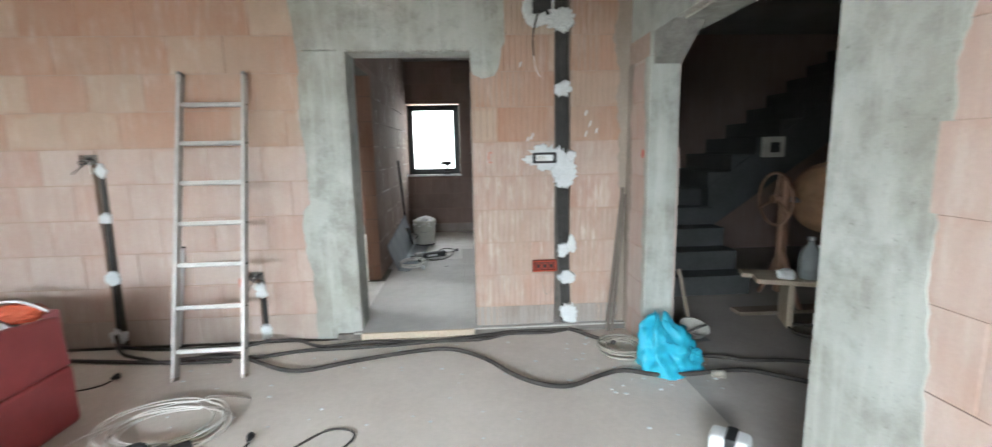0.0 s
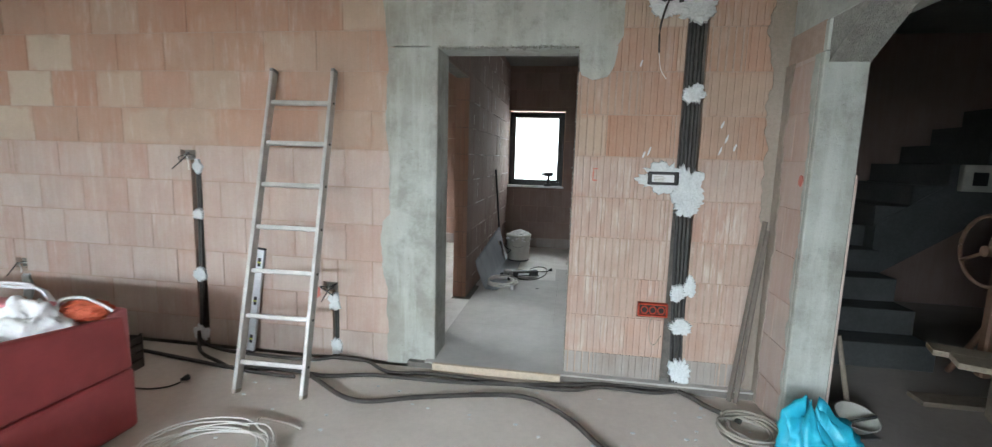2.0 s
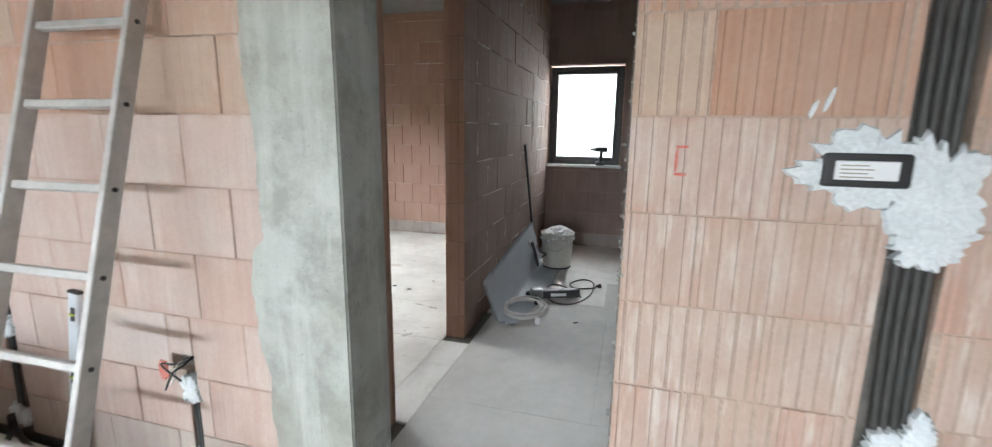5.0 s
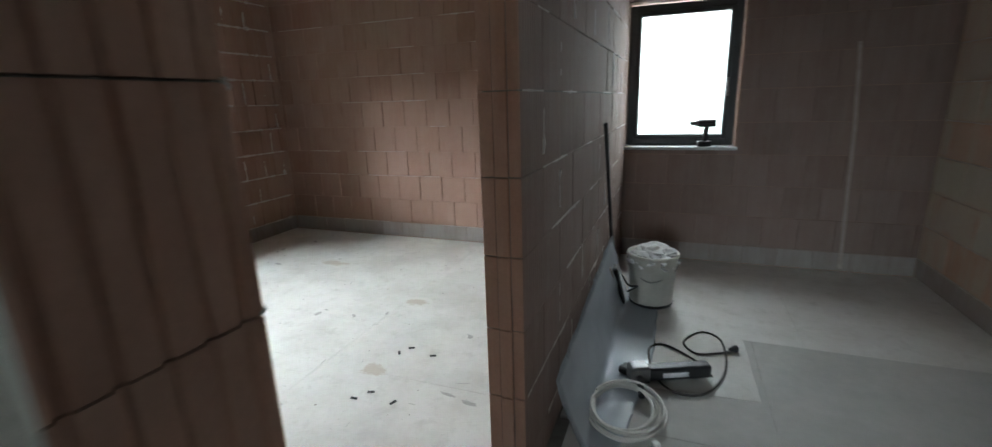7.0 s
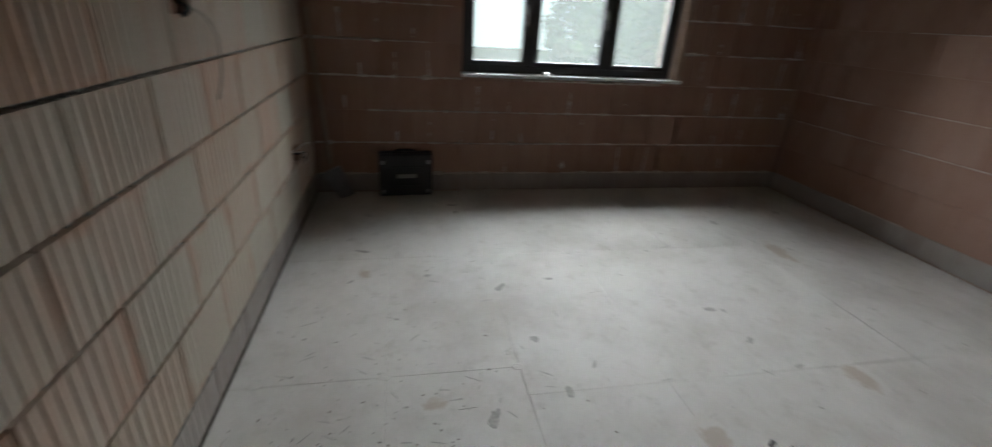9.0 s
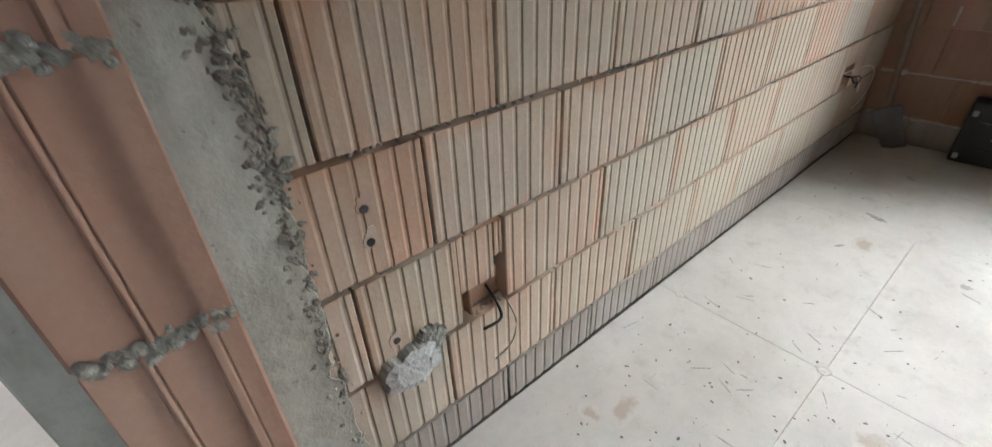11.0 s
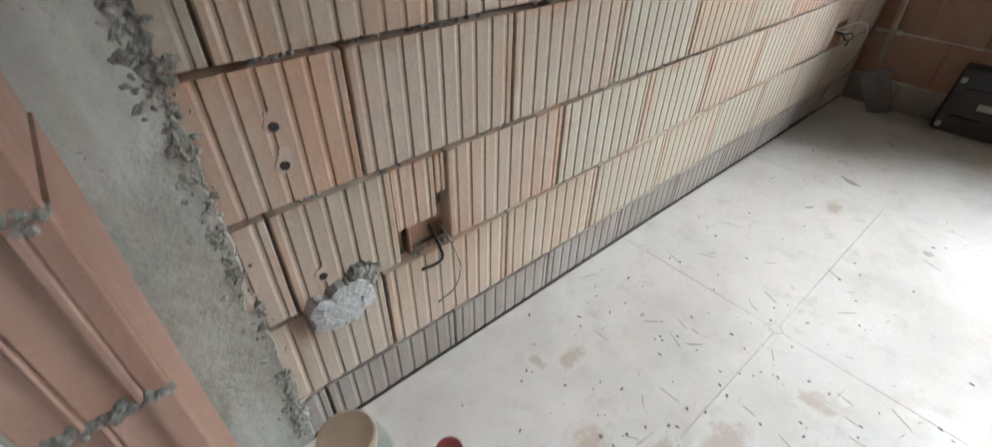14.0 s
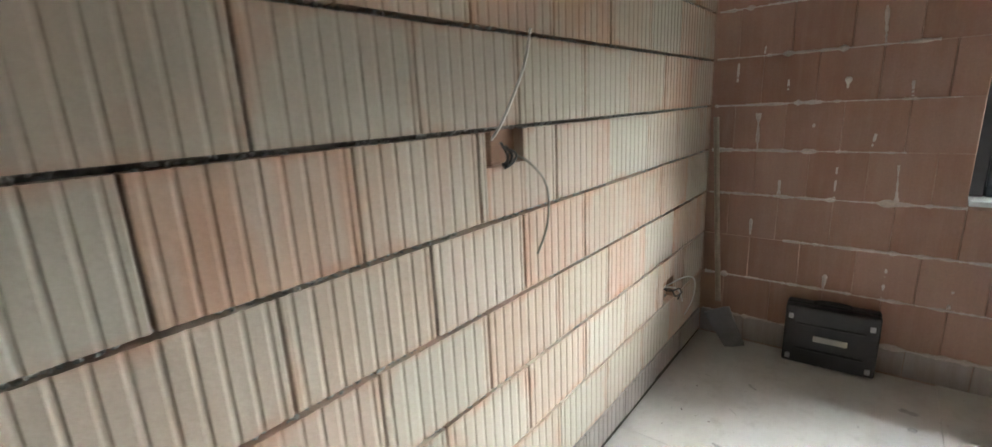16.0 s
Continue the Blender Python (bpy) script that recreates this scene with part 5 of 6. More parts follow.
# pale nicks in the blocks
for i, (u, z) in enumerate(((0.79, 1.42), (0.82, 1.44), (1.25, 1.52), (1.22, 1.45), (1.30, 1.47), (0.74, 1.95), (1.22, 1.60))):
    part("nick", slab_bm(splat(0.006, 0.022, i + 3, 10, 0.4), lambda a, b, d: (u + a + 0.3 * b, SOUTH + 0.001 - d, z + b), 0.0055), PLASTER, long_wall, "pale nick in the block")
crumbs = bmesh.new()
rng = random.Random(12)
for i in range(150):
    x, y = (rng.uniform(-1.6, 1.5), rng.uniform(2.2, 3.55)) if i < 70 else (rng.uniform(0.9, 1.9), rng.uniform(2.6, 3.5))
    c = bmesh.new()
    bmesh.ops.create_icosphere(c, subdivisions=1, radius=rng.uniform(0.003, 0.011))
    c.transform(pose(x, y, LOW + 0.002) @ Matrix.Diagonal((1.5, 1, 0.45, 1)))
    merge(crumbs, c)
tagged(part("mortar_crumbs", crumbs, PLASTER), "small pale mortar crumbs scattered on the screed", "debris", kind="stuff")

part("spray_mark", slab_bm(splat(0.022, 0.03, 77, 18, 0.3), lambda a, b, d: (1.5365 - d, 3.33 + a, 1.30 + b), 0.0055), MARK, arch_wall, "faded red spray mark")

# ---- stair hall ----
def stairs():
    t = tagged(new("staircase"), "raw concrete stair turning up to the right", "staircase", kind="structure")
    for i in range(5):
        part("step", box_bm((2.15, 4.31 + 0.25 * i, LOW), (2.98, 5.56, LOW + 0.185 * (i + 1)), 0.006), CONC_SHADED, t)
    part("landing", box_bm((2.15, 5.561, LOW), (2.98, 6.29, LOW + 0.93), 0.006), CONC_SHADED, t)
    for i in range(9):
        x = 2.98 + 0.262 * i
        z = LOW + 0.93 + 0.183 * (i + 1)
        part("step", box_bm((x, 5.20, z - 0.19), (x + 0.262, 6.29, min(z, CEIL - 0.01)), 0.004), CONC_SHADED, t)
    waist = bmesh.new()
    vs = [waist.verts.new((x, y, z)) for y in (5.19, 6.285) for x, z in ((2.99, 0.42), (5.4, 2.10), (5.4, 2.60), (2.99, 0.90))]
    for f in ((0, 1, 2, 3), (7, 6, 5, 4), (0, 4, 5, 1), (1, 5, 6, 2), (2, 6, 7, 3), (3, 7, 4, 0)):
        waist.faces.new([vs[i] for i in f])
    part("waist_slab", solid_mesh(waist), CONC_SHADED, t)


stairs()


def cement_mixer():
    t = thing("cement_mixer", "dusty orange cement mixer with hand wheel", "cement mixer", pose(3.30, 4.05, LOW))
    part("drum", lathe_bm([(0.10, -0.30), (0.20, -0.28), (0.30, -0.12), (0.30, 0.05), (0.20, 0.27), (0.19, 0.30), (0.17, 0.29), (0.27, 0.04), (0.25, -0.1), (0.05, -0.24)], 32, pose(0.22, 0.02, 0.95, -18, 55, 0)), MIXER, t, "dented orange drum")
    part("drum_band", sweep_bm([(0.302 * math.cos(a), 0.302 * math.sin(a), 0) for a in [k * math.pi / 12 for k in range(24)]], 0.012, 6, True), RUSTY, t).matrix_basis = pose(0.22, 0.02, 0.95, -18, 55, 0)
    wheel = part("hand_wheel", sweep_bm([(0.225 * math.cos(a), 0, 0.225 * math.sin(a)) for a in [k * math.pi / 12 for k in range(24)]], 0.012, 8, True), RUSTY, t, "rose-brown hand wheel")
    wheel.matrix_basis = pose(-0.31, 0.0, 0.93, 0, 0, -90)
    for a in (80, 205, 330):
        part("spoke", rod_bm((0, 0, 0), (0.22 * math.cos(radians(a)), 0, 0.22 * math.sin(radians(a))), 0.012, 8), RUSTY, wheel)
    part("hub", rod_bm((0, -0.03, 0), (0, 0.05, 0), 0.035, 14), RUSTY, wheel)
    part("yoke", box_bm((-0.26, -0.03, 0.10), (-0.19, 0.04, 1.12), 0.012), RUSTY, t)
    part("yoke", box_bm((0.55, -0.03, 0.10), (0.62, 0.04, 0.95), 0.012), RUSTY, t)
    part("axle", rod_bm((-0.25, 0, 0.93), (0.58, 0, 0.85), 0.025, 12), STEEL, t)
    for y in (-0.28, 0.28):
        part("leg", sweep_bm([(-0.22, 0, 0.5), (-0.22, y * 0.6, 0.2), (-0.22, y, 0.02)], 0.02, 8), RUSTY, t)
        part("leg", sweep_bm([(0.58, 0, 0.5), (0.58, y * 0.6, 0.2), (0.58, y, 0.02)], 0.02, 8), RUSTY, t)


cement_mixer()
bench = thing("plank_bench", "low bench of pale planks", "bench", pose(2.92, 3.50, LOW, 0, 0, -22))
part("top", box_bm((-0.38, -0.15, 0.35), (0.62, 0.02, 0.385), 0.004), WOOD_PALE, bench)
part("top", box_bm((-0.45, 0.025, 0.35), (0.58, 0.18, 0.383), 0.004), WOOD_PALE, bench)
for x in (-0.13, 0.45):
    part("leg", box_bm((x - 0.02, -0.13, 0.0), (x + 0.02, 0.16, 0.349), 0.004), WOOD_PALE, bench)
bm_ = bench.matrix_basis
for i, (x, y) in enumerate(((-0.01, -0.05), (0.13, -0.02))):
    bt = thing("water_bottle", "large clear plastic water bottle on the bench", "bottle", bm_ @ pose(x, y, 0.386), "bottles on the bench")
    part("body", lathe_bm([(0.07, 0), (0.078, 0.015), (0.078, 0.07), (0.074, 0.08), (0.078, 0.09), (0.078, 0.17), (0.06, 0.23), (0.028, 0.275), (0.022, 0.30)], 24), BOTTLE, bt)
    part("cap", rod_bm((0, 0, 0.298), (0, 0, 0.322), 0.024, 14), WHITE_PLASTIC, bt, "white cap")
tagged(part("white_rag", lump_bm((0.13, 0.10, 0.08), 14, 0.2, 1.4, 3, 0.2, bm_ @ pose(-0.17, -0.08, 0.386)), CLOTH_W), "white cloth bundle on the bench", "rag")
tagged(part("red_pencil", rod_bm((0, 0, 0), (0.16, 0.02, 0), 0.006, 6, None), RED_PLASTIC), "red marking stick on the bench", "pencil").matrix_basis = bm_ @ pose(0.03, -0.13, 0.392)
lead("tool_hose", on_floor([(3.3, 3.2), (3.0, 3.25), (2.82, 3.24), (2.73, 3.32), (2.76, 3.45), (2.86, 3.50), (2.98, 3.42), (3.1, 3.3)], 0.014), 0.014, RUBBER, "dark hose looped on the floor", None, "hose")
tagged(part("old_board", box_bm((2.55, 3.75, LOW), (3.5, 3.9, LOW + 0.03), 0.004, None), WOOD), "grey board lying on the floor", "board")
fb = thing("fuse_box", "white wall box on the dark stair wall", "electrical box", pose(3.68, 5.198, 1.32))
part("case", box_bm((-0.12, -0.06, -0.11), (0.12, 0.0, 0.11), 0.012, seg=2), BUCKET_W, fb)
part("door", box_bm((-0.05, -0.065, -0.06), (0.06, -0.059, 0.05), 0.004), BLACK, fb, "dark opening")
stick = tagged(part("leaning_stick", rod_bm((2.02, 3.52, LOW), (1.93, 3.56, 0.42), 0.014, 8), WOOD), "short dark stick leaning behind the pier", "stick")

# ---- hall ----
def bucket():
    t = thing("bucket", "dirty white plaster bucket full of rubbish", "bucket", pose(-0.29, 6.99, 0.0))
    part("body", lathe_bm([(0.10, 0.004), (0.135, 0.004), (0.14, 0.015), (0.16, 0.335), (0.168, 0.34), (0.168, 0.36), (0.160, 0.362), (0.155, 0.34), (0.14, 0.05), (0.05, 0.04)], 36), BUCKET_W, t)
    part("base_ring", lathe_bm([(0.10, 0.0), (0.140, 0.0), (0.143, 0.022), (0.139, 0.024), (0.10, 0.012)], 36), BLACK, t, "dark dirty base ring")
    part("rubbish", lump_bm((0.30, 0.30, 0.13), 21, 0.3, 2.0, 4, 0.5, pose(0, 0, 0.27)), CLOTH_W, t, "crumpled white paper")
    part("bail", sweep_bm([(-0.165, 0, 0.33), (-0.14, -0.06, 0.25), (0, -0.172, 0.20), (0.14, -0.06, 0.25), (0.165, 0, 0.33)], 0.003, 6), STEEL, t, "wire bail")


bucket()
film = bmesh.new()
cols, rows_ = 26, 30
grid = []
for j in range(rows_ + 1):
    y = 5.40 + (7.10 - 5.40) * j / rows_
    up = 0.30 + 0.14 * (j / rows_) + 0.02 * noise.noise(Vector((y * 5, 0, 1)))
    reach = 0.12 + 0.10 * min(1, j / rows_ * 2.2)
    line = []
    for i in range(cols + 1):
        s = i / cols
        if s < 0.4:
            w = s / 0.4
            x, z = -0.595 + 0.12 * w, up * (1 - w) ** 1.15
        else:
            x, z = -0.475 + reach * (s - 0.4) / 0.6, 0.004
        n = noise.noise(Vector((x * 9, y * 9, z * 9)))
        line.append(film.verts.new((x + 0.012 * n + 0.02, y + 0.02 * n, max(0.003, z + 0.012 * abs(n)))))
    grid.append(line)
for j in range(rows_):
    for i in range(cols):
        film.faces.new([grid[j][i], grid[j][i + 1], grid[j + 1][i + 1], grid[j + 1][i]]).smooth = True
bmesh.ops.solidify(film, geom=film.faces[:], thickness=0.0008)
tagged(part("plastic_film", film, FILM), "creased clear plastic film along the wall foot", "plastic film")
tagged(part("paper_sheet", slab_bm(jag_outline([(-0.45, 5.93), (0.25, 5.97), (0.23, 6.98), (-0.40, 7.05)], 0.06, 0.006, 3), lambda u, v, d: (u, v, 0.0005 + d), 0.003), BOARD), "pale sheet of underlay on the hall floor", "sheet")
hc = thing("white_cable_coil", "neat coil of white cable on the hall floor", "cable")
part("cable", sweep_bm(coil_points(-0.335, 5.70, 0.165, 0.20, 0.012, 7, 17, 0.018), 0.0055, 7), WHITE_WIRE, hc)
part("end_plug", lathe_bm([(0.014, 0), (0.02, 0.01), (0.02, 0.04), (0.012, 0.05)], 14, pose(-0.19, 5.49, 0.0)), WHITE_PLASTIC, hc, "white plug end")
ag = thing("angle_grinder", "dark power tool lying on the underlay", "power tool", pose(-0.12, 6.05, 0.0, 0, 0, 24))
part("body", box_bm((-0.16, -0.035, 0.015), (0.17, 0.035, 0.085), 0.022, seg=3), BLACK, ag)
part("head", box_bm((-0.24, -0.045, 0.01), (-0.14, 0.045, 0.10), 0.025, seg=3), STEEL, ag, "grey gear head")
part("side_handle", rod_bm((-0.20, -0.04, 0.05), (-0.23, -0.16, 0.03), 0.016, 10), BLACK, ag)
part("label_plate", box_bm((-0.08, -0.037, 0.035), (0.05, -0.0345, 0.06), 0.001), WHITE_PLASTIC, ag, "pale label")
lead("tool_cable", on_floor([(0.15, 6.40), (0.10, 6.37), (-0.02, 6.33), (-0.08, 6.45), (0.02, 6.60), (0.12, 6.52), (0.12, 6.20), (0.02, 5.96), (-0.12, 5.92), (-0.22, 6.05), (-0.26, 6.30), (-0.18, 6.38), (-0.02, 6.25), (0.05, 6.12)], 0.006, 0.003), 0.006, RUBBER, "black tool cable looped round the plug", True)
bt = thing("battery_pack", "small black battery pack on the floor", "battery", pose(-0.34, 6.02, 0.006, 0, 0, -30))
part("case", box_bm((-0.05, -0.03, 0.0), (0.05, 0.03, 0.04), 0.008), BLACK, bt)
part("nozzle", rod_bm((0.04, 0, 0.02), (0.12, -0.01, 0.015), 0.010, 8, 0.005), BLACK, bt)
pouch = thing("tool_pouch", "dark tool pouch leaning by the bucket", "pouch", pose(-0.50, 6.93, 0.0, 0, 0, 15))
part("body", box_bm((-0.06, -0.08, 0.0), (0.045, 0.08, 0.27), 0.03, None, pose(0, 0, 0, 0, -14, 0), 3), BLACK, pouch)
part("flap", box_bm((-0.11, -0.09, 0.23), (0.03, 0.09, 0.33), 0.03, None, pose(0, 0, 0, 12, -20, 0), 3), GREY_WIRE, pouch, "grey flap")
part("strap", sweep_bm([(0.05, -0.06, 0.10), (0.10, -0.12, 0.16), (0.03, -0.2, 0.2), (0.0, -0.12, 0.24)], 0.006, 6), BLACK, pouch)
tagged(part("iron_bar", rod_bm((-0.575, 7.28, 0.0), (-0.592, 6.74, 1.22), 0.012, 8), BLACK), "thin dark bar leaning against the partition", "bar")


def cordless_drill():
    t = thing("cordless_drill", "small dark cordless drill standing on the sill", "power tool", pose(0.02, 8.03, 0.962, 0, 0, 15))
    part("battery", box_bm((-0.055, -0.035, 0.0), (0.05, 0.035, 0.045), 0.008), BLACK, t)
    part("grip", rod_bm((0.0, 0, 0.04), (0.012, 0, 0.16), 0.021, 10), BLACK, t)
    part("motor", rod_bm((0.075, 0, 0.185), (-0.06, 0, 0.185), 0.031, 14), BLACK, t)
    part("chuck", rod_bm((-0.06, 0, 0.185), (-0.12, 0, 0.185), 0.024, 12, 0.014), STEEL, t, "grey chuck")


cordless_drill()
part("mortar_line", slab_bm(jag_outline([(1.075, 0.02), (1.03, 1.15), (0.985, 1.70), (0.965, 1.70), (1.005, 1.15), (1.05, 0.02)], 0.05, 0.006, 9), lambda u, v, d: (u, 8.001 - d, v), 0.006), MORTAR_PALE, north_wall, "pale filled chase line")
def open_sack():
    t = thing("open_sack", "white woven plastic sack standing open on the hall floor", "sack", pose(1.40, 5.58, 0.0))
    bm, rings = bmesh.new(), []
    for r, z in ((0.10, 0.0), (0.165, 0.01), (0.18, 0.10), (0.165, 0.22), (0.15, 0.30), (0.158, 0.335), (0.172, 0.325), (0.168, 0.29), (0.155, 0.29), (0.145, 0.33), (0.135, 0.27), (0.15, 0.12), (0.04, 0.10)):
        ring = []
        for k in range(40):
            a = 2 * math.pi * k / 40
            d = Vector((math.cos(a), math.sin(a), 0))
            w = 1 + 0.16 * noise.noise(d * 2.2 + Vector((0, 0, z * 7))) + 0.09 * noise.noise(d * 6 + Vector((3, 0, z * 15)))
            ring.append(bm.verts.new((r * w * d.x, r * w * d.y, z + 0.10 * z * noise.noise(d * 1.8 + Vector((7, 0, 0))))))
        rings.append(ring)
    for p, q in zip(rings, rings[1:]):
        for k in range(40):
            bm.faces.new([p[k], p[(k + 1) % 40], q[(k + 1) % 40], q[k]]).smooth = True
    bm.faces.new(rings[0]), bm.faces.new(rings[-1])
    part("body", solid_mesh(bm), SACK_W, t)
    part("contents", lump_bm((0.24, 0.24, 0.08), 25, 0.4, 2.0, 3, 0.4, pose(0, 0, 0.12)), CLOTH_G, t, "dark scraps inside")
    for z, w in ((0.17, 0.05), (0.13, 0.035)):
        part("print_bar", box_bm((-0.182, -w, z), (-0.165, w, z + 0.02), 0.002, None, pose(0, 0, 0, 0, 0, 38)), BLACK, t, "black bar of print")


open_sack()
for i, (x, y, rx, ry) in enumerate(((1.09, 5.70, 0.06, 0.035), (1.02, 5.60, 0.035, 0.02), (1.20, 5.66, 0.035, 0.03))):
    part("damp_patch", slab_bm(splat(rx, ry, i + 130, 30, 0.5), lambda a, b, d: (x + a, y + b, 0.0002 + d), 0.0008), GREY_DUST, fh, "dark damp patch on the board")

# ---- side room ----
LATCH = paint("latch_grey", (0.42, 0.42, 0.42), 0.5)


def toolbox():
    t = thing("tool_case", "black plastic tool case standing against the wall", "tool case", pose(-4.215, 4.59, 0.0, 0, 0, 3))
    part("shell", box_bm((-0.065, -0.205, 0.01), (0.0, 0.205, 0.345), 0.018, seg=3), BLACK, t)
    part("shell", box_bm((0.002, -0.205, 0.01), (0.06, 0.205, 0.345), 0.018, seg=3), BLACK, t)
    part("handle", sweep_bm([(0, -0.075, 0.335), (0, -0.07, 0.358), (0, 0.0, 0.364), (0, 0.07, 0.358), (0, 0.075, 0.335)], 0.011, 8), BLACK, t)
    part("name_plate", box_bm((0.0595, -0.07, 0.155), (0.0635, 0.08, 0.188), 0.002), paint("plate_grey", (0.36, 0.34, 0.29), 0.5), t, "pale name plate")
    for y in (-0.175, 0.175):
        for z in (0.05, 0.285):
            part("latch", box_bm((0.058, y - 0.014, z - 0.018), (0.066, y + 0.010, z + 0.013), 0.004), LATCH, t, "grey corner latch")
    for z in (0.10, 0.245):
        part("ridge", box_bm((0.058, -0.15, z - 0.006), (0.0645, 0.15, z + 0.006), 0.003), BLACK, t)


toolbox()
sh = thing("shovel", "shovel with grey shaft standing in the corner", "shovel", pose(-4.20, 4.05, 0.0))
part("shaft", rod_bm((-0.03, -0.10, 1.34), (0.0, -0.02, 0.26), 0.015, 10), WOOD, sh)
blade = box_bm((-0.008, -0.075, 0.0), (0.008, 0.075, 0.26), 0.004)
bmesh.ops.subdivide_edges(blade, edges=blade.edges[:], cuts=3, use_grid_fill=True)
for v in blade.verts:
    v.co.x += 1.6 * v.co.y ** 2
    v.co.y *= 0.72 + 1.0 * v.co.z if v.co.z < 0.28 else 1
part("blade", blade, STEEL, sh, "dull steel blade").matrix_basis = pose(0.03, 0.10, 0.005, 26, 6, 10)


def jar():
    t = thing("glass_jar", "large glass jar with gold lid on the floor", "jar", pose(-0.905, 4.115, 0.0))
    g = part("glass", lathe_bm([(0.06, 0.0), (0.078, 0.006), (0.083, 0.03), (0.083, 0.185), (0.074, 0.222), (0.056, 0.243), (0.052, 0.262), (0.047, 0.262), (0.051, 0.24), (0.07, 0.218), (0.079, 0.18), (0.079, 0.03), (0.02, 0.012)], 40), JAR, t)
    lid = part("lid", lathe_bm([(0.052, 0.248), (0.0555, 0.249), (0.0560, 0.268), (0.053, 0.273), (0.047, 0.272), (0.044, 0.2705), (0.01, 0.2705)], 40), GOLD, t, "gold screw lid")
    part("contents", lathe_bm([(0.02, 0.014), (0.074, 0.016), (0.076, 0.09), (0.05, 0.10), (0.01, 0.095)], 28), SLUDGE, t, "pale lime sludge")


jar()


def sprayer():
    t = thing("pressure_sprayer", "white pressure sprayer with old red head", "sprayer", pose(-1.035, 4.275, 0.0, 0, 0, -48))
    part("tank", lathe_bm([(0.05, 0.0), (0.066, 0.004), (0.068, 0.03), (0.068, 0.12), (0.06, 0.155), (0.034, 0.175), (0.03, 0.19)], 32), WHITE_PLASTIC, t)
    part("collar", rod_bm((0, 0, 0.178), (0, 0, 0.205), 0.034, 20), DARK_RED, t, "red collar")
    head = part("head", box_bm((-0.035, -0.02, 0.20), (0.035, 0.02, 0.242), 0.012, seg=3), DARK_RED, t, "red pump head")
    part("pump_knob", lathe_bm([(0.010, 0.24), (0.011, 0.268), (0.022, 0.28), (0.025, 0.292), (0.022, 0.296), (0.012, 0.288)], 22, pose(0.005, 0, 0)), DARK_RED, head, "red pump knob")
    part("spout", rod_bm((-0.03, 0, 0.225), (-0.075, 0, 0.236), 0.014, 12, 0.011), DARK_RED, head)
    part("nozzle", rod_bm((-0.074, 0, 0.236), (-0.10, 0, 0.242), 0.008, 10, 0.006), STEEL, head, "grey nozzle tip")
    part("grip", sweep_bm([(0.03, 0, 0.226), (0.07, 0, 0.212), (0.11, 0, 0.19), (0.145, 0, 0.16), (0.155, 0, 0.13)], 0.013, 8), BLACK, t, "dark grip")
    part("trigger", box_bm((0.03, -0.006, 0.17), (0.075, 0.006, 0.205), 0.004), DARK_RED, t)


sprayer()
socket_hole(-1.25, 0.44, 0.08, 0.04, NORTH, 1, 1, 21)
knot = thing("socket_cables", "dark cable ends knotted in a broken box hole", "wire", pose(-2.37, NORTH, 1.325))
for k in range(3):
    part("wire", sweep_bm([(-0.05 + 0.02 * k, -0.03, 0.01 + 0.012 * k), (-0.03 + 0.02 * k, 0.008, 0.0), (0.0 + 0.015 * k, 0.018, -0.018 - 0.004 * k), (0.03 - 0.02 * k, 0.012, -0.03 + 0.008 * k), (0.01 + 0.01 * k, 0.006, -0.022)], 0.0045, 6), BLACK, knot)
socket_hole(-3.70, 0.48, 0.08, 0.06, NORTH, 1, 3, 23)
lead("thin_wire", [(-1.30, NORTH - 0.03, 0.44), (-1.30, NORTH + 0.02, 0.41), (-1.315, NORTH + 0.035, 0.34), (-1.30, NORTH + 0.03, 0.27), (-1.25, NORTH + 0.022, 0.24)], 0.0022, GREY_WIRE, "thin grey wire hanging from the wall box", None, "wire")
lead("pale_wire", [(-2.31, NORTH - 0.02, 1.36), (-2.33, NORTH + 0.02, 1.42), (-2.42, NORTH + 0.03, 1.56), (-2.47, NORTH + 0.02, 1.66)], 0.004, WHITE_WIRE, "stiff pale wire sticking up from the wall box", None, "wire")
lead("hanging_wire", [(-2.40, NORTH - 0.02, 1.33), (-2.42, NORTH + 0.04, 1.30), (-2.49, NORTH + 0.05, 1.22), (-2.50, NORTH + 0.04, 1.10), (-2.46, NORTH + 0.03, 1.02)], 0.004, GREY_WIRE, "drooping grey wire under the wall box", None, "wire")
lead("hanging_wire", [(-3.72, NORTH - 0.02, 0.48), (-3.80, NORTH + 0.05, 0.52), (-3.95, NORTH + 0.06, 0.46), (-3.98, NORTH + 0.05, 0.34), (-3.90, NORTH + 0.03, 0.26)], 0.004, WHITE_WIRE, "white wire looping from the wall box", None, "wire")
for a, b, c, d in ((-1.314, -1.176, 0.406, 0.489), (-2.449, -2.281, 1.301, 1.394), (-3.779, -3.631, 0.421, 0.529)):
    part("hole_back", box_bm((a, NORTH - 0.044, c), (b, NORTH - 0.037, d)), CLAY_HOLE, long_wall, "broken brown clay at the back of the box hole")
    part("broken_web", box_bm((b - 0.035, NORTH - 0.0365, c), (b - 0.025, NORTH - 0.006, d), 0.003), CLAY_HOLE, long_wall, "broken clay web")
dab(-1.015, 0.385, 0.075, 0.06, 31, N_FACE, PLASTER_GREY, 0.03, "lump of pale grey mortar on the blocks", 0.22)
dab(-1.075, 0.425, 0.04, 0.035, 33, N_FACE, CONC_ROUGH, 0.02, "lump of rough grey mortar", 0.35)
dab(-1.00, 1.345, 0.085, 0.085, 32, N_FACE, CONC_ROUGH, 0.012, "smear of grey mortar on the blocks", 0.22)
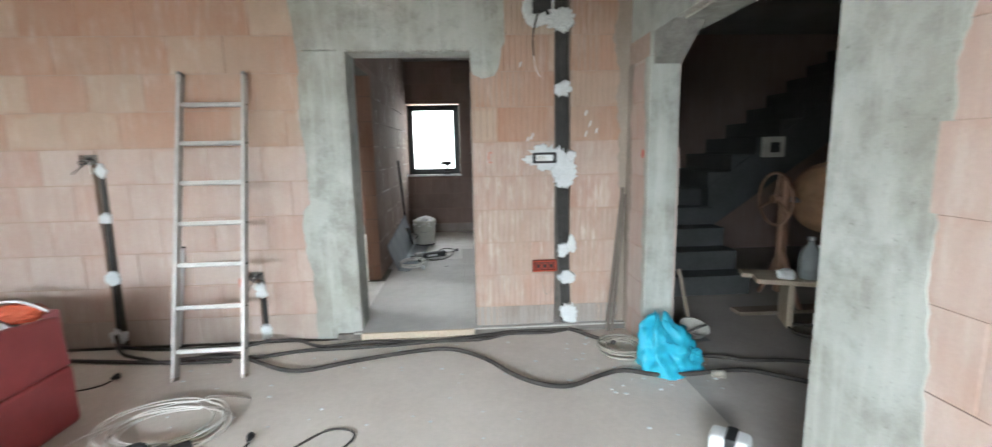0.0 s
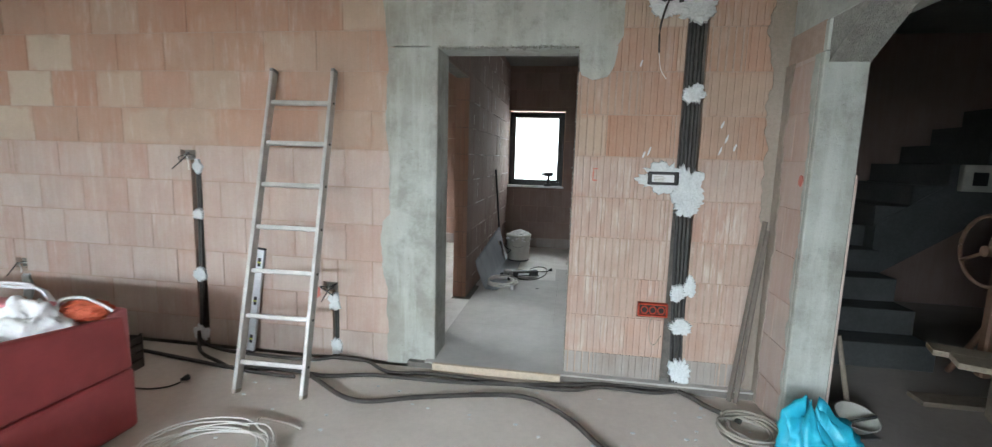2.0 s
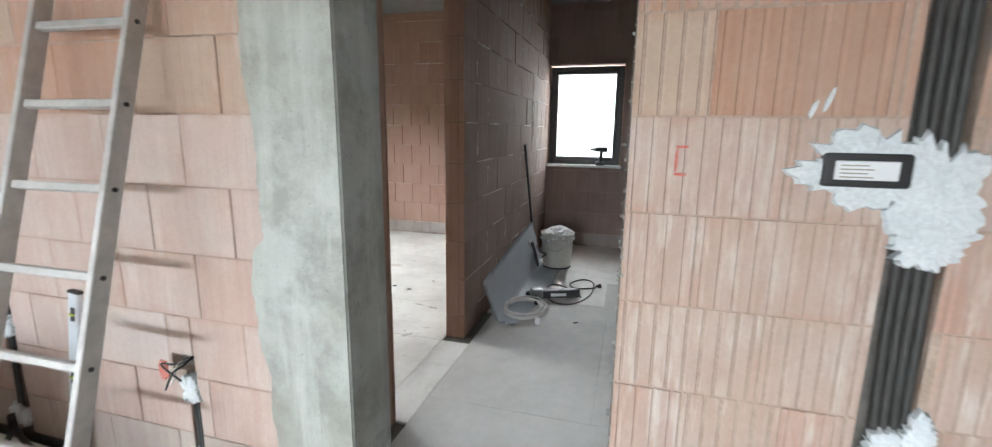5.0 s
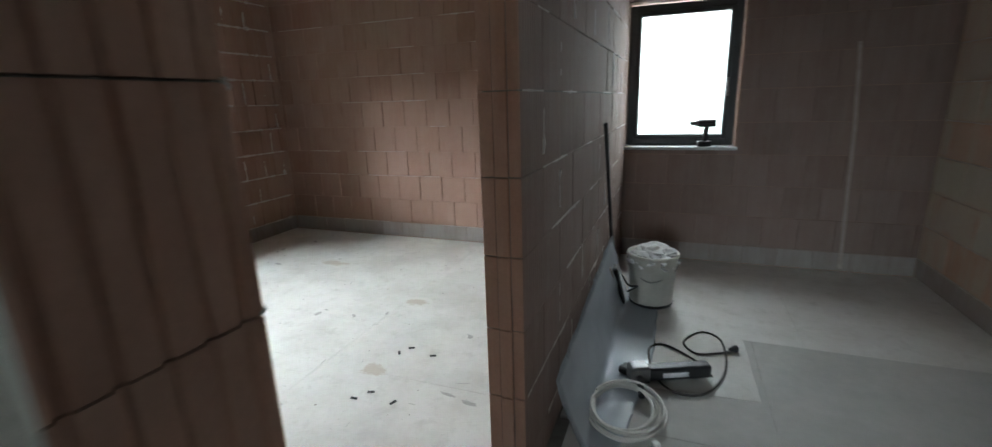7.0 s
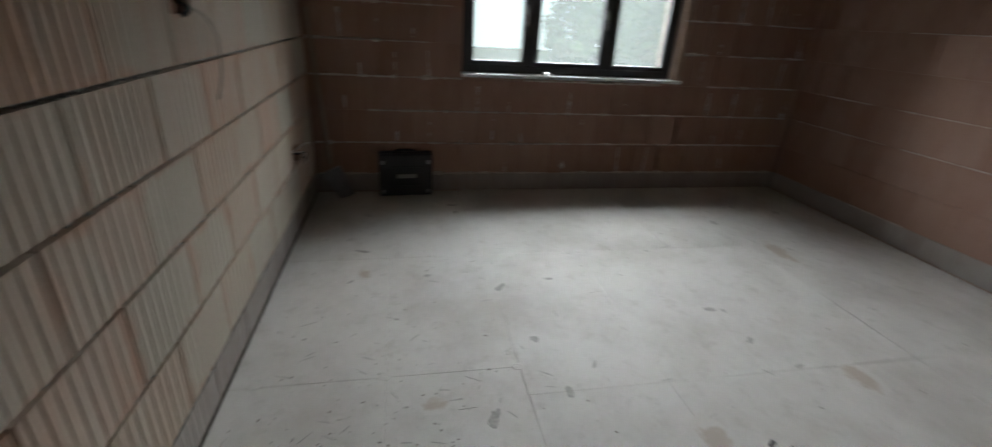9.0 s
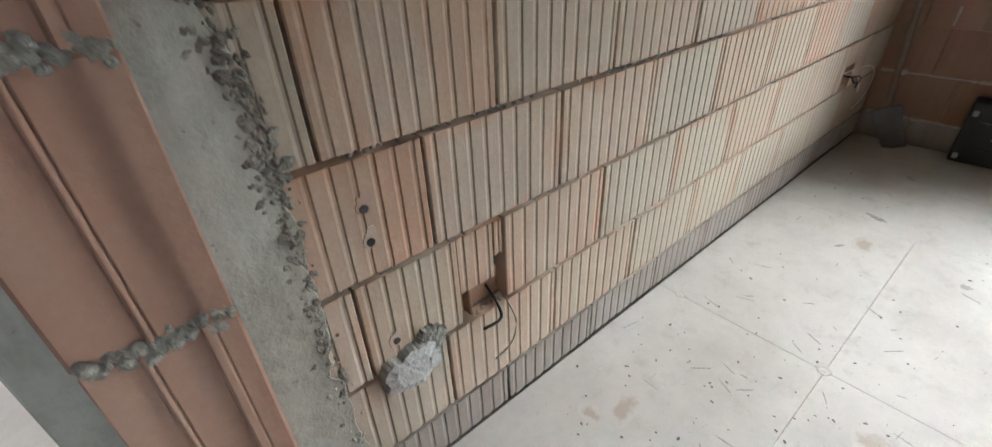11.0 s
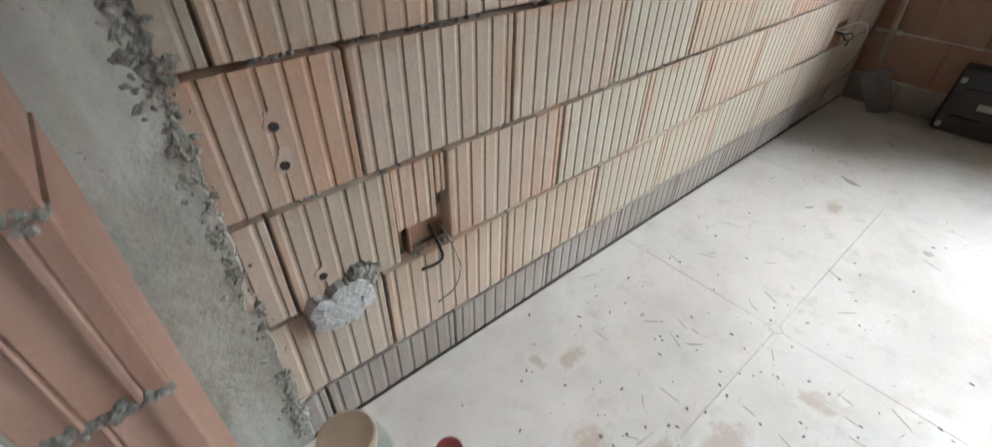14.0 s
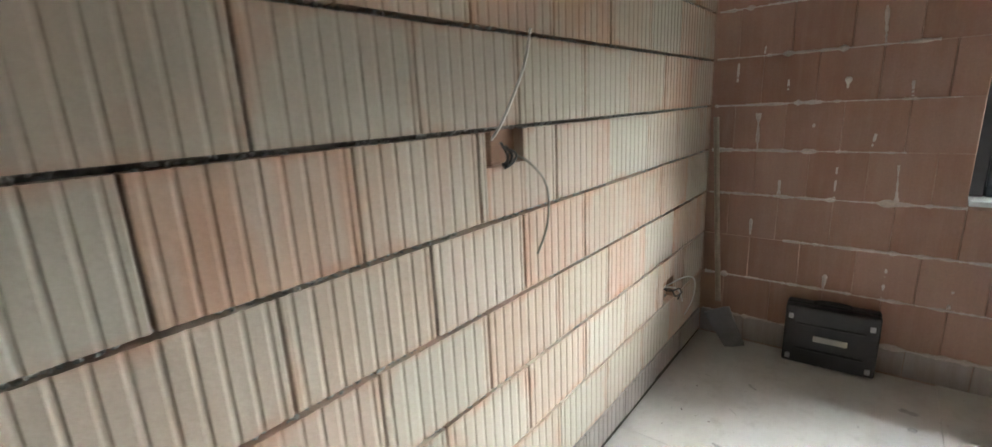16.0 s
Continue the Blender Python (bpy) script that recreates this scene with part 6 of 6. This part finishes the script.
for i, (x, z) in enumerate(((-0.99, 0.80), (-0.99, 0.73), (-1.00, 0.47))):
    part("drill_hole", rod_bm((x, NORTH - 0.02, z), (x, NORTH + 0.0035, z), 0.0085, 12), BLACK, long_wall, "drilled dark hole")
    part("chipped_rim", slab_bm(splat(0.013, 0.022, i + 40, 20, 0.7), lambda a, b, d: (x + a, NORTH - 0.001 + d, z + b + 0.008), 0.003), CLAY, long_wall, "chipped orange clay round the hole")

# stains, scuffs and scraps on the floor boards
def sheet_bm(outline, x, y, z):
    """A skin of dried liquid on the floor."""
    bm = bmesh.new()
    bm.faces.new([bm.verts.new((x + u, y + v, z)) for u, v in outline])
    return bm


for i, (x, y, rx, ry) in enumerate(((-1.53, 4.15, 0.055, 0.03), (-1.37, 4.36, 0.06, 0.045), (-1.63, 4.57, 0.075, 0.04), (-1.51, 4.48, 0.04, 0.03), (-1.92, 4.67, 0.03, 0.04), (-1.85, 6.51, 0.07, 0.055), (-3.01, 7.05, 0.13, 0.06), (-1.64, 5.66, 0.07, 0.05), (-2.95, 4.35, 0.05, 0.03),
                                    (-1.45, 4.10, 0.02, 0.03))):
    part("stain", sheet_bm(splat(1.5 * rx, 1.5 * ry, i + 60, 40, 0.2), x, y, 0.0012), STAIN, fs if x < -0.6 else fh, "brownish stain on the board")
rng = random.Random(31)
for i, (x, y) in enumerate(((-1.57, 5.41), (-1.52, 5.48), (-1.37, 5.44), (-1.59, 5.85), (-1.55, 5.92), (-1.39, 5.88), (0.07, 5.59), (0.48, 5.62))):
    tagged(part("scrap", box_bm((-0.018, -0.007, 0.0), (0.018, 0.007, 0.006), 0.002, None, pose(x, y, 0.0005, 0, 0, rng.uniform(0, 180))), BLACK), "small black plastic scrap on the floor", "scrap", "scraps on the floor")
grit = bmesh.new()
for i in range(330):
    x, y = (rng.uniform(-4.1, -0.85), rng.uniform(4.0, 7.9)) if i < 150 else (rng.gauss(-1.65, 0.45), rng.gauss(4.45, 0.28))
    if y < 3.95:
        continue
    c = bmesh.new()
    bmesh.ops.create_icosphere(c, subdivisions=1, radius=rng.uniform(0.0015, 0.0045))
    c.transform(pose(x, y, 0.001, 0, 0, rng.uniform(0, 180)) @ Matrix.Diagonal((rng.uniform(1, 2), 1, 0.4, 1)))
    merge(grit, c)
tagged(part("grit", grit, GRIT), "dark grit scattered over the floor boards", "debris", kind="stuff")
scuffs = bmesh.new()
for i in range(34):
    x, y, a = rng.uniform(-4.0, -0.9), rng.uniform(4.1, 7.6), rng.uniform(0, 180)
    merge(scuffs, slab_bm(splat(rng.uniform(0.01, 0.05), rng.uniform(0.004, 0.02), i + 90, 14, 0.5), lambda u, v, d: tuple(pose(x, y, 0, 0, 0, a) @ Vector((u, v, 0.0002 + d))), 0.0008))
for i in range(110):
    x, y, a = (rng.gauss(-1.9, 0.45), rng.gauss(4.6, 0.35), rng.uniform(0, 180)) if i < 60 else (rng.uniform(-4.0, -0.9), rng.uniform(4.0, 7.6), rng.uniform(0, 180))
    if y > 3.95 and x < -0.8:
        merge(scuffs, slab_bm(splat(rng.uniform(0.008, 0.035), rng.uniform(0.0008, 0.0022), i + 200, 10, 0.4), lambda u, v, d: tuple(pose(x, y, 0, 0, 0, a) @ Vector((u, v, 0.0003 + d))), 0.0009))
for x, y in ((-2.10, 4.487), (-2.106, 3.994), (-2.10, 5.03), (-3.12, 4.487), (-3.12, 5.03)):
    cap = lathe_bm([(0.004, 0.0002), (0.019, 0.0002), (0.021, 0.0012), (0.017, 0.0016), (0.016, 0.0008), (0.007, 0.0007), (0.006, 0.0014), (0.002, 0.0014)], 20, pose(x, y, 0.0))
    part("screw_filler", cap, BOARD, fs, "ring of filler round a screw")
tagged(part("scuff_marks", scuffs, SCRATCH, fs, "grey scuffs and scratches on the pale boards"), kind="stuff")

# ---- outside ----
ground = tagged(part("ground", box_bm((-400, -400, -0.6), (400, 400, -0.32)), GRASS), "grassy ground round the house", "ground", kind="structure")


def bush(x, y, h, seed):
    rng = random.Random(seed)
    t = thing("tree", "leafy tree on the slope outside the window", "tree", pose(x, y, -0.32), "trees outside the window")
    trunk = rod_bm((0, 0, 0), (0.1, 0.05, h * 0.5), 0.12, 8, 0.06)
    for k in range(6):
        a = rng.uniform(0, 6.28)
        merge(trunk, rod_bm((0.05, 0.03, h * rng.uniform(0.2, 0.5)), (math.cos(a) * h * 0.28, math.sin(a) * h * 0.28, h * rng.uniform(0.55, 0.85)), 0.05, 6, 0.015))
    part("trunk", trunk, BARK, t)
    verts, faces = [], []
    for k in range(1500):
        a, r = rng.uniform(0, 6.28), h * 0.46 * rng.random() ** 0.45
        z = h * (0.12 + 0.85 * rng.random())
        r *= 1.15 - 0.75 * abs(z / h - 0.45)
        c = Vector((r * math.cos(a), r * math.sin(a), z))
        c += 0.4 * Vector((noise.noise(c), noise.noise(c + Vector((9, 0, 0))), noise.noise(c + Vector((0, 9, 0)))))
        s = rng.uniform(0.10, 0.22)
        e = Euler((rng.uniform(-1, 1), rng.uniform(-1, 1), rng.uniform(0, 6.28))).to_matrix()
        n = len(verts)
        verts += [tuple(c + e @ Vector(p) * s) for p in ((-1, 0, 0), (0, -0.5, 0.15), (1, 0, 0), (0, 0.5, 0.15))]
        faces.append((n, n + 1, n + 2, n + 3))
    me = bpy.data.meshes.new("crown")
    me.from_pydata(verts, [], faces)
    me.materials.append(LEAF)
    cr = new("crown", me)
    cr.parent = t


for nm, lo, hi in (("backdrop_north", (-9, 13.0, -0.31), (11, 13.1, 9)), ("backdrop_west", (-30.1, -12, -0.31), (-30.0, 45, 18))):
    tagged(part(nm, box_bm(lo, hi), OVERCAST), "plain white overcast sky", "backdrop", kind="structure")
for i, (x, y, h) in enumerate(((-13, 9.6, 2.7), (-14, 12.0, 3.1), (-15, 15.0, 2.9), (-16.5, 18.5, 3.4), (-17, 11, 3.2), (-18, 14, 3.3))):
    bush(x, y, h, i + 1)

# ---- blocks of the walls ----
S_HOLES = [(-4.5, -0.89, 2.54, CEIL + 0.01), (-0.78, 0.55, 2.08, 2.46), (-0.78, 0.38, -0.2, 2.08), (0.37, 0.54, 1.90, 2.10), (0.985, 1.105, -0.2, CEIL), (-2.36, -2.24, 1.295, 1.365), (-2.285, -2.205, -0.2, 1.30), (-1.30, -1.19, 0.42, 0.49), (-1.235, -1.185, -0.2, 0.42), (-3.86, -3.76, 0.42, 0.50),
           (0.815, 1.005, 0.41, 0.51), (0.815, 0.985, 2.25, 2.41)]
tagged(wall("mortar_bed", "y", SOUTH + 0.0035, SOUTH + 0.044, -4.46, 1.60, LOW, CEIL, S_HOLES, MORTAR_FLUSH), "clay-brown mortar behind the joints").parent = long_wall
lay_blocks(long_wall, face_pose("y", SOUTH, -1), -4.46, -0.60, LOW, 1.40, S_HOLES, CLAY, offsets=(-1.125, -1.31), low_mat=CLAY_SMUDGED, seed=1, rib_depth=0.0004, joint=(0.0015, 0.006))
lay_blocks(long_wall, face_pose("y", SOUTH, -1), -0.60, 1.60, LOW, 1.40, S_HOLES, CLAY_RIBBED, offsets=(-1.125, -1.31), low_mat=CLAY_DAMP, seed=1, rib_depth=0.003, joint=(0.0015, 0.006))
lay_blocks(long_wall, face_pose("y", SOUTH, -1), -4.46, -0.60, 1.40, CEIL, S_HOLES, CLAY_WARM, offsets=(-1.125, -1.31), low_mat=CLAY_DAMP, seed=21, rib_depth=0.0005, joint=(0.0015, 0.006))
lay_blocks(long_wall, face_pose("y", SOUTH, -1), -0.60, 1.60, 1.40, CEIL, S_HOLES, CLAY_WARM, offsets=(-1.125, -1.31), low_mat=CLAY_DAMP, seed=21, rib_depth=0.003, joint=(0.0015, 0.006))
N_HOLES = [(-0.765, 0.6, -0.1, CEIL), (-1.315, -1.175, 0.405, 0.49), (-1.315, -1.28, 0.49, 0.55), (-2.45, -2.28, 1.30, 1.395), (-3.78, -3.63, 0.42, 0.53)]
lay_blocks(long_wall, face_pose("y", NORTH, 1), -4.305, 0.6, 0.0, CEIL, N_HOLES, CLAY_PALE, offsets=(-1.125, -1.31), low_mat=CLAY_DAMP, seed=2, rib_depth=0.0029, joint=(0.003, 0.013))
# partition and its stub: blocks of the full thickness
lay_blocks(partition, face_pose("x", -0.605, 1), 5.108, 8.0, 0.0, CEIL, [], CLAY_SHADED, length=0.5, offsets=(0.1, 0.35), deep=0.13, ribs=20, rib_depth=0.003, joint=(0.002, 0.005), seed=3, back=True)
lay_blocks(partition, face_pose("x", -0.605, 1), 3.902, 5.107, 2.10, CEIL, [], CLAY_SHADED, length=0.5, offsets=(0.1, 0.35), deep=0.13, ribs=20, rib_depth=0.003, joint=(0.002, 0.005), seed=4, back=True)
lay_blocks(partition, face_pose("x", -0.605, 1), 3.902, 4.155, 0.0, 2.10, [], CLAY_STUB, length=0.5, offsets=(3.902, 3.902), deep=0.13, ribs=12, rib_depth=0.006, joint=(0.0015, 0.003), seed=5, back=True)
# grooved head of the stub
for k in range(9):
    z = 0.15 + 0.25 * (k - 1) if k else 0.0
    z0, z1 = max(0.004, z) + 0.003, min(2.10, 0.15 + 0.25 * k) - 0.003
    g = bmesh.new()
    s = 0.006 if k % 2 else -0.006
    for x0, x1, d in ((-0.735, -0.712, 0.007), (-0.7115, -0.707 + s, 0.011), (-0.7065 + s, -0.662 + s, 0.003), (-0.6615 + s, -0.656 + s, 0.011), (-0.6555 + s, -0.606, 0.004)):
        merge(g, box_bm((x0, 4.150, z0), (x1, 4.155 + d, z1), 0.002))
    part("block_head", g, CLAY_STUB, partition)
for k in range(11):
    z0, z1 = (0.15 + 0.25 * (k - 1) if k else 0.0) + 0.002, min(CEIL, 0.15 + 0.25 * k) - 0.002
    g = bmesh.new()
    for x0, x1, d in ((-0.734, -0.69, 0.004), (-0.687, -0.645, 0.009), (-0.642, -0.606, 0.004)):
        merge(g, box_bm((x0, 5.112 - d, z0), (x1, 5.114, z1), 0.002))
    part("block_head", g, CLAY_STUB, partition)
# outer walls: shorter blocks with pale mortar standing in the joints
W_HOLE = [(5.026, 6.86, 0.915, 2.02)]
lay_blocks(west_wall, face_pose("x", -4.30, 1), 3.90, 8.0, 0.0, CEIL, W_HOLE, CLAY_RED, length=0.25, offsets=(0.03, 0.155), deep=0.036, ribs=0, joint=(0.0015, 0.005), low_mat=CLAY_DAMP, seed=6, wobble=0.004)
lay_blocks(north_wall, face_pose("y", 8.0, -1), -4.30, -0.735, 0.0, CEIL, [], CLAY_RED, length=0.25, offsets=(0.0, 0.125), deep=0.04, ribs=0, joint=(0.0012, 0.004), low_mat=CLAY_DAMP, seed=7)
lay_blocks(north_wall, face_pose("y", 8.0, -1), -0.605, 1.535, 0.0, CEIL, [(-0.62, 0.25, 0.945, 2.10)], CLAY_SHADED, length=0.25, offsets=(0.0, 0.125), deep=0.04, ribs=0, joint=(0.0012, 0.004), low_mat=CLAY_DAMP, seed=8)
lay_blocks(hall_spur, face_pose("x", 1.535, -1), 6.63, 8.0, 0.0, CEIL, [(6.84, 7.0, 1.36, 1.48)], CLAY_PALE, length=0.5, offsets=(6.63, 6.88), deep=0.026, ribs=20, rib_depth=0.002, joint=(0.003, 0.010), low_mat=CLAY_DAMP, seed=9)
lay_blocks(hall_spur, face_pose("y", 6.63, -1), 1.536, 1.76, 0.0, CEIL, [], CLAY_SHADED, length=0.23, offsets=(1.535, 1.535), deep=0.02, ribs=0, joint=(0.002, 0.010), low_mat=CLAY_DAMP, seed=10)
lay_blocks(arch_wall, face_pose("x", 1.60, -1), -3.0, 1.36, LOW, CEIL, [], CLAY, length=0.375, offsets=(0.05, 0.24), deep=0.022, ribs=0, joint=(0.001, 0.003), seed=11)
lay_blocks(arch_wall, face_pose("x", 1.535, -1), 3.273, 3.645, LOW, 1.925, [], CLAY, length=0.375, offsets=(3.28, 3.47), deep=0.003, ribs=0, joint=(0.0008, 0.003), seed=12, wobble=0.0004)

# mortar bulging from the joints of the outer walls
rng = random.Random(77)
verts, faces = [], []


def bead(p, along, out, r, n):
    """An uneven bead of mortar."""
    side = along.cross(out)
    base = len(verts)
    for i in range(n + 1):
        c = p + along * (i / n)
        w = r * (0.22 + 0.8 * abs(noise.noise(c * 11)) + 0.7 * abs(noise.noise(c * 37)) + 2.2 * max(0, noise.noise(c * 17) - 0.28))
        for a in (0, 60, 120, 180):
            v = c + out * (w * math.sin(radians(a)) - 0.002) + side.normalized() * (w * math.cos(radians(a)))
            verts.append(tuple(v))
    for i in range(n):
        for k in range(3):
            q = base + i * 4 + k
            faces.append((q, q + 1, q + 5, q + 4))


for k in range(11):
    z = 0.15 + 0.25 * k
    y = 3.92
    while y < 7.95:
        ln = rng.uniform(0.12, 0.6)
        if rng.random() < 0.86 and not (4.9 < y + ln / 2 < 6.9 and 0.9 < z < 2.05):
            bead(Vector((-4.302, y, z)), Vector((0, min(ln, 7.95 - y), 0)), Vector((1, 0, 0)), 0.015, max(3, int(ln / 0.012)))
        y += ln
    for j in range(17):
        y = (0.03 if k % 2 else 0.155) + 0.25 * (15 + j)
        if rng.random() < 0.62 and 3.93 < y < 7.95 and not (4.9 < y < 6.95 and 0.75 < z < 2.05):
            bead(Vector((-4.302, y, z + 0.01)), Vector((0, rng.uniform(-0.012, 0.012), 0.23 * rng.uniform(0.3, 1))), Vector((1, 0, 0)), 0.014, 16)
    x = -4.2
    while x < -0.8:
        ln = rng.uniform(0.12, 0.6)
        if rng.random() < 0.35:
            bead(Vector((x, 7.998, z)), Vector((min(ln, -0.76 - x), 0, 0)), Vector((0, -1, 0)), 0.005, max(3, int(ln / 0.03)))
        x += ln
    y = 5.13
    while y < 7.9:
        ln = rng.uniform(0.06, 0.35)
        if rng.random() < 0.5:
            bead(Vector((-0.604, y, z)), Vector((0, min(ln, 7.98 - y), 0)), Vector((1, 0, 0)), rng.uniform(0.004, 0.009), max(3, int(ln / 0.02)))
        y += ln
    for j in range(6):
        y = (0.1 if k % 2 else 0.35) + 0.5 * (10 + j)
        if rng.random() < 0.7 and 5.15 < y < 7.95:
            bead(Vector((-0.604, y, z + 0.25 * rng.uniform(0.0, 0.3))), Vector((0, rng.uniform(-0.01, 0.01), 0.2 * rng.uniform(0.4, 1))), Vector((1, 0, 0)), rng.uniform(0.006, 0.013), 9)
    for y in (6.69, 6.84, 6.99):
        if rng.random() < 0.55:
            bead(Vector((1.533, y + rng.uniform(-0.02, 0.02), z + rng.uniform(0.0, 0.08))), Vector((0, rng.uniform(-0.01, 0.01), 0.2 * rng.uniform(0.4, 0.9))), Vector((-1, 0, 0)), rng.uniform(0.006, 0.014), 9)
    y = 6.66
    while y < 7.9:
        ln = rng.uniform(0.1, 0.4)
        if rng.random() < 0.7:
            bead(Vector((1.533, y, z)), Vector((0, min(ln, 7.98 - y), 0)), Vector((-1, 0, 0)), 0.006, max(3, int(ln / 0.03)))
        y += ln
me = bpy.data.meshes.new("mortar_beads")
me.from_pydata(verts, [], faces)
me.materials.append(MORTAR_CRUST)
beads = new("mortar_beads", me)
beads.parent = west_wall
tagged(beads, "pale mortar beads standing in the joints", kind="stuff")
for f in me.polygons:
    f.use_smooth = True
